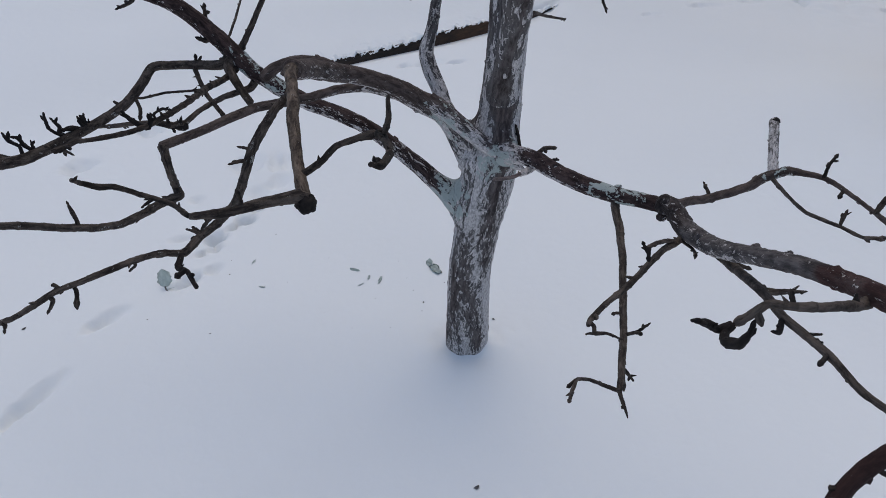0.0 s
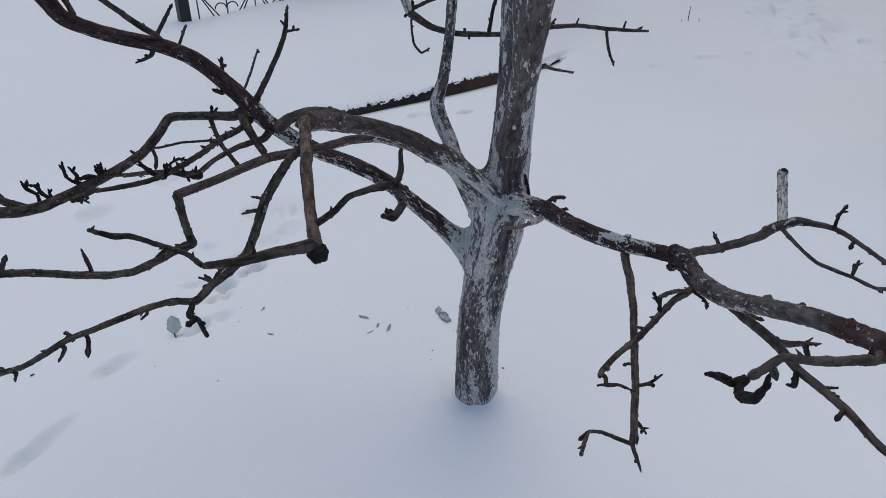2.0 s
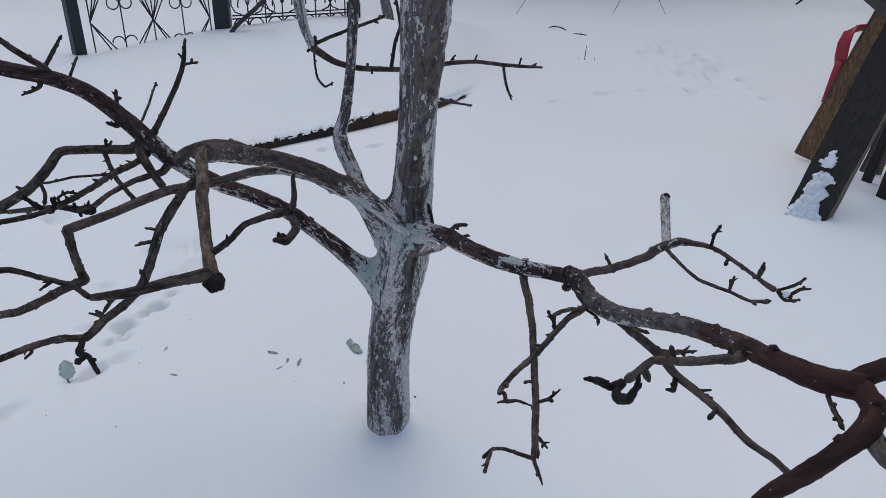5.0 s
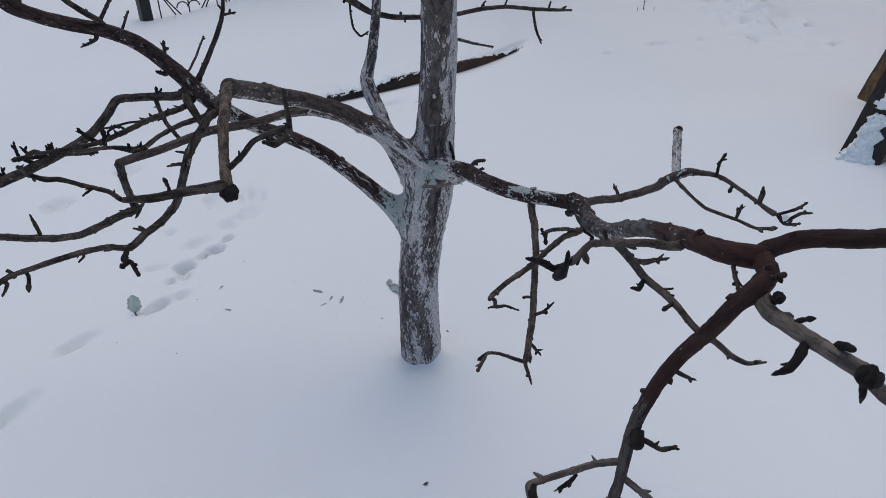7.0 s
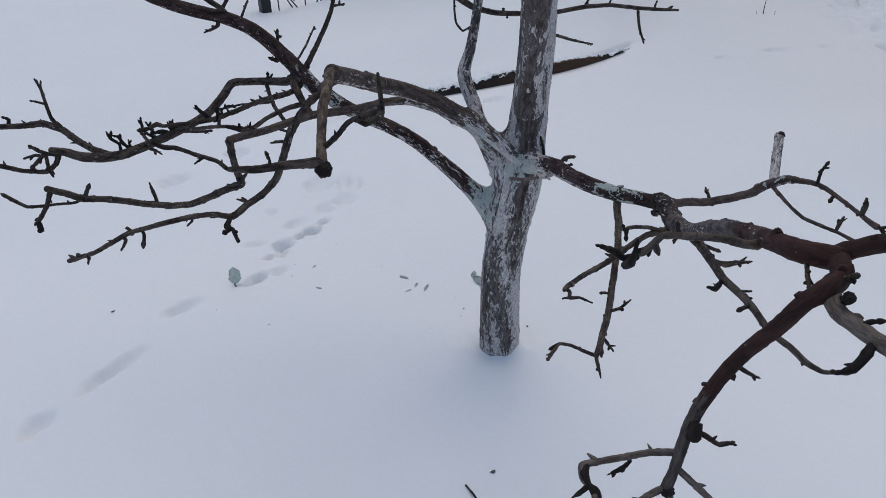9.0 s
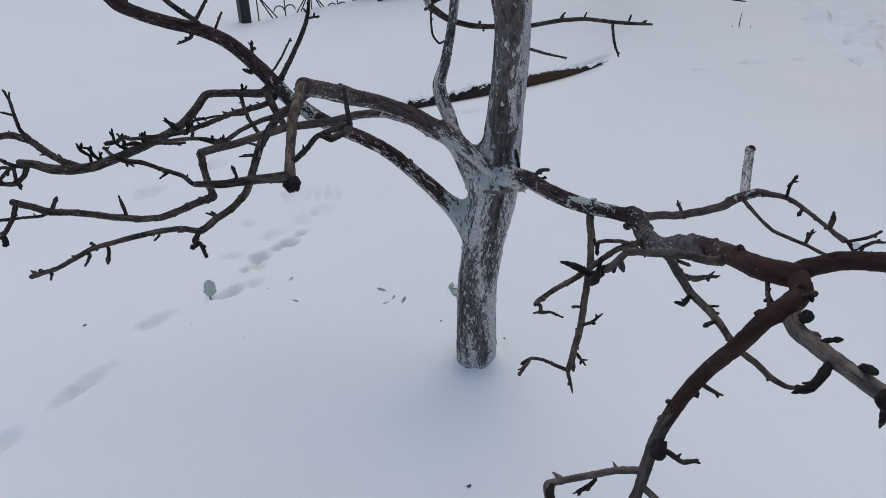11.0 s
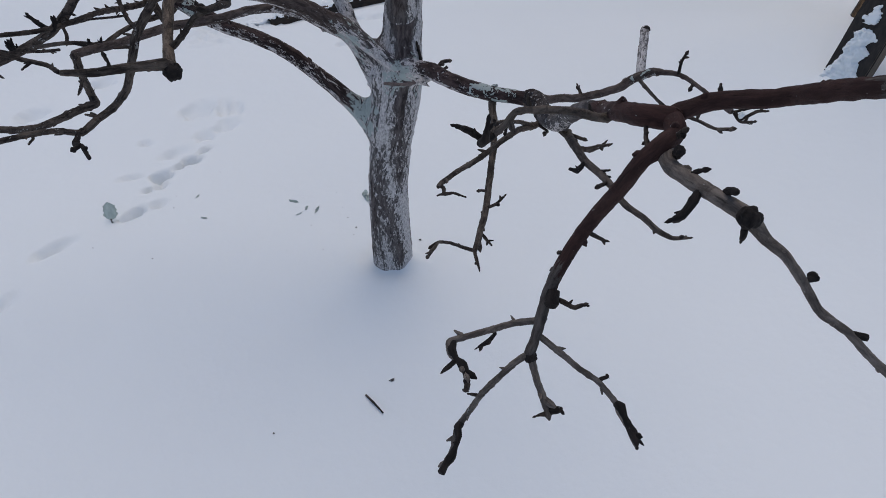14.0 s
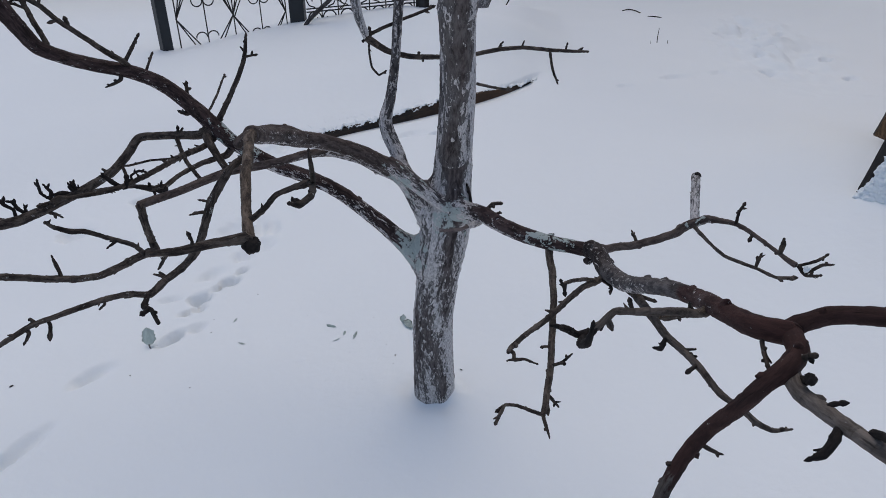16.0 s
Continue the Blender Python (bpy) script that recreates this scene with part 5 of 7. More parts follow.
hang_spur_a = stem("twig", [(0.2692, -0.6703, 0.6698, 0.003), (0.284, -0.6759, 0.6814, 0.003), (0.3015, -0.6806, 0.7067, 0.0015)], BARK_TWIG, hang_twig, "point")
hang_spur_b = stem("spur", [(0.283, -0.6769, 0.6813, 0.003), (0.2899, -0.6902, 0.6906, 0.003)], BARK_TWIG, hang_twig, "round")
hang_spur_c = stem("spur", [(0.2679, -0.6272, 0.6797, 0.0026), (0.2491, -0.6383, 0.686, 0.0026)], BARK_TWIG, hang_twig, "round")
hang_spur_d = stem("twig", [(0.2556, -0.7349, 0.6573, 0.00331), (0.2596, -0.735, 0.6555, 0.00291), (0.2695, -0.7344, 0.6428, 0.00291), (0.2794, -0.7338, 0.6302, 0.0015)], BARK_TWIG, hang_twig, "point")
hang_left_bud = stem("spur", [(0.1827, -0.766, 0.6564, 0.00361), (0.1676, -0.7792, 0.6544, 0.00286)], BARK_TWIG, hang_twig, "point")
cross_hook_b = stem("spur", [(0.1943, -0.7813, 0.765, 0.00272), (0.1822, -0.7775, 0.7592, 0.00141)], BARK_TWIG, cross_branch, "point")
bracket_up = stem("spur", [(0.2802, -0.6596, 0.8336, 0.00329), (0.2802, -0.6623, 0.8245, 0.00289), (0.2734, -0.64, 0.8302, 0.00239)], BARK_BLACK, limb_right_front, "round")
bracket_down = stem("spur", [(0.2792, -0.6614, 0.8336, 0.00329), (0.2793, -0.6682, 0.8264, 0.00289), (0.2822, -0.6692, 0.8145, 0.00289)], BARK_BLACK, limb_right_front, "round")
cross_nub = stem("spur", [(0.3598, -0.5524, 0.7806, 0.00298), (0.3764, -0.5671, 0.7751, 0.00258), (0.3636, -0.6278, 0.8003, 0.00247)], BARK_TWIG, cross_branch, "round")
tall_side = stem("spur", [(-0.475, 0.0848, 1.0423, 0.00371), (-0.4419, 0.0867, 1.0473, 0.0022)], BARK_TWIG, limb_left, "round")
tall_nub = stem("spur", [(-0.478, 0.0888, 1.0543, 0.00371), (-0.4911, 0.0989, 1.0653, 0.0022)], BARK_TWIG, limb_left, "round")
upper_b_side_a = stem("spur", [(-0.9649, -0.0084, 1.1892, 0.0041), (-1.01, -0.0043, 1.1943, 0.0028)], BARK_TWIG, limb_left, "round")
upper_b_side_b = stem("spur", [(-0.9537, -0.0176, 1.1712, 0.0038), (-1.0019, -0.0123, 1.1872, 0.0025)], BARK_TWIG, limb_left, "round")
upper_nub_a = stem("spur", [(-0.8155, -0.1297, 1.1659, 0.0045), (-0.8125, -0.1317, 1.1659, 0.0039), (-0.8345, -0.1387, 1.1609, 0.0039)], BARK_TWIG, front_upper, "round")
upper_nub_b = stem("spur", [(-0.8054, -0.116, 1.149, 0.0053), (-0.8024, -0.114, 1.153, 0.0046), (-0.8145, -0.1059, 1.169, 0.0046)], BARK_TWIG, front_upper, "round")
upper_up_twig = stem("twig", [(-0.8367, -0.1474, 1.1998, 0.004), (-0.8298, -0.1383, 1.2238, 0.0034), (-0.8148, -0.1313, 1.2428, 0.0029)], BARK_TWIG, front_upper, "round")
left_stub = stem("spur", [(-0.6181, 0.0426, 0.9201, 0.00603), (-0.6331, 0.0329, 0.9049, 0.00522), (-0.6586, 0.0346, 0.9143, 0.00371)], BARK_TWIG, limb_left, "round")
hind_nub_a = stem("spur", [(0.1851, 0.6093, 0.959, 0.004), (0.1841, 0.6133, 0.966, 0.0035), (0.1971, 0.6213, 0.983, 0.0027)], BARK_TWIG, hind_branch, "round")
hind_nub_b = stem("spur", [(0.2591, 0.6084, 0.9639, 0.004), (0.2591, 0.6104, 0.9699, 0.0035), (0.2651, 0.6183, 0.9859, 0.0026)], BARK_TWIG, hind_branch, "round")
hind_nub_c = stem("spur", [(0.3961, 0.5915, 0.9587, 0.004), (0.3971, 0.5935, 0.9637, 0.0035), (0.4032, 0.6035, 0.9837, 0.0026)], BARK_TWIG, hind_branch, "round")
hind_nub_d = stem("spur", [(-0.0779, 0.5951, 0.9393, 0.0044), (-0.0789, 0.6001, 0.9503, 0.0044)], BARK_TWIG, hind_branch, "round")
hind_nub_e = stem("spur", [(-0.0639, 0.5931, 0.9342, 0.0035), (-0.0629, 0.5872, 0.9202, 0.0035)], BARK_TWIG, hind_branch, "round")
hind_nub_f = stem("spur", [(-0.2508, 0.6079, 0.9895, 0.0053), (-0.2648, 0.6029, 0.9815, 0.0044)], BARK_TWIG, hind_branch, "round")
hind_nub_g = stem("spur", [(-0.2468, 0.6089, 0.9915, 0.0071), (-0.2378, 0.6158, 1.0055, 0.0062), (-0.2458, 0.6258, 1.0265, 0.0044)], BARK_TWIG, hind_branch, "round")

strand_bud_a = stem("spur", [(-0.526, -0.5269, 0.9362, 0.0047), (-0.5376, -0.5337, 0.9499, 0.0041), (-0.5494, -0.5395, 0.9679, 0.0024)], BARK_BLACK, strand_pale, "point")
strand_bud_b = stem("twig", [(-0.5247, -0.5173, 0.9347, 0.0041), (-0.5239, -0.5188, 0.9294, 0.0041), (-0.5161, -0.5132, 0.9454, 0.0036), (-0.518, -0.5153, 0.956, 0.0024)], BARK_BLACK, strand_pale, "point")
strand_bud_c = stem("twig", [(-0.5215, -0.4885, 0.9306, 0.0024), (-0.5247, -0.4864, 0.9413, 0.0024), (-0.51, -0.4799, 0.9495, 0.0024), (-0.4951, -0.4781, 0.9448, 0.0018)], BARK_BLACK, strand_pale, "point")
knobby_a = stem("twig", [(-0.6377, -0.1555, 0.7802, 0.0069), (-0.6351, -0.1581, 0.7702, 0.0069), (-0.6645, -0.1743, 0.7815, 0.0061), (-0.6896, -0.1895, 0.791, 0.0038)], BARK_BLACK, strand_knobby, "point")
knobby_b = stem("spur", [(-0.6636, -0.1705, 0.7802, 0.0046), (-0.665, -0.1725, 0.7895, 0.0038), (-0.6652, -0.1743, 0.7975, 0.003)], BARK_BLACK, strand_knobby, "point")
knobby_c = stem("twig", [(-0.649, -0.1628, 0.7799, 0.0053), (-0.6487, -0.1644, 0.7752, 0.0053), (-0.6431, -0.1625, 0.7849, 0.0038), (-0.6399, -0.1627, 0.7924, 0.003)], BARK_BLACK, strand_knobby, "point")
knobby_d = stem("spur", [(-0.6602, -0.17, 0.7795, 0.0046), (-0.6549, -0.1755, 0.7705, 0.0038), (-0.6497, -0.1793, 0.7662, 0.003)], BARK_BLACK, strand_knobby, "point")
elbow_star_a = stem("spur", [(-0.6678, 0.0337, 0.8467, 0.005), (-0.6675, 0.0336, 0.8612, 0.0041), (-0.6677, 0.0326, 0.8736, 0.0033)], BARK_TWIG, limb_outer, "point")
elbow_star_b = stem("spur", [(-0.6646, 0.0332, 0.847, 0.0041), (-0.6591, 0.035, 0.8594, 0.0041), (-0.653, 0.036, 0.8684, 0.0025)], BARK_TWIG, limb_outer, "point")
down_mid_left_end = stem("bud", [(0.2304, -1.1852, 0.7, 0.0041), (0.2264, -1.1925, 0.6991, 0.0048), (0.2278, -1.2029, 0.6958, 0.0038), (0.2246, -1.2134, 0.6926, 0.0027), (0.2204, -1.2238, 0.6896, 0.0051), (0.2135, -1.2344, 0.6868, 0.0038), (0.2092, -1.2443, 0.6846, 0.0044)], BARK_BLACK, limb_down, "cut", label="black ringed bud-bearing tip")
down_right_end = stem("bud", [(0.3937, -1.2155, 0.7761, 0.0041), (0.397, -1.2217, 0.7771, 0.0054), (0.3994, -1.2313, 0.7749, 0.0032), (0.4023, -1.2412, 0.7726, 0.0038), (0.4051, -1.2502, 0.7714, 0.0051), (0.4069, -1.2589, 0.7701, 0.0032), (0.4075, -1.2683, 0.7681, 0.0013)], BARK_BLACK, limb_down, "point", label="black ringed bud-bearing tip")
down_left_end = stem("bud", [(0.2192, -1.1807, 0.8266, 0.0039), (0.2181, -1.1898, 0.8228, 0.0052), (0.2228, -1.1992, 0.8189, 0.0033), (0.23, -1.2065, 0.8171, 0.0046), (0.2335, -1.2169, 0.8126, 0.0033), (0.2353, -1.2276, 0.8079, 0.0033)], BARK_BLACK, limb_down, "round", label="black ringed bud-bearing tip")
down_left_spur = stem("bud", [(0.2235, -1.2, 0.8176, 0.0027), (0.2144, -1.2081, 0.8154, 0.0027), (0.2072, -1.215, 0.8145, 0.0009)], BARK_BLACK, limb_down, "point", label="black ringed bud-bearing tip")
horn_a = stem("twig", [(-0.9326, -0.1468, 0.7232, 0.0045), (-0.9342, -0.1449, 0.7293, 0.0045), (-0.9477, -0.1534, 0.7424, 0.0038), (-0.9563, -0.1586, 0.7557, 0.0038), (-0.9585, -0.1567, 0.7745, 0.0038), (-0.9596, -0.1543, 0.7931, 0.0023)], BARK_BLACK, limb_outer, "point")
horn_b = stem("twig", [(-0.9326, -0.1468, 0.7232, 0.0045), (-0.9353, -0.1438, 0.7331, 0.0045), (-0.9411, -0.1493, 0.741, 0.0045), (-0.9375, -0.1459, 0.754, 0.0045), (-0.9443, -0.1495, 0.768, 0.0038), (-0.9499, -0.1536, 0.7793, 0.0023)], BARK_BLACK, limb_outer, "point")
horn_c = stem("twig", [(-0.9119, -0.1148, 0.7294, 0.0053), (-0.9142, -0.1135, 0.7354, 0.0053), (-0.9241, -0.1225, 0.7417, 0.0061), (-0.9327, -0.1331, 0.7429, 0.0053), (-0.9401, -0.1435, 0.7428, 0.0038)], BARK_BLACK, limb_outer, "point")
prong_a = stem("twig", [(-0.9041, -0.1052, 0.7322, 0.0053), (-0.9077, -0.1069, 0.7445, 0.0053), (-0.911, -0.1092, 0.7555, 0.0053), (-0.9122, -0.1099, 0.7673, 0.0023)], BARK_BLACK, limb_outer, "point")
prong_b = stem("twig", [(-0.9022, -0.1028, 0.7329, 0.0046), (-0.9028, -0.1014, 0.7366, 0.0046), (-0.902, -0.1024, 0.7444, 0.0038), (-0.9023, -0.1024, 0.756, 0.0046), (-0.9017, -0.1004, 0.7712, 0.0023)], BARK_BLACK, limb_outer, "point")
prong_c = stem("twig", [(-0.8963, -0.0955, 0.735, 0.0031), (-0.897, -0.0959, 0.7462, 0.0031), (-0.8962, -0.0964, 0.7553, 0.0015)], BARK_BLACK, limb_outer, "point")
outer_spray_a = stem("twig", [(-0.9791, -0.2358, 0.7162, 0.0045), (-0.9821, -0.2334, 0.7252, 0.0045), (-0.9841, -0.2311, 0.7435, 0.0037), (-0.9987, -0.2391, 0.7615, 0.0045), (-1.0062, -0.2411, 0.7809, 0.0022)], BARK_BLACK, limb_outer, "point")
outer_spray_b = stem("twig", [(-0.9647, -0.2068, 0.7171, 0.0045), (-0.9846, -0.2162, 0.7393, 0.0045), (-0.9918, -0.218, 0.7578, 0.0045), (-1.0015, -0.2279, 0.7645, 0.003)], BARK_BLACK, limb_outer, "point")
outer_spray_c = stem("twig", [(-0.9662, -0.2097, 0.717, 0.0037), (-0.9708, -0.2071, 0.7288, 0.0037), (-0.9716, -0.2086, 0.7378, 0.003), (-0.9716, -0.2079, 0.7501, 0.0015)], BARK_BLACK, limb_outer, "point")
knobby_tip = stem("twig", [(-0.8885, -0.0858, 0.7378, 0.0069), (-0.8855, -0.0858, 0.7337, 0.0069), (-0.8709, -0.0826, 0.7316, 0.0046), (-0.8519, -0.0772, 0.7287, 0.0038), (-0.8142, -0.0602, 0.7278, 0.0038)], BARK_GREY, limb_outer, "round")
tail_bud = stem("twig", [(-0.5724, -0.6603, 0.9626, 0.0026), (-0.5567, -0.6789, 0.9686, 0.0022), (-0.5529, -0.6782, 0.9649, 0.0022)], BARK_BLACK, strand_pale, "point")

# ---- the collars where limbs leave the stem ----
def tube_distance(at, line):
    """Signed distance of places from a tapering tube along points with radii."""
    best = np.full(len(at), 9.0)
    for a, b in zip(line, line[1:]):
        way = b[:3] - a[:3]
        s = np.clip((at - a[:3]) @ way / max(way @ way, 1e-9), 0, 1)
        best = np.minimum(best, np.linalg.norm(at - a[:3] - s[:, None] * way, axis=1) - (a[3] + (b[3] - a[3]) * s))
    return best


def grow_together(ob, own, other, soft):
    """Swells the skin of ob where it nears another stem, so that the two run into one another in a hollow curve."""
    me = ob.data
    at = np.empty(len(me.vertices) * 3, dtype=np.float32)
    me.vertices.foreach_get("co", at)
    at = at.reshape(-1, 3).astype(np.float64)
    gap = tube_distance(at, other)
    some = np.nonzero((gap < soft) & (gap > -0.7 * soft))[0]
    if not len(some):
        return

    def blend(p):
        a, b = tube_distance(p, own), tube_distance(p, other)
        return np.minimum(a, b) - np.maximum(soft - np.abs(a - b), 0) ** 2 / (4 * soft)

    p, fade = at[some], np.clip(1 + gap[some] / (0.5 * soft), 0, 1)
    skin = np.minimum(tube_distance(p, own), 0.004)
    began = p.copy()
    for _ in range(5):
        off = blend(p) - skin
        slope = np.stack([(blend(p + 5e-4 * e) - blend(p - 5e-4 * e)) / 1e-3 for e in np.eye(3)], 1)
        p = p - 0.8 * (np.minimum(off, 0) / np.maximum((slope**2).sum(1), 0.3))[:, None] * slope
    at[some] = began + (p - began) * fade[:, None]
    me.vertices.foreach_set("co", at.astype(np.float32).ravel())
    me.update()


def line_of(nodes):
    return np.array([tuple(p) for p in spline(nodes, 0.012, 0.8)])


def collars(pairs):
    for a, line_a, b, line_b, soft in pairs:
        grow_together(a, line_a, line_b, soft)
        grow_together(b, line_b, line_a, soft)


LINES = {ob: line_of(nodes) for ob, nodes in ((trunk, TRUNK), (limb_left, LIMB_LEFT), (limb_arch, LIMB_ARCH), (second_leader, SECOND_LEADER), (limb_right, LIMB_RIGHT), (limb_inner, LIMB_INNER), (leader, LEADER))}
collars([(a, LINES[a], b, LINES[b], soft) for a, b, soft in ((trunk, limb_left, 0.060), (trunk, limb_arch, 0.055), (trunk, second_leader, 0.050), (trunk, limb_right, 0.038), (trunk, leader, 0.030), (limb_arch, second_leader, 0.030), (limb_arch, limb_inner, 0.025))])

# ---- the buried bed ----
def build_bed_board():
    root = tagged(new("bed_edging"), "damp brown wooden edging board under a crust of snow", "edging")
    base, way, out, z = Vector((*BED_A, 0.0)), Vector((*BED_WAY, 0)), Vector((*BED_OUT, 0)), Vector((0, 0, 1))
    bm = bmesh.new()
    cols, thick = 70, 0.028
    grid = []
    for i in range(cols + 1):
        s = i / cols
        high = 0.020 + 0.046 * ease(0.15, 0.5, s) + 0.008 * noise.noise(Vector((s * 9, 0, 2))) - 0.045 * ease(0.66, 0.95, s)
        p = base + way * BED_LONG * s + out * (bed_bow(s) - 0.015)
        grid.append([bm.verts.new(q) for q in (p - z * 0.08, p + z * (high - 0.006), p + out * thick * 0.25 + z * high, p + out * thick + z * high, p + out * thick - z * 0.08)])
    for a, b in zip(grid, grid[1:]):
        for k in range(4):
            bm.faces.new((a[k], b[k], b[k + 1], a[k + 1]))
    part("board", bm, BED_BOARD, root)
    # the crumbling snow crust that overhangs it
    bm = bmesh.new()
    cols, rows = 420, 22
    grid = []
    for i in range(cols + 1):
        s = i / cols
        line = []
        for j in range(rows + 1):
            f = j / rows
            p = base + way * BED_LONG * (s * 1.10 - 0.06)
            ragged = 0.5 + 1.2 * noise.noise(Vector((s * 8, 3, 3))) + 0.8 * noise.noise(Vector((s * 37, 5, 3))) + 0.7 * noise.noise(Vector((s * 120, 8, 3)))
            q = p + out * (bed_bow(s) - 0.012 + 0.0055 * ragged + 0.24 * f**1.4)
            crumb = max(0.0, noise.noise(Vector((q.x * 22, q.y * 22, 1))) + 0.15) * 0.036 + max(-0.2, noise.noise(Vector((q.x * 65, q.y * 65, 5)))) * 0.016
            crumb *= 1.35 * (1 - f) ** 1.5 * (0.3 + 0.7 * ease(0.0, 0.08, s) * ease(1.0, 0.9, s))
            top = 0.016 + 0.046 * ease(0.15, 0.5, s) - 0.045 * ease(0.66, 0.95, s) + crumb
            top = top * (1 - ease(0.0, 0.9, f)) + (snow_height(q.x, q.y) + 0.003 * (1 - f) + crumb) * ease(0.0, 0.9, f)
            if j == 0:
                top -= 0.010
            if j == rows:
                top = snow_height(q.x, q.y) - 0.004
            line.append(bm.verts.new((q.x, q.y, top)))
        grid.append(line)
    for a, b in zip(grid, grid[1:]):
        for k in range(rows):
            bm.faces.new((a[k], b[k], b[k + 1], a[k + 1]))
    part("snow_crust", bm, SNOW, root, "crumbly white snow crust")


build_bed_board()


# ---- the iron fence ----
P1, P2, P3 = Vector((-2.5, 4.0, 0)), Vector((-1.62, 4.9, 0)), Vector((-0.47, 5.0, 0))


def bars(parent, m, paths, r, name_of="bar", sides=6):
    for path in paths:
        bm = bmesh.new()
        rod(bm, [m @ Vector(p) for p in path], r, sides)
        part(name_of, bm, IRON, parent)


def fence_post(fence, at, turn, wide, low, high):
    m = Matrix.Translation((at.x, at.y, 0)) @ turn
    bm = bmesh.new()
    box(bm, (wide, wide, high - low), m @ Matrix.Translation((0, 0, (low + high) / 2)), 0.004)
    shaft = part("post", bm, POST_PAINT, fence, "square navy-black painted steel post", smooth=False)
    bm = bmesh.new()
    box(bm, (wide + 0.012, wide + 0.012, 0.02), m @ Matrix.Translation((0, 0, high + 0.01)), 0.004)
    part("cap", bm, POST_PAINT, shaft, smooth=False)


def build_iron_fence():
    t1, t2 = along(P1, P2), along(P2, P3)
    fence = tagged(new("iron_fence"), "black wrought iron fence half buried in snow", "fence")
    fence_post(fence, Vector((P1.x - 0.028, P1.y - 0.028, 0)), t1.to_3x3().to_4x4(), 0.085, -0.2, 1.45)
    fence_post(fence, Vector((P2.x - 0.012, P2.y, 0)), t2.to_3x3().to_4x4(), 0.135, -0.2, 1.5)
    # the first panel: fans of rods through three knots, curls between them
    m = t1
    bm = bmesh.new()
    rod(bm, [m @ Vector((0.03, 0, 1.25)), m @ Vector((1.19, 0, 1.25))], 0.010)
    root = part("panel", bm, IRON, fence, "panel with fans of rods and curls")
    bars(root, m, [[(0.03, 0, 0.05), (1.19, 0, 0.05)]], 0.010, "rail")
    knots = ((0.085, 0.484), (0.598, 0.468), (1.12, 0.442))
    rods, low, high = [], 0.0, 1.25
    for u, k in knots:
        rods.append([(u, 0, low), (u, 0, high)])
    for u in (0.34, 0.865):
        rods.append([(u, 0.004, low), (u, 0.004, high)])
    for i, (u, k) in enumerate(knots):
        for s in (-1, 1):
            if (i == 0 and s < 0) or (i == 2 and s > 0):
                continue
            rods.append([(u, 0.007, k), (u + s * 0.16, 0.007, k + 0.58)])
            rods.append([(u, 0.010, k), (u + s * 0.23, 0.010, k + 0.52)])
            rods.append([(u, 0.007, k), (u + s * 0.13, 0.007, k - 0.22)])
            rods.append([(u, 0.010, k), (u + s * 0.19, 0.010, k - 0.24)])
    bars(root, m, rods, 0.0058)
    curls = []
    for u, z in ((0.34, 0.628), (0.865, 0.60)):
        for s in (-1, 1):
            curls.append([(u + s * 0.255, 0.012, z - 0.15), (u + s * 0.20, 0.012, z - 0.05), (u + s * 0.15, 0.012, z + 0.035), (u + s * 0.10, 0.012, z + 0.065), (u + s * 0.05, 0.012, z + 0.05), (u + s * 0.012, 0.012, z + 0.005)])
            curls.append([(u + s * (0.052 + 0.048 * math.cos(radians(a))) , 0.014, z - 0.012 + 0.048 * math.sin(radians(a))) for a in range(160, 420, 20)])
            curls.append([(u + s * (0.052 + 0.05 * math.cos(radians(a))), 0.014, z - 0.315 + 0.045 * math.sin(radians(a))) for a in range(0, 200, 20)])
    bars(root, m, curls, 0.0055, "curl")
    # the second panel: hearts above the rail, half rings below it
    
    slope = Matrix(((1, 0, 0, 0), (0, 1, 0, 0), (0.078, 0, 1, 0.431), (0, 0, 0, 1)))
    m = t2 @ slope
    bm = bmesh.new()
    rod(bm, [m @ Vector((0.07, 0, 0.012)), m @ Vector((1.10, 0, 0.012))], 0.0065)
    root = part("panel", bm, IRON, fence, "panel with heart-shaped scrolls")
    bars(root, m, [[(0.07, 0, z), (1.10, 0, z)] for z in (-0.016, 0.85)], 0.0065, "rail")
    rods = []
    for u in (0.371, 0.666, 0.953):
        rods.append([(u, 0.004, -0.4), (u, 0.004, 0.85)])
    for u in (0.215, 0.522, 0.82, 1.086):
        rods.append([(u, 0.004, -0.4), (u, 0.004, 0.60)])
    bars(root, m, rods, 0.0065)
    curls = []
    for u in (0.215, 0.522, 0.82, 1.086):
        for s in (-1, 1):
            if u > 1 and s > 0:
                continue
            w = 0.145
            curls.append([(u + s * 0.012, 0.01, 0.36), (u + s * 0.05, 0.01, 0.30), (u + s * 0.105, 0.01, 0.235), (u + s * w * 0.97, 0.01, 0.165), (u + s * w, 0.01, 0.10), (u + s * 0.115, 0.01, 0.04), (u + s * 0.06, 0.01, 0.018)])
            curls.append([(u + s * 0.006, 0.013, 0.10), (u + s * 0.02, 0.013, 0.145), (u + s * 0.05, 0.013, 0.158), (u + s * 0.08, 0.013, 0.14), (u + s * 0.088, 0.013, 0.10), (u + s * 0.085, 0.013, 0.075)])
            curls.append([(u + s * (0.07 + 0.068 * math.cos(radians(a))), 0.013, -0.10 + 0.085 * math.sin(radians(a))) for a in range(-80, 200, 20)])
            curls.append([(u + s * 0.045, 0.013, -0.07), (u + s * 0.055, 0.013, -0.12), (u + s * 0.075, 0.013, -0.15)])
    bars(root, m, curls, 0.0065, "curl")
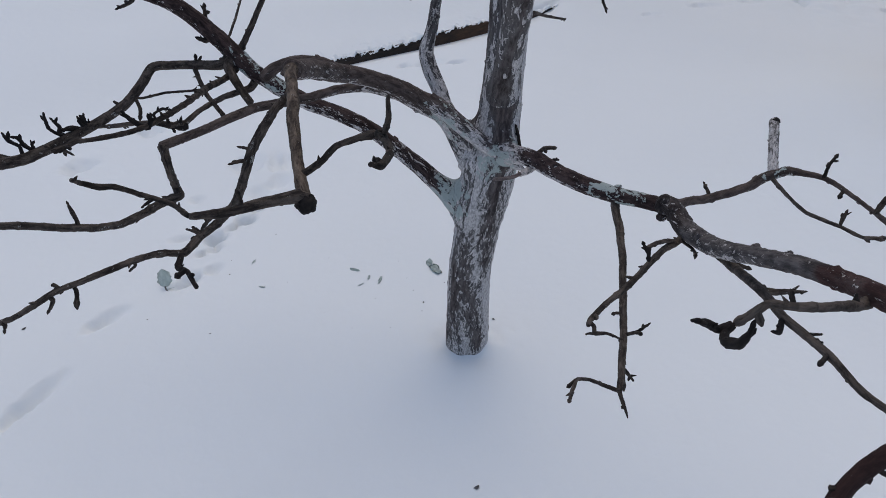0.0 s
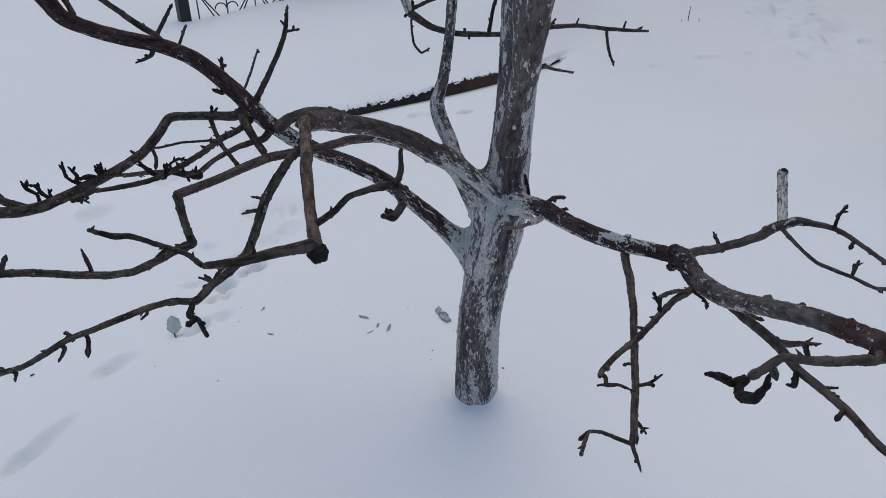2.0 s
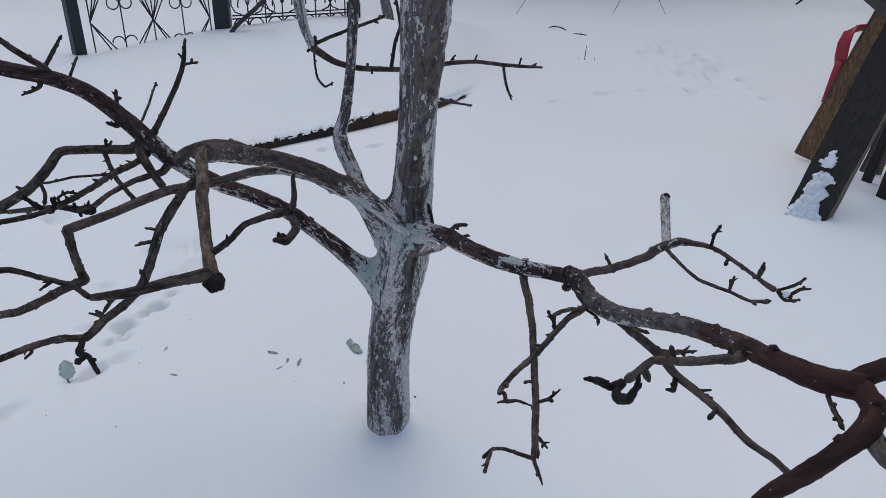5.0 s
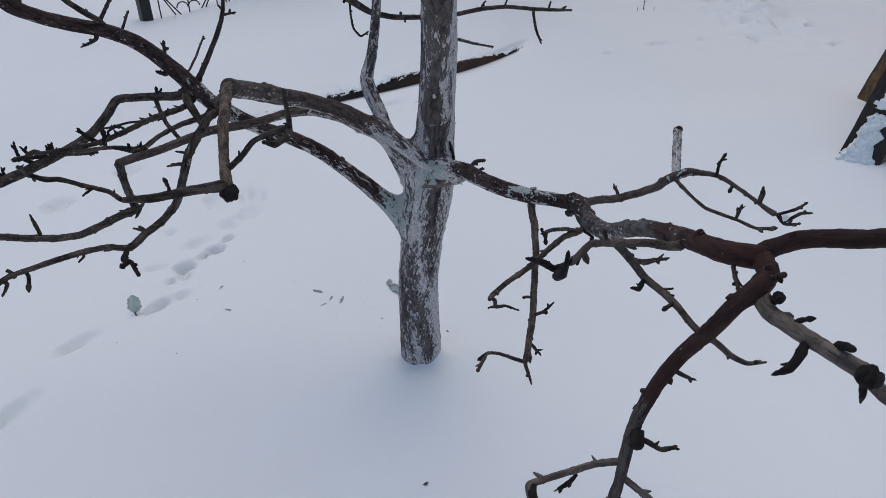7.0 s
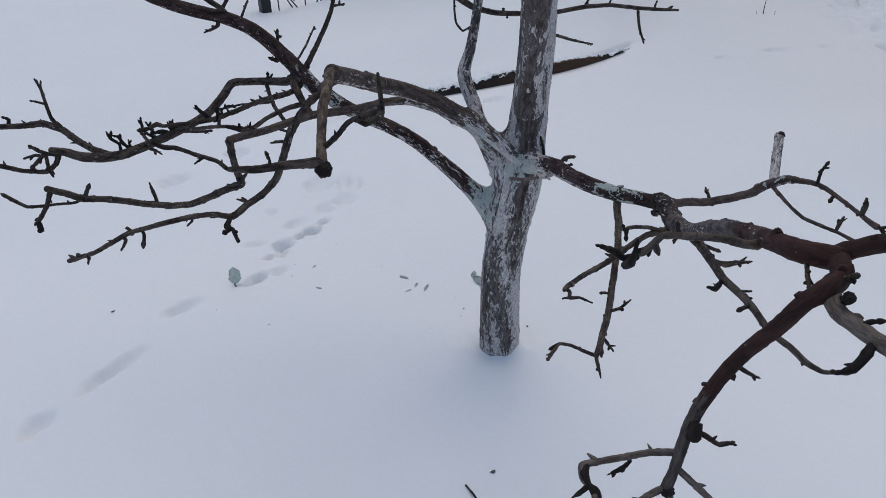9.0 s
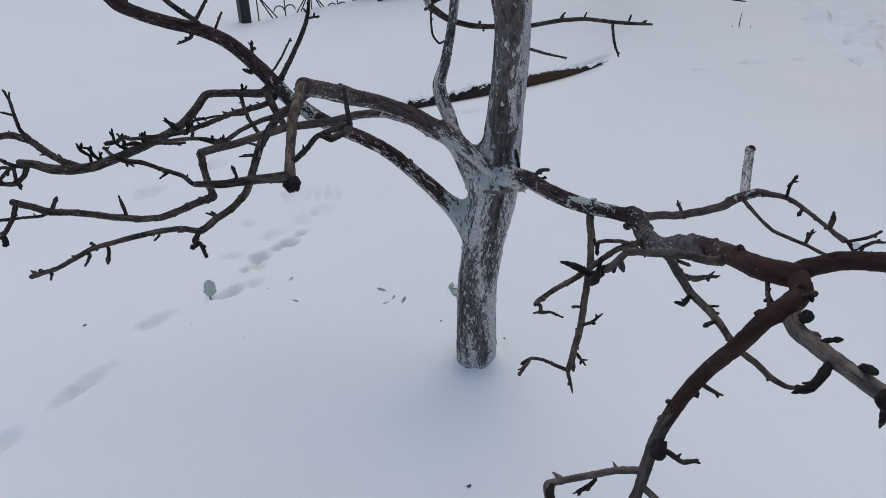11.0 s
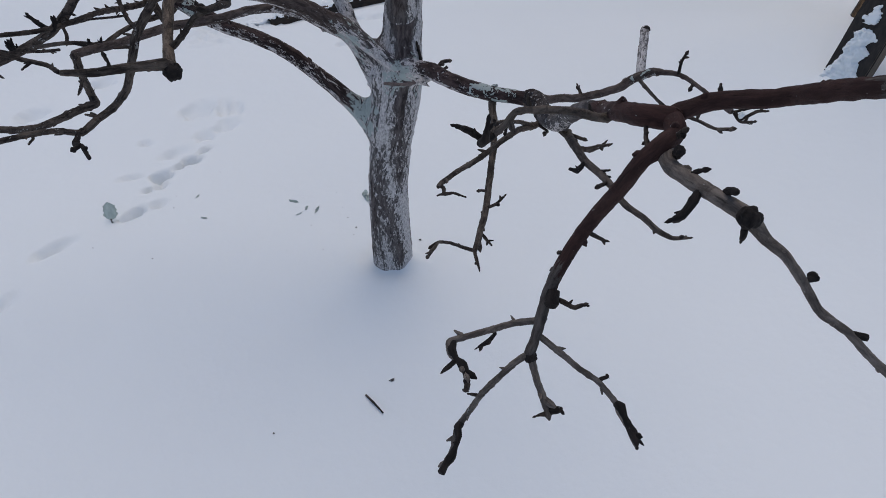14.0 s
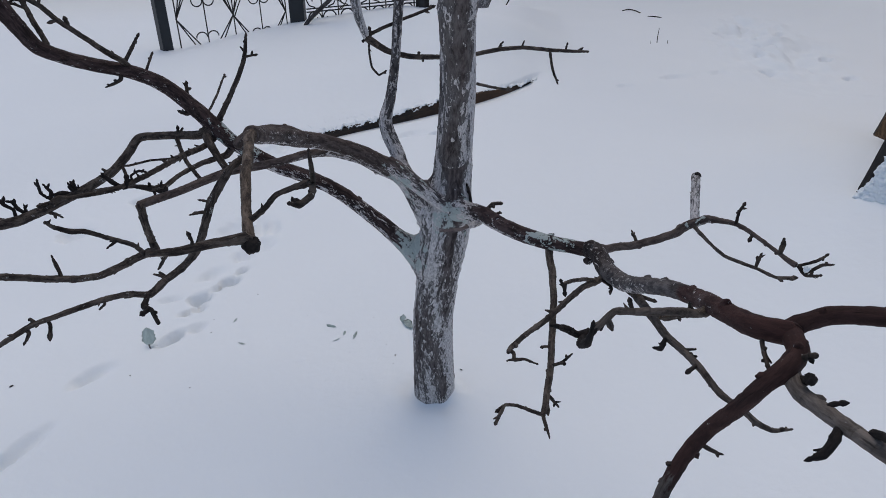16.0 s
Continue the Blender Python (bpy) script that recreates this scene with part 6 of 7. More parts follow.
    # spear-shaped swellings on the uprights
    for u, z in ((0.371, 0.40), (0.522, 0.42), (0.82, 0.42), (0.215, 0.42)):
        bm = bmesh.new()
        sweep(bm, [Vector((*(m @ Vector((u, 0.004, z - 0.2 + d))), r)) for d, r in ((-0.07, 0.006), (-0.03, 0.012), (0, 0.014), (0.03, 0.012), (0.07, 0.006))], 8, 0, 1, "cut", True)
        part("knop", bm, IRON, root)


build_iron_fence()


def build_black_box():
    root = tagged(new("black_box"), "small black rounded box standing in snow by the fence", "box")
    m = along(P2, P3) @ Matrix.Translation((1.165, 0, 0.50))
    bm = bmesh.new()
    box(bm, (0.125, 0.10, 0.24), m, 0.028)
    part("body", bm, BOX_BLACK, root)
    bm = bmesh.new()
    box(bm, (0.112, 0.088, 0.03), m @ Matrix.Translation((0, 0, 0.122)), 0.010)
    part("lid", bm, BOX_BLACK, root)


build_black_box()


def dead_branch():
    root = tagged(new("dead_branch"), "peeling dead branch leaning beside the fence post", "branch")
    bm = bmesh.new()
    pts = spline([(-1.60, 4.70, 0.18, 0.020), (-1.50, 4.70, 0.36, 0.019), (-1.27, 4.70, 0.565, 0.019), (-1.06, 4.70, 0.80, 0.024), (-0.9, 4.7, 1.05, 0.022)], 0.02)
    sweep(bm, pts, 10, 0.15, 50, "cut", True)
    part("stem", bm, BARK_PALE, root)
    for n in ([(-1.25, 4.70, 0.58, 0.006), (-1.14, 4.68, 0.52, 0.005), (-1.20, 4.67, 0.47, 0.004)], [(-1.16, 4.69, 0.68, 0.006), (-1.12, 4.68, 0.55, 0.005), (-1.20, 4.66, 0.48, 0.003)]):
        bm = bmesh.new()
        sweep(bm, spline(n, 0.02), 6, 0.1, 90)
        part("twig", bm, BARK_TWIG, root)


dead_branch()

# ---- the board fence at the back ----
Q1, Q2 = Vector((-8, 7.0, 0)), Vector((8, 18.0, 0))


def build_back_fence():
    m = along(Q1, Q2)
    root = tagged(new("board_fence"), "tall weathered grey vertical board fence", "fence")
    meshes = []
    for k in range(5):
        bm = bmesh.new()
        box(bm, (0.130 - 0.002 * k, 0.024, 2.1 + 0.05 * k), Matrix.Translation((0, 0, 0.85)), 0.004)
        me = bpy.data.meshes.new("board")
        bm.to_mesh(me)
        bm.free()
        me.materials.append(OLD_BOARD)
        meshes.append(me)
    rng = random.Random(5)
    u = 2.38
    while u < 21.5:
        if not 3.0 < u < 3.70:
            ob = new("board", rng.choice(meshes))
            ob.parent = root
            ob.matrix_local = m @ Matrix.Translation((u, (0.007 if rng.random() < 0.5 else -0.007) + rng.uniform(-0.005, 0.005), rng.uniform(-0.04, 0.04))) @ Matrix.Rotation(rng.uniform(-0.012, 0.012), 4, "Y")
        u += 0.121
    for z in (0.45, 1.5):
        bm = bmesh.new()
        box(bm, (19.6, 0.05, 0.08), m @ Matrix.Translation((11.75, 0.05, z)), 0.004)
        part("rail", bm, OLD_BOARD, root)
    for u0, u1, mat, label in ((0.2, 2.32, TEAL_SHEET, "teal painted ribbed sheet metal gate leaf"), (3.0, 3.72, GREEN_SHEET, "dark green painted ribbed sheet metal gate leaf")):
        gate = tagged(new("sheet_gate"), label, "gate", "sheet metal gates")
        bm = bmesh.new()
        n = int((u1 - u0) / 0.02)
        cols = []
        for i in range(n + 1):
            u = u0 + (u1 - u0) * i / n
            y = -0.01 - 0.012 * (1 if (u / 0.14) % 1 < 0.3 else 0)
            cols.append([bm.verts.new(m @ Vector((u, y + d, z))) for d, z in ((0, -0.1), (0, 1.9), (0.012, 1.9), (0.012, -0.1))])
        for a, b in zip(cols, cols[1:]):
            for k in range(4):
                bm.faces.new((a[k], b[k], b[(k + 1) % 4], a[(k + 1) % 4]))
        part("sheet", bm, mat, gate, smooth=False)
        bm = bmesh.new()
        box(bm, (u1 - u0, 0.04, 0.05), m @ Matrix.Translation(((u0 + u1) / 2, 0.03, 1.85)), 0.004)
        part("frame", bm, POST_PAINT, gate)


build_back_fence()


# ---- the trees behind ----
def wood(name_of, nodes, material, parent, tip="round", gap=0.03, sides=10):
    bm = bmesh.new()
    sweep(bm, spline(nodes, gap), sides, 0.1, 30, tip, True)
    return part(name_of, bm, material, parent)


def back_tree():
    root = tagged(new("fruit_tree"), "pale limewashed twin-stemmed fruit tree before the back fence", "tree")
    wood("trunk", [(-0.20, 7.5, -0.2, 0.075), (-0.21, 7.5, 0.11, 0.070), (-0.25, 7.5, 0.30, 0.062), (-0.36, 7.5, 0.70, 0.056), (-0.5, 7.5, 1.4, 0.05), (-0.6, 7.5, 2.4, 0.04)], BARK_WHITE, root)
    wood("trunk", [(-0.02, 7.5, -0.2, 0.085), (0.06, 7.5, 0.06, 0.085), (0.16, 7.5, 0.25, 0.075), (0.32, 7.5, 0.55, 0.06), (0.55, 7.4, 1.1, 0.05), (0.8, 7.2, 2.0, 0.04)], BARK_WHITE, root)
    wood("limb", [(0.7, 7.2, 1.7, 0.035), (0.9, 5.6, 1.75, 0.028), (1.1, 4.0, 1.5, 0.02), (1.5, 3.4, 1.35, 0.012), (2.0, 3.3, 1.3, 0.006)], BARK_TWIG, root)
    near_drops = (
        [(0.888, 3.45, 1.36, 0.0034), (0.878, 3.4, 1.018, 0.0029), (0.87, 3.4, 0.919, 0.0025), (0.861, 3.4, 0.846, 0.002), (0.807, 3.4, 0.751, 0.0016)],
        [(0.867, 3.4, 0.919, 0.0016), (0.816, 3.4, 0.923, 0.0012)],
        [(0.984, 3.45, 1.36, 0.0026), (0.974, 3.4, 1.027, 0.0023), (1.008, 3.4, 0.997, 0.002), (1.06, 3.4, 0.987, 0.0017), (1.114, 3.4, 0.997, 0.0014)],
        [(1.11, 3.45, 1.36, 0.0022), (1.1, 3.4, 1.016, 0.0019), (1.145, 3.4, 0.933, 0.0015), (1.18, 3.4, 0.88, 0.0012)],
        [(1.122, 3.4, 0.983, 0.0013), (1.144, 3.4, 0.995, 0.001)],
        [(1.226, 3.45, 1.36, 0.0034), (1.216, 3.4, 1.025, 0.0031), (1.305, 3.4, 0.932, 0.0028), (1.417, 3.4, 0.884, 0.0025), (1.536, 3.4, 0.876, 0.0022)],
    )
    far_drops = (
        [(1.548, 3.45, 1.36, 0.0034), (1.538, 3.4, 1.038, 0.0029), (1.545, 3.4, 0.925, 0.0025), (1.529, 3.4, 0.853, 0.002), (1.495, 3.4, 0.779, 0.0016)],
        [(1.542, 3.4, 0.939, 0.0015), (1.492, 3.4, 0.958, 0.0012)],
        [(1.531, 3.4, 1.001, 0.0015), (1.576, 3.4, 1.025, 0.0012)],
        [(1.678, 3.45, 1.36, 0.0028), (1.668, 3.4, 1.042, 0.0023), (1.624, 3.4, 0.97, 0.0019), (1.586, 3.4, 0.878, 0.0014)],
        [(1.759, 3.45, 1.36, 0.0034), (1.749, 3.4, 1.044, 0.0029), (1.778, 3.4, 0.933, 0.0025), (1.819, 3.4, 0.862, 0.002), (1.871, 3.4, 0.786, 0.0016)],
        [(1.657, 3.45, 1.36, 0.0024), (1.647, 3.4, 1.033, 0.002), (1.726, 3.4, 0.956, 0.0016), (1.828, 3.4, 0.92, 0.0012)],
        [(1.771, 3.4, 0.952, 0.0013), (1.804, 3.4, 0.976, 0.001)],
        [(1.466, 3.45, 1.36, 0.002), (1.456, 3.4, 1.041, 0.0016), (1.422, 3.4, 0.987, 0.0012)],
    )
    for d in near_drops + far_drops:
        wood("twig", d, BARK_TWIG, root, "point", 0.02, 5)


back_tree()


def side_tree():
    root = tagged(new("garden_tree"), "dark bare garden tree reaching over the snow", "tree")
    wood("trunk", [(4.6, 1.3, -0.2, 0.10), (4.55, 1.35, 0.6, 0.09), (4.5, 1.4, 1.4, 0.08), (4.4, 1.4, 2.4, 0.06)], BARK_GREY, root)
    wood("limb", [(4.5, 1.4, 1.3, 0.05), (3.4, 1.7, 1.22, 0.032), (2.6, 1.8, 1.13, 0.025), (2.01, 1.8, 1.10, 0.020), (1.75, 1.8, 1.135, 0.017), (1.55, 1.8, 1.20, 0.014), (1.3, 1.8, 1.32, 0.010)], BARK_GREY, root)
    wood("branch", [(1.55, 1.8, 1.30, 0.012), (1.22, 1.8, 1.26, 0.012), (1.32, 1.8, 1.17, 0.012), (1.44, 1.8, 1.11, 0.012), (1.50, 1.8, 1.08, 0.014), (1.54, 1.8, 1.065, 0.013)], BARK_GREY, root)
    wood("spur", [(1.95, 1.8, 1.10, 0.006), (1.93, 1.79, 1.07, 0.006), (1.90, 1.78, 1.05, 0.004)], BARK_TWIG, root)
    wood("spur", [(1.44, 1.8, 1.115, 0.005), (1.46, 1.8, 1.135, 0.003)], BARK_TWIG, root)


side_tree()


def stake():
    root = tagged(new("garden_stake"), "thin dark wooden stake leaning out of the snow", "stake")
    bm = bmesh.new()
    rod(bm, [(0.25, 6.8, -0.1), (0.29, 6.8, 0.06), (0.43, 6.8, 0.32), (0.58, 6.8, 0.6)], 0.008, 8)
    part("rod", bm, PLANK_DARK, root)


stake()


# ---- leaning planks, trestle and chair ----
def plank(label, foot, head, wide, thick, face, material, edge):
    """A sawn plank from foot to head, its wide side turned to face."""
    root = tagged(new("plank"), label, "plank", "planks leaning on the trestle")
    foot, head = Vector(foot), Vector(head)
    z = (head - foot).normalized()
    y = -(Vector(face) - z * Vector(face).dot(z)).normalized()
    x = y.cross(z)
    m = Matrix.Translation((foot + head) / 2) @ Matrix((x, y, z)).transposed().to_4x4()
    bm = bmesh.new()
    box(bm, (wide, thick, (head - foot).length), m, 0.005)
    bmesh.ops.subdivide_edges(bm, edges=[e for e in bm.edges if e.calc_length() > 0.5], cuts=24)
    for v in bm.verts:
        v.co += Vector((noise.noise(v.co * 9), noise.noise(v.co * 9 + Vector((5, 0, 0))), 0)) * 0.006
    bm.normal_update()
    for f in bm.faces:
        if abs(f.normal.dot(x)) > 0.8:
            f.material_index = 1
    return part("board", bm, (material, edge), root, smooth=False)


plank("brown stained wooden plank leaning in the snow", (2.477, 2.248, 0.125), (3.127, 2.591, 1.632), 0.153, 0.035, (-0.25, -1, 0.1), PLANK_BROWN, PLANK_DARK)
plank("rotten black plank with clinging snow, leaning", (1.865, 1.206, 0.069), (2.313, 1.381, 1.538), 0.176, 0.065, (-0.80, -0.62, 0.1), PLANK_DARK, PLANK_EDGE)
plank("weathered narrow plank leaning behind the others", (2.86, 2.2, -0.05), (3.25, 2.45, 1.5), 0.12, 0.03, (-0.2, -1, 0.1), PLANK_EDGE, PLANK_DARK)


def trestle():
    root = tagged(new("trestle"), "dark wooden trestle carrying leaning planks", "trestle")
    shift = Vector((-0.18, -0.24, 0.0))
    for a, b in (((2.80, 2.13, -0.05), (2.98, 2.23, 1.02)), ((2.59, 1.70, -0.05), (2.66, 1.74, 1.02)), ((3.5, 2.0, -0.05), (3.32, 2.05, 1.02)), ((3.3, 1.5, -0.05), (3.12, 1.6, 1.02))):
        bm = bmesh.new()
        a, b = Vector(a) + shift, Vector(b) + shift
        d = b - a
        m = Matrix.Translation((a + b) / 2) @ d.to_track_quat("Z", "Y").to_matrix().to_4x4()
        box(bm, (0.045, 0.045, d.length), m, 0.004)
        part("leg", bm, PLANK_DARK, root, smooth=False)
    bm = bmesh.new()
    box(bm, (1.5, 0.08, 0.06), Matrix.Translation(shift) @ along((2.40, 1.60, 1.05), (3.05, 2.9, 1.05)) @ Matrix.Translation((0.72, 0.06, 0)), 0.005)
    part("beam", bm, PLANK_DARK, root, smooth=False)
    bm = bmesh.new()
    box(bm, (0.75, 0.9, 0.03), Matrix.Translation(shift) @ Matrix.Translation((3.15, 1.95, 1.09)) @ Matrix.Rotation(1.1, 4, "Z"), 0.004)
    part("top", bm, PLANK_BROWN, root, smooth=False)


trestle()


for x, y, z, r in ((0.387, -0.762, 0.893, 0.0070), (0.386, -0.845, 0.938, 0.0060), (0.395, -0.925, 0.975, 0.0062)):
    stem("knob", [(x, y, z, r * 1.55), (x, y + 0.004, z + 0.008, r * 1.4), (x + 0.001, y + 0.006, z + 0.0118, r * 0.95), (x + 0.002, y + 0.006, z + 0.0138, r * 0.45)], BARK_FRONT, limb_right_front, "round")


def burl(at, size, parent, label, seed, squash=(1, 1, 1), material=BARK_BLACK):
    """A rugged knot of old bark, ridged and pitted."""
    bm = bmesh.new()
    grain, around = bm.verts.layers.float_vector.new("grain"), bm.verts.layers.float_vector.new("around")
    bmesh.ops.create_icosphere(bm, subdivisions=4, radius=1.0)
    for v in bm.verts:
        d = v.co.normalized()
        k = 1 + 0.22 * noise.noise(d * 2.1 + Vector((seed, 0, 0))) + 0.16 * abs(noise.noise(d * 5.0 + Vector((seed, 5, 0)))) - 0.05 * abs(noise.noise(d * 13.0))
        v.co = Vector(at) + Vector((d.x * squash[0], d.y * squash[1], d.z * squash[2])) * size * k
        v[grain], v[around] = d * size, d
    return part("knot", bm, material, parent, label)


burl((0.6281, -0.1669, 0.836), 0.0096, right_stub, "dark weathered end of the stub", 12.0, (1, 0.8, 0.8))
burl((0.3018, -1.188, 0.8133), 0.0066, limb_down, "black knot at the fork", 14.0)
burl((-0.186, -0.811, 0.9735), 0.0128, dropper, "black rough sawn-off end of a branch", 3.0)
for k, (x, y, z, size) in enumerate(((0.352, -0.452, 0.799, 0.0085), (0.371, -0.461, 0.770, 0.0095), (0.350, -0.460, 0.768, 0.0075), (0.384, -0.490, 0.783, 0.0080), (0.360, -0.485, 0.800, 0.0078), (0.382, -0.560, 0.802, 0.0075), (0.369, -0.600, 0.822, 0.0082), (0.392, -0.650, 0.829, 0.0070))):
    burl((x, y, z), size, limb_right_front, "pale crusted lump of old bark", 20.0 + 3 * k, (1.2, 1.2, 0.9), BARK_FRONT)
burl((0.3595, -0.4450, 0.7830), 0.0195, limb_right_front, "pale crusted lump of old bark", 57.0, (1, 1, 0.95), BARK_FRONT)
burl((0.4467, -1.2611, 1.0433), 0.0088, limb_knee, "black round branch scar", 8.0)
burl((0.4117, -1.1753, 1.0545), 0.0050, limb_knee, "black round bud", 5.0)


def plank_snow(label, rows, thick, ragged, seed):
    """Snow clinging to the black plank's face; rows hold the height along the plank with the left and right edge of the snow."""
    root = tagged(new("snow_clump"), label, "snow", "clumps of snow")
    foot = Vector((1.865, 1.206, 0.069))
    up = (Vector((2.313, 1.381, 1.538)) - foot).normalized()
    out = Vector((-0.80, -0.62, 0.1))
    out = (out - up * out.dot(up)).normalized()
    side = up.cross(out)
    step = 0.004
    grid = {}
    z0, z1 = rows[0][0], rows[-1][0]
    x0, x1 = min(r[1] for r in rows) - 0.03, max(r[2] for r in rows) + 0.03
    for j in range(int((z1 - z0 + 0.05) / step)):
        z = z0 + j * step
        k = next((i for i in range(len(rows) - 1) if z <= rows[i + 1][0]), len(rows) - 2)
        a, b = rows[k], rows[k + 1]
        f = (z - a[0]) / (b[0] - a[0])
        lo, hi = a[1] + (b[1] - a[1]) * min(f, 1), a[2] + (b[2] - a[2]) * min(f, 1)
        for i in range(int((x1 - x0) / step)):
            x = x0 + i * step
            p = Vector((x, z, seed))
            n = noise.noise(p * 30) + 0.7 * noise.noise(p * 70) + 0.4 * noise.noise(p * 160)
            m = min(x - lo, hi - x, z1 - z) + 0.012 * ragged * n
            t = thick * min(max(m / 0.022, -0.3), 1.0) * (1.0 + 0.8 * n) + (0.02 * max(0.0, 1 - (z - z0) / 0.09) if m > 0 else 0.0)
            grid[i, j] = (foot + side * x + up * z + out * (0.0325 + min(t, 3 * thick)), m)
    bm = bmesh.new()
    made = {}
    for i, j in grid:
        quad = [(i, j), (i + 1, j), (i + 1, j + 1), (i, j + 1)]
        if all(q in grid for q in quad) and any(grid[q][1] > 0 for q in quad):
            bm.faces.new([made.setdefault(q, None) or made.update({q: bm.verts.new(grid[q][0])}) or made[q] for q in quad])
    # a back to every clump, sunk into the wood
    back = bmesh.ops.extrude_face_region(bm, geom=bm.faces[:])
    bmesh.ops.translate(bm, verts=[v for v in back["geom"] if isinstance(v, bmesh.types.BMVert)], vec=-out * 0.035)
    bmesh.ops.recalc_face_normals(bm, faces=bm.faces)
    part("clump", bm, SNOW, root)


plank_snow("white snow drifted up the foot of the dark plank", ((0.046, -0.101, 0.103), (0.106, -0.089, 0.089), (0.148, -0.073, 0.057), (0.194, -0.055, 0.030), (0.226, -0.059, 0.033), (0.252, -0.057, 0.052), (0.273, -0.054, 0.018), (0.306, -0.050, 0.043), (0.340, -0.036, 0.024)), 0.019, 1.0, 3.0)
plank_snow("thin crumbled snow frozen to the dark plank", ((0.356, -0.041, -0.006), (0.374, -0.043, 0.015), (0.397, -0.031, 0.013), (0.434, -0.033, -0.011)), 0.005, 1.5, 9.0)


def snow_lump(at, size, seed, label):
    root = tagged(new("snow_clump"), label, "snow", "clumps of snow")
    bm = bmesh.new()
    bmesh.ops.create_icosphere(bm, subdivisions=3, radius=1.0)
    for v in bm.verts:
        n = v.co.copy()
        k = 0.92 + 0.55 * noise.noise(n * 2.4 + Vector((seed, 0, 0))) + 0.4 * noise.noise(n * 4.5 + Vector((seed, 3, 0)))
        v.co = Vector(at) + Vector((n.x * size[0], n.y * size[1], n.z * size[2])) * k
    part("clump", bm, SNOW, root)


snow_lump((0.7514, -0.4978, 0.7819), (0.0064, 0.0056, 0.0064), 41.0, "small pale lump of snow lodged in a twig fork")


def red_chair():
    root = tagged(new("garden_chair"), "red plastic garden armchair sunk in the snow", "chair")
    m = Matrix.Translation((4.05, 3.98, -0.03)) @ Matrix.Rotation(radians(-62), 4, "Z") @ Matrix.Rotation(radians(4), 4, "X")

    def strip(name_of, path, wide, thick):
        """A moulded strip with rounded edges along a path; path points hold x, y, z."""
        bm = bmesh.new()
        rings = []
        for i, p in enumerate(path):
            way = (Vector(path[min(i + 1, len(path) - 1)]) - Vector(path[max(i - 1, 0)])).normalized()
            side = way.cross(Vector((0, 1, 0)) if abs(way.y) < 0.9 else Vector((1, 0, 0))).normalized()
            up = way.cross(side)
            w = wide[i] if isinstance(wide, tuple) else wide
            ring = []
            for k in range(10):
                a = 2 * math.pi * k / 10
                c, s = math.cos(a), math.sin(a)
                ring.append(bm.verts.new(m @ (Vector(p) + side * math.copysign(abs(c) ** 0.6, c) * w / 2 + up * math.copysign(abs(s) ** 0.6, s) * thick / 2)))
            rings.append(ring)
        for a, b in zip(rings, rings[1:]):
            for k in range(10):
                bm.faces.new((a[k], a[(k + 1) % 10], b[(k + 1) % 10], b[k]))
        bm.faces.new(list(reversed(rings[0])))
        bm.faces.new(rings[-1])
        part(name_of, bm, RED_PLASTIC, root)

    for s in (-1, 1):
        strip("leg", [(s * 0.29, -0.27, -0.02), (s * 0.275, -0.25, 0.2), (s * 0.26, -0.22, 0.42)], (0.035, 0.05, 0.07), 0.045)
        strip("leg", [(s * 0.27, 0.30, -0.02), (s * 0.255, 0.26, 0.2), (s * 0.24, 0.22, 0.42)], (0.035, 0.05, 0.07), 0.045)
        strip("arm", [(s * 0.265, -0.20, 0.36), (s * 0.27, -0.21, 0.45), (s * 0.28, -0.20, 0.56), (s * 0.285, -0.16, 0.64), (s * 0.285, -0.05, 0.665), (s * 0.28, 0.08, 0.66), (s * 0.26, 0.22, 0.66)], (0.08, 0.11, 0.11, 0.09, 0.06, 0.055, 0.05), 0.035)
    bm = bmesh.new()
    box(bm, (0.48, 0.46, 0.025), m @ Matrix.Translation((0, 0, 0.42)), 0.01)
    part("seat", bm, RED_PLASTIC, root)
    for k in range(5):
        x = -0.18 + 0.09 * k
        strip("slat", [(x, 0.22, 0.42), (x * 1.05, 0.27, 0.62), (x * 1.05, 0.32, 0.80)], 0.05, 0.018)
    strip("rail", [(-0.26, 0.23, 0.62), (-0.24, 0.32, 0.80), (-0.12, 0.345, 0.86), (0.12, 0.345, 0.86), (0.24, 0.32, 0.80), (0.26, 0.23, 0.62)], 0.06, 0.03)


red_chair()


def blue_barrel():
    root = tagged(new("barrel"), "dark blue plastic barrel before the back fence", "barrel")
    bm = bmesh.new()
    sweep(bm, [Vector((-1.05, 9.6, z - 0.52, r * 0.45)) for z, r in ((-0.1, 0.26), (0.1, 0.28), (0.35, 0.29), (0.37, 0.305), (0.40, 0.29), (0.7, 0.285), (0.86, 0.25))], 24, 0, 1, "cut", True)
    part("body", bm, painted("dark_blue_plastic", (0.010, 0.014, 0.05), 0.4), root)


blue_barrel()


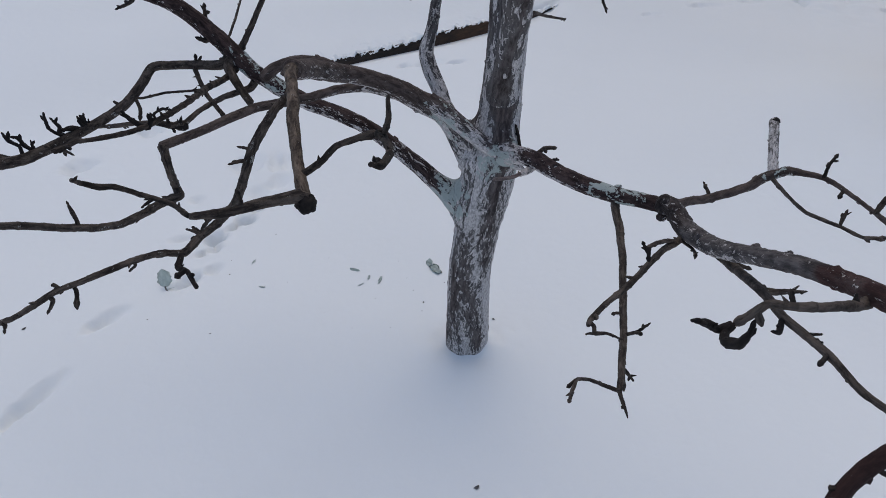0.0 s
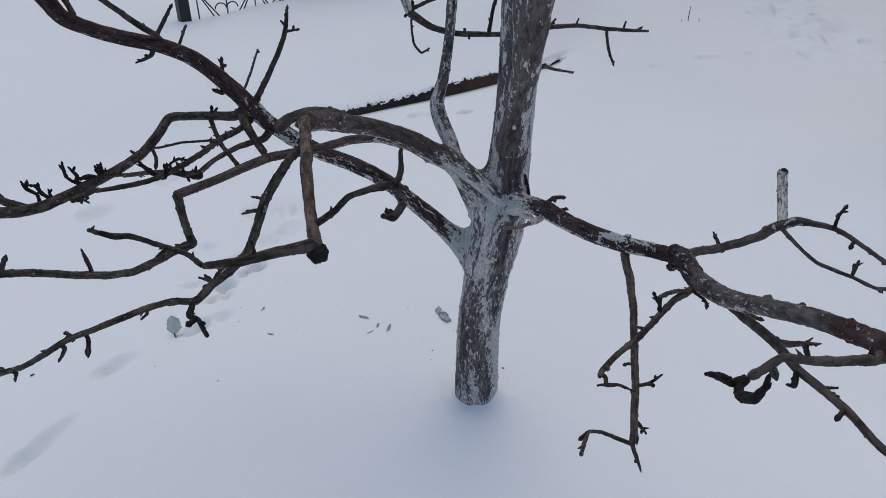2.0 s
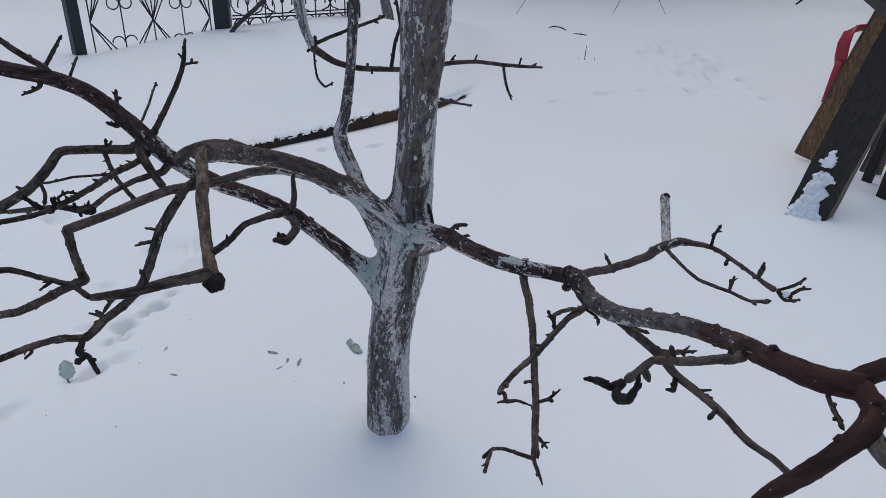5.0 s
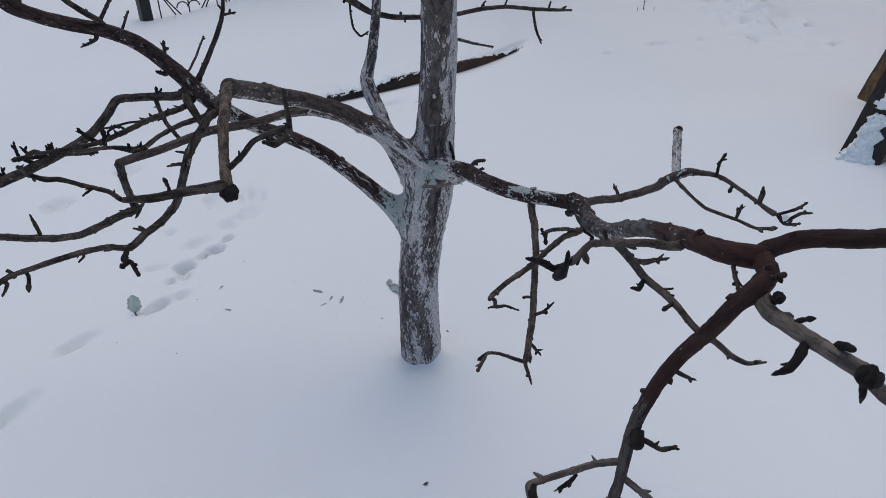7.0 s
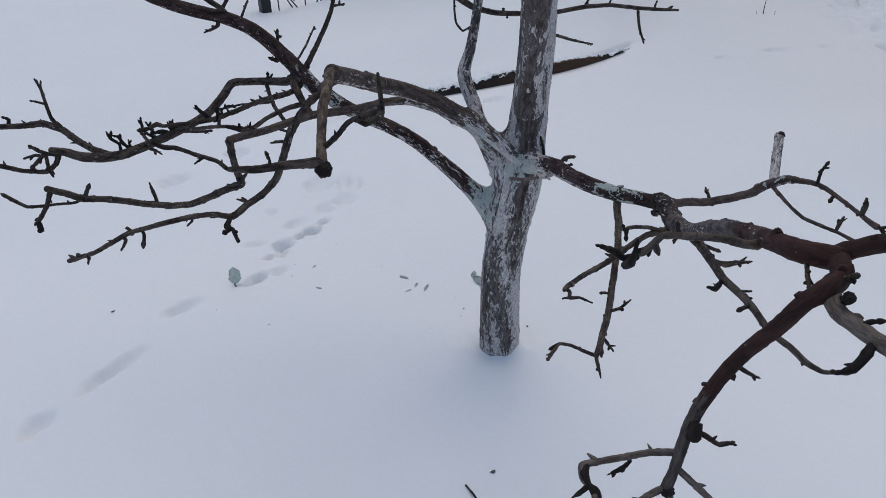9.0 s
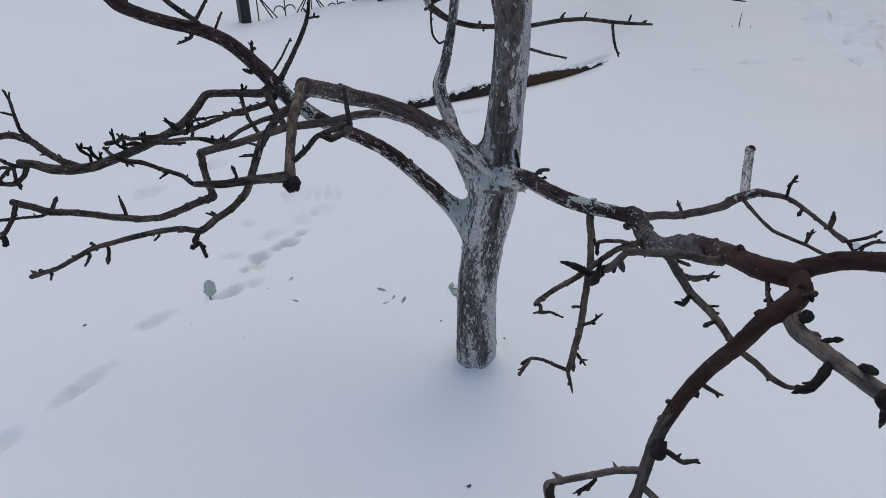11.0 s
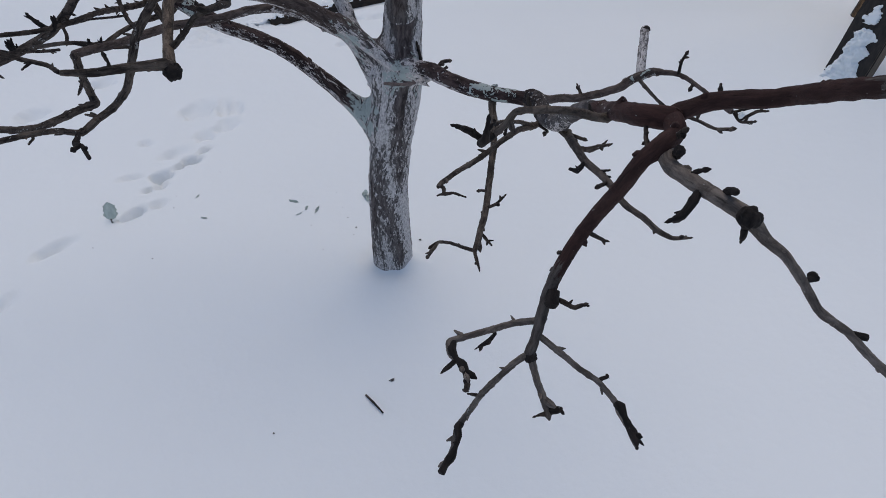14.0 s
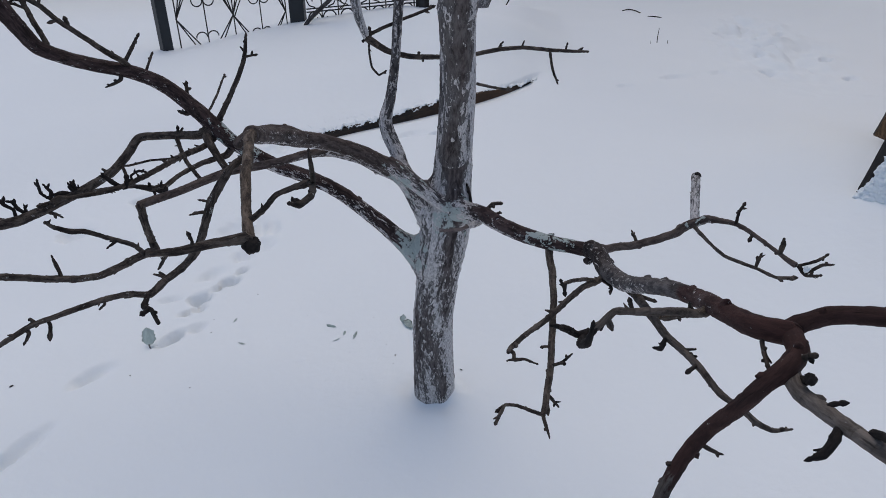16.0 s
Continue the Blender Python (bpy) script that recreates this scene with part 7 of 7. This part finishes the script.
# ---- litter on the snow ----
def standing_leaf(x, y, z, wide, high, turn):
    """An ovate leaf standing on its stalk, folded a little along the midrib."""
    root = tagged(new("fallen_leaf"), "pale grey-green dry leaf standing upright in snow", "leaf")
    m = Matrix.Translation((x, y, z)) @ Matrix.Rotation(turn, 4, "Z") @ Matrix.Rotation(-0.28, 4, "X")
    bm = bmesh.new()
    rows = []
    for i in range(13):
        v = i / 12
        half = wide / 2 * (math.sin(math.pi * v**0.8) ** 0.7 * (1 + 0.20 * math.sin(i * 2.3) * (1 if i % 2 else 0.3)) + 0.03)
        rows.append([bm.verts.new(m @ Vector((half * u, 0.22 * half * u * u + 0.006 * math.sin(3 * v) + 0.002 * math.sin(5 * u + i), v * high))) for u in (-1, -0.6, -0.2, 0, 0.2, 0.6, 1)])
    for a, b in zip(rows, rows[1:]):
        for j in range(6):
            bm.faces.new((a[j], a[j + 1], b[j + 1], b[j]))
    bmesh.ops.solidify(bm, geom=bm.faces[:], thickness=0.0008)
    part("blade", bm, LEAF, root)
    bm = bmesh.new()
    rod(bm, [m @ Vector(p) for p in ((0, 0, 0.004), (0.003, -0.004, -0.006), (0.009, -0.009, -0.013), (0.012, -0.012, -0.03))], 0.0028, 6)
    part("stalk", bm, DRY, root, "short dark stalk")


standing_leaf(-1.006, 0.205, snow_height(-1.04, 0.20) + 0.008, 0.046, 0.066, 0.25)


def flake(x, y, size, seed, stand=0.0, material=None, long=1.6, turn=None):
    """A curled flake of bark or limewash lying on the snow."""
    rng = random.Random(seed)
    bm = bmesh.new()
    n, rows = 7, []
    turn = Matrix.Rotation(rng.uniform(0, 6.28) if turn is None else turn, 4, "Z")
    m = Matrix.Translation((x, y, snow_height(x, y) + 0.0015 + stand * size * 0.42)) @ turn @ Matrix.Rotation(stand * 1.3 + rng.uniform(-0.15, 0.15), 4, "X")
    for i in range(n + 1):
        row = []
        for j in range(n + 1):
            u, v = i / n - 0.5, j / n - 0.5
            k = 1 + 0.4 * noise.noise(Vector((u * 3 + seed, v * 3, 0)))
            edge = 1 - 0.5 * (abs(u) * 2) ** 3
            row.append(bm.verts.new(m @ Vector((u * size * long * k, v * size * edge * k, size * (0.12 * u * u * 2 + 0.12 * noise.noise(Vector((u * 4, v * 4, seed))))))))
        rows.append(row)
    for a, b in zip(rows, rows[1:]):
        for j in range(n):
            bm.faces.new((a[j], b[j], b[j + 1], a[j + 1]))
    bmesh.ops.solidify(bm, geom=bm.faces[:], thickness=0.0015)
    ob = finish("bark_flake", bm, material or FLAKE)
    tagged(ob, "grey-green limewashed bark flake lying on snow" if material is None else "dark dry bark crumb lying on snow", "bark flake", "flakes round the tree")


for k, (x, y, size, stand) in enumerate(((-0.395, 0.355, 0.020, 0.5), (-0.34, 0.315, 0.016, 0.1), (-0.30, 0.305, 0.022, 0.0), (-0.36, 0.275, 0.013, 0.2), (-0.14, 0.41, 0.034, 0.4), (-0.115, 0.375, 0.042, 0.2), (-0.76, 0.38, 0.014, 0.0), (-0.69, 0.24, 0.014, 0.1), (-0.99, 0.205, 0.014, 0.3))):
    flake(x, y, size * (0.85 if size > 0.025 else 0.50), k + 2, stand, None, 1.5 if size > 0.025 else 3.4, 0.3 if stand > 0.8 else None)
for k, (x, y, size) in enumerate(((-0.73, 0.56, 0.008), (-0.84, 0.38, 0.006), (-1.36, -0.02, 0.018), (-0.78, 0.0, 0.008), (-1.0, 0.05, 0.008), (-0.14, 0.18, 0.012), (0.085, 0.10, 0.014), (-0.61, 0.27, 0.005), (-0.35, 0.05, 0.005), (-0.14, 0.13, 0.006), (-0.18, 0.25, 0.006), (-0.21, 0.32, 0.005), (-0.23, 0.05, 0.005), (0.05, -0.49, 0.020), (-0.22, -0.67, 0.008), (-0.82, 0.30, 0.007), (-0.50, 0.42, 0.005), (-0.25, 0.42, 0.006), (-0.30, 0.20, 0.005), (-0.08, 0.30, 0.006), (-0.45, 0.12, 0.005), (-1.26, 2.43, 0.02))):
    flake(x, y, size * 0.42, 40 + k, 0.05, DRY)


def litter_stick(points, r, label, name_of="stick"):
    bm = bmesh.new()
    pts = [(x, y, snow_height(x, y) + z, q) for (x, y, z), q in zip(points, r)]
    sweep(bm, spline(pts, 0.01), 6, 0.12, 90, "round", True)
    tagged(finish(name_of, bm, BARK_TWIG), label, "stick", "sticks on the snow")


litter_stick([(-0.012, -0.545, 0.004), (0.012, -0.572, 0.007), (0.038, -0.60, 0.004)], (0.0024, 0.0026, 0.002), "short dark twig lying on the snow")
litter_stick([(1.93, 7.74, 0.004), (2.01, 7.79, 0.014), (2.07, 7.70, 0.013), (2.12, 7.51, 0.002)], (0.006, 0.008, 0.008, 0.007), "bent dark stick half sunk in snow")
litter_stick([(2.15, 7.22, 0.0), (2.22, 7.17, 0.006), (2.29, 7.11, 0.003)], (0.006, 0.009, 0.007), "short dark stick half sunk in snow")
litter_stick([(1.91, 5.59, -0.02), (1.908, 5.59, 0.07), (1.912, 5.59, 0.15)], (0.004, 0.004, 0.002), "dry upright stalk poking from the snow", "dry_stalk")
litter_stick([(1.84, 5.56, -0.02), (1.838, 5.56, 0.03)], (0.003, 0.002), "dry upright stalk poking from the snow", "dry_stalk")
litter_stick([(2.01, 5.57, -0.02), (2.01, 5.57, 0.035)], (0.003, 0.002), "dry upright stalk poking from the snow", "dry_stalk")
litter_stick([(6.30, 16.4, 0.01), (6.42, 16.4, 0.02), (6.55, 16.38, 0.01)], (0.012, 0.014, 0.012), "short dark stick half sunk in snow")


# unseen wall, added to block sky and sun; its blue tints the bounce
def east_shade_wall():
    bm = bmesh.new()
    m = along((5.6, 2.2, 0), (15.5, 15.5, 0))
    box(bm, (16.6, 0.3, 8.6), m @ Matrix.Translation((8.3, 0, 4.1)), 0.02)
    tagged(finish("unseen_wall_east", bm, painted("east_shade_wall_paint", (0.11, 0.13, 0.19), 0.85)), "unseen plain blue-grey wall added to shade the snow on the right", "wall", kind="structure")


east_shade_wall()


# tall unseen wall behind the fence, added so the far snow loses sun
def north_shade_wall():
    bm = bmesh.new()
    m = along(Q1, Q2)
    box(bm, (13.0, 0.3, 13.2), m @ Matrix.Translation((17.5, 1.0, 6.4)), 0.02)
    tagged(finish("unseen_wall_north", bm, painted("north_shade_wall_paint", (0.11, 0.13, 0.19), 0.85)), "unseen plain blue-grey wall added behind the board fence to shade the snow", "wall", kind="structure")


north_shade_wall()
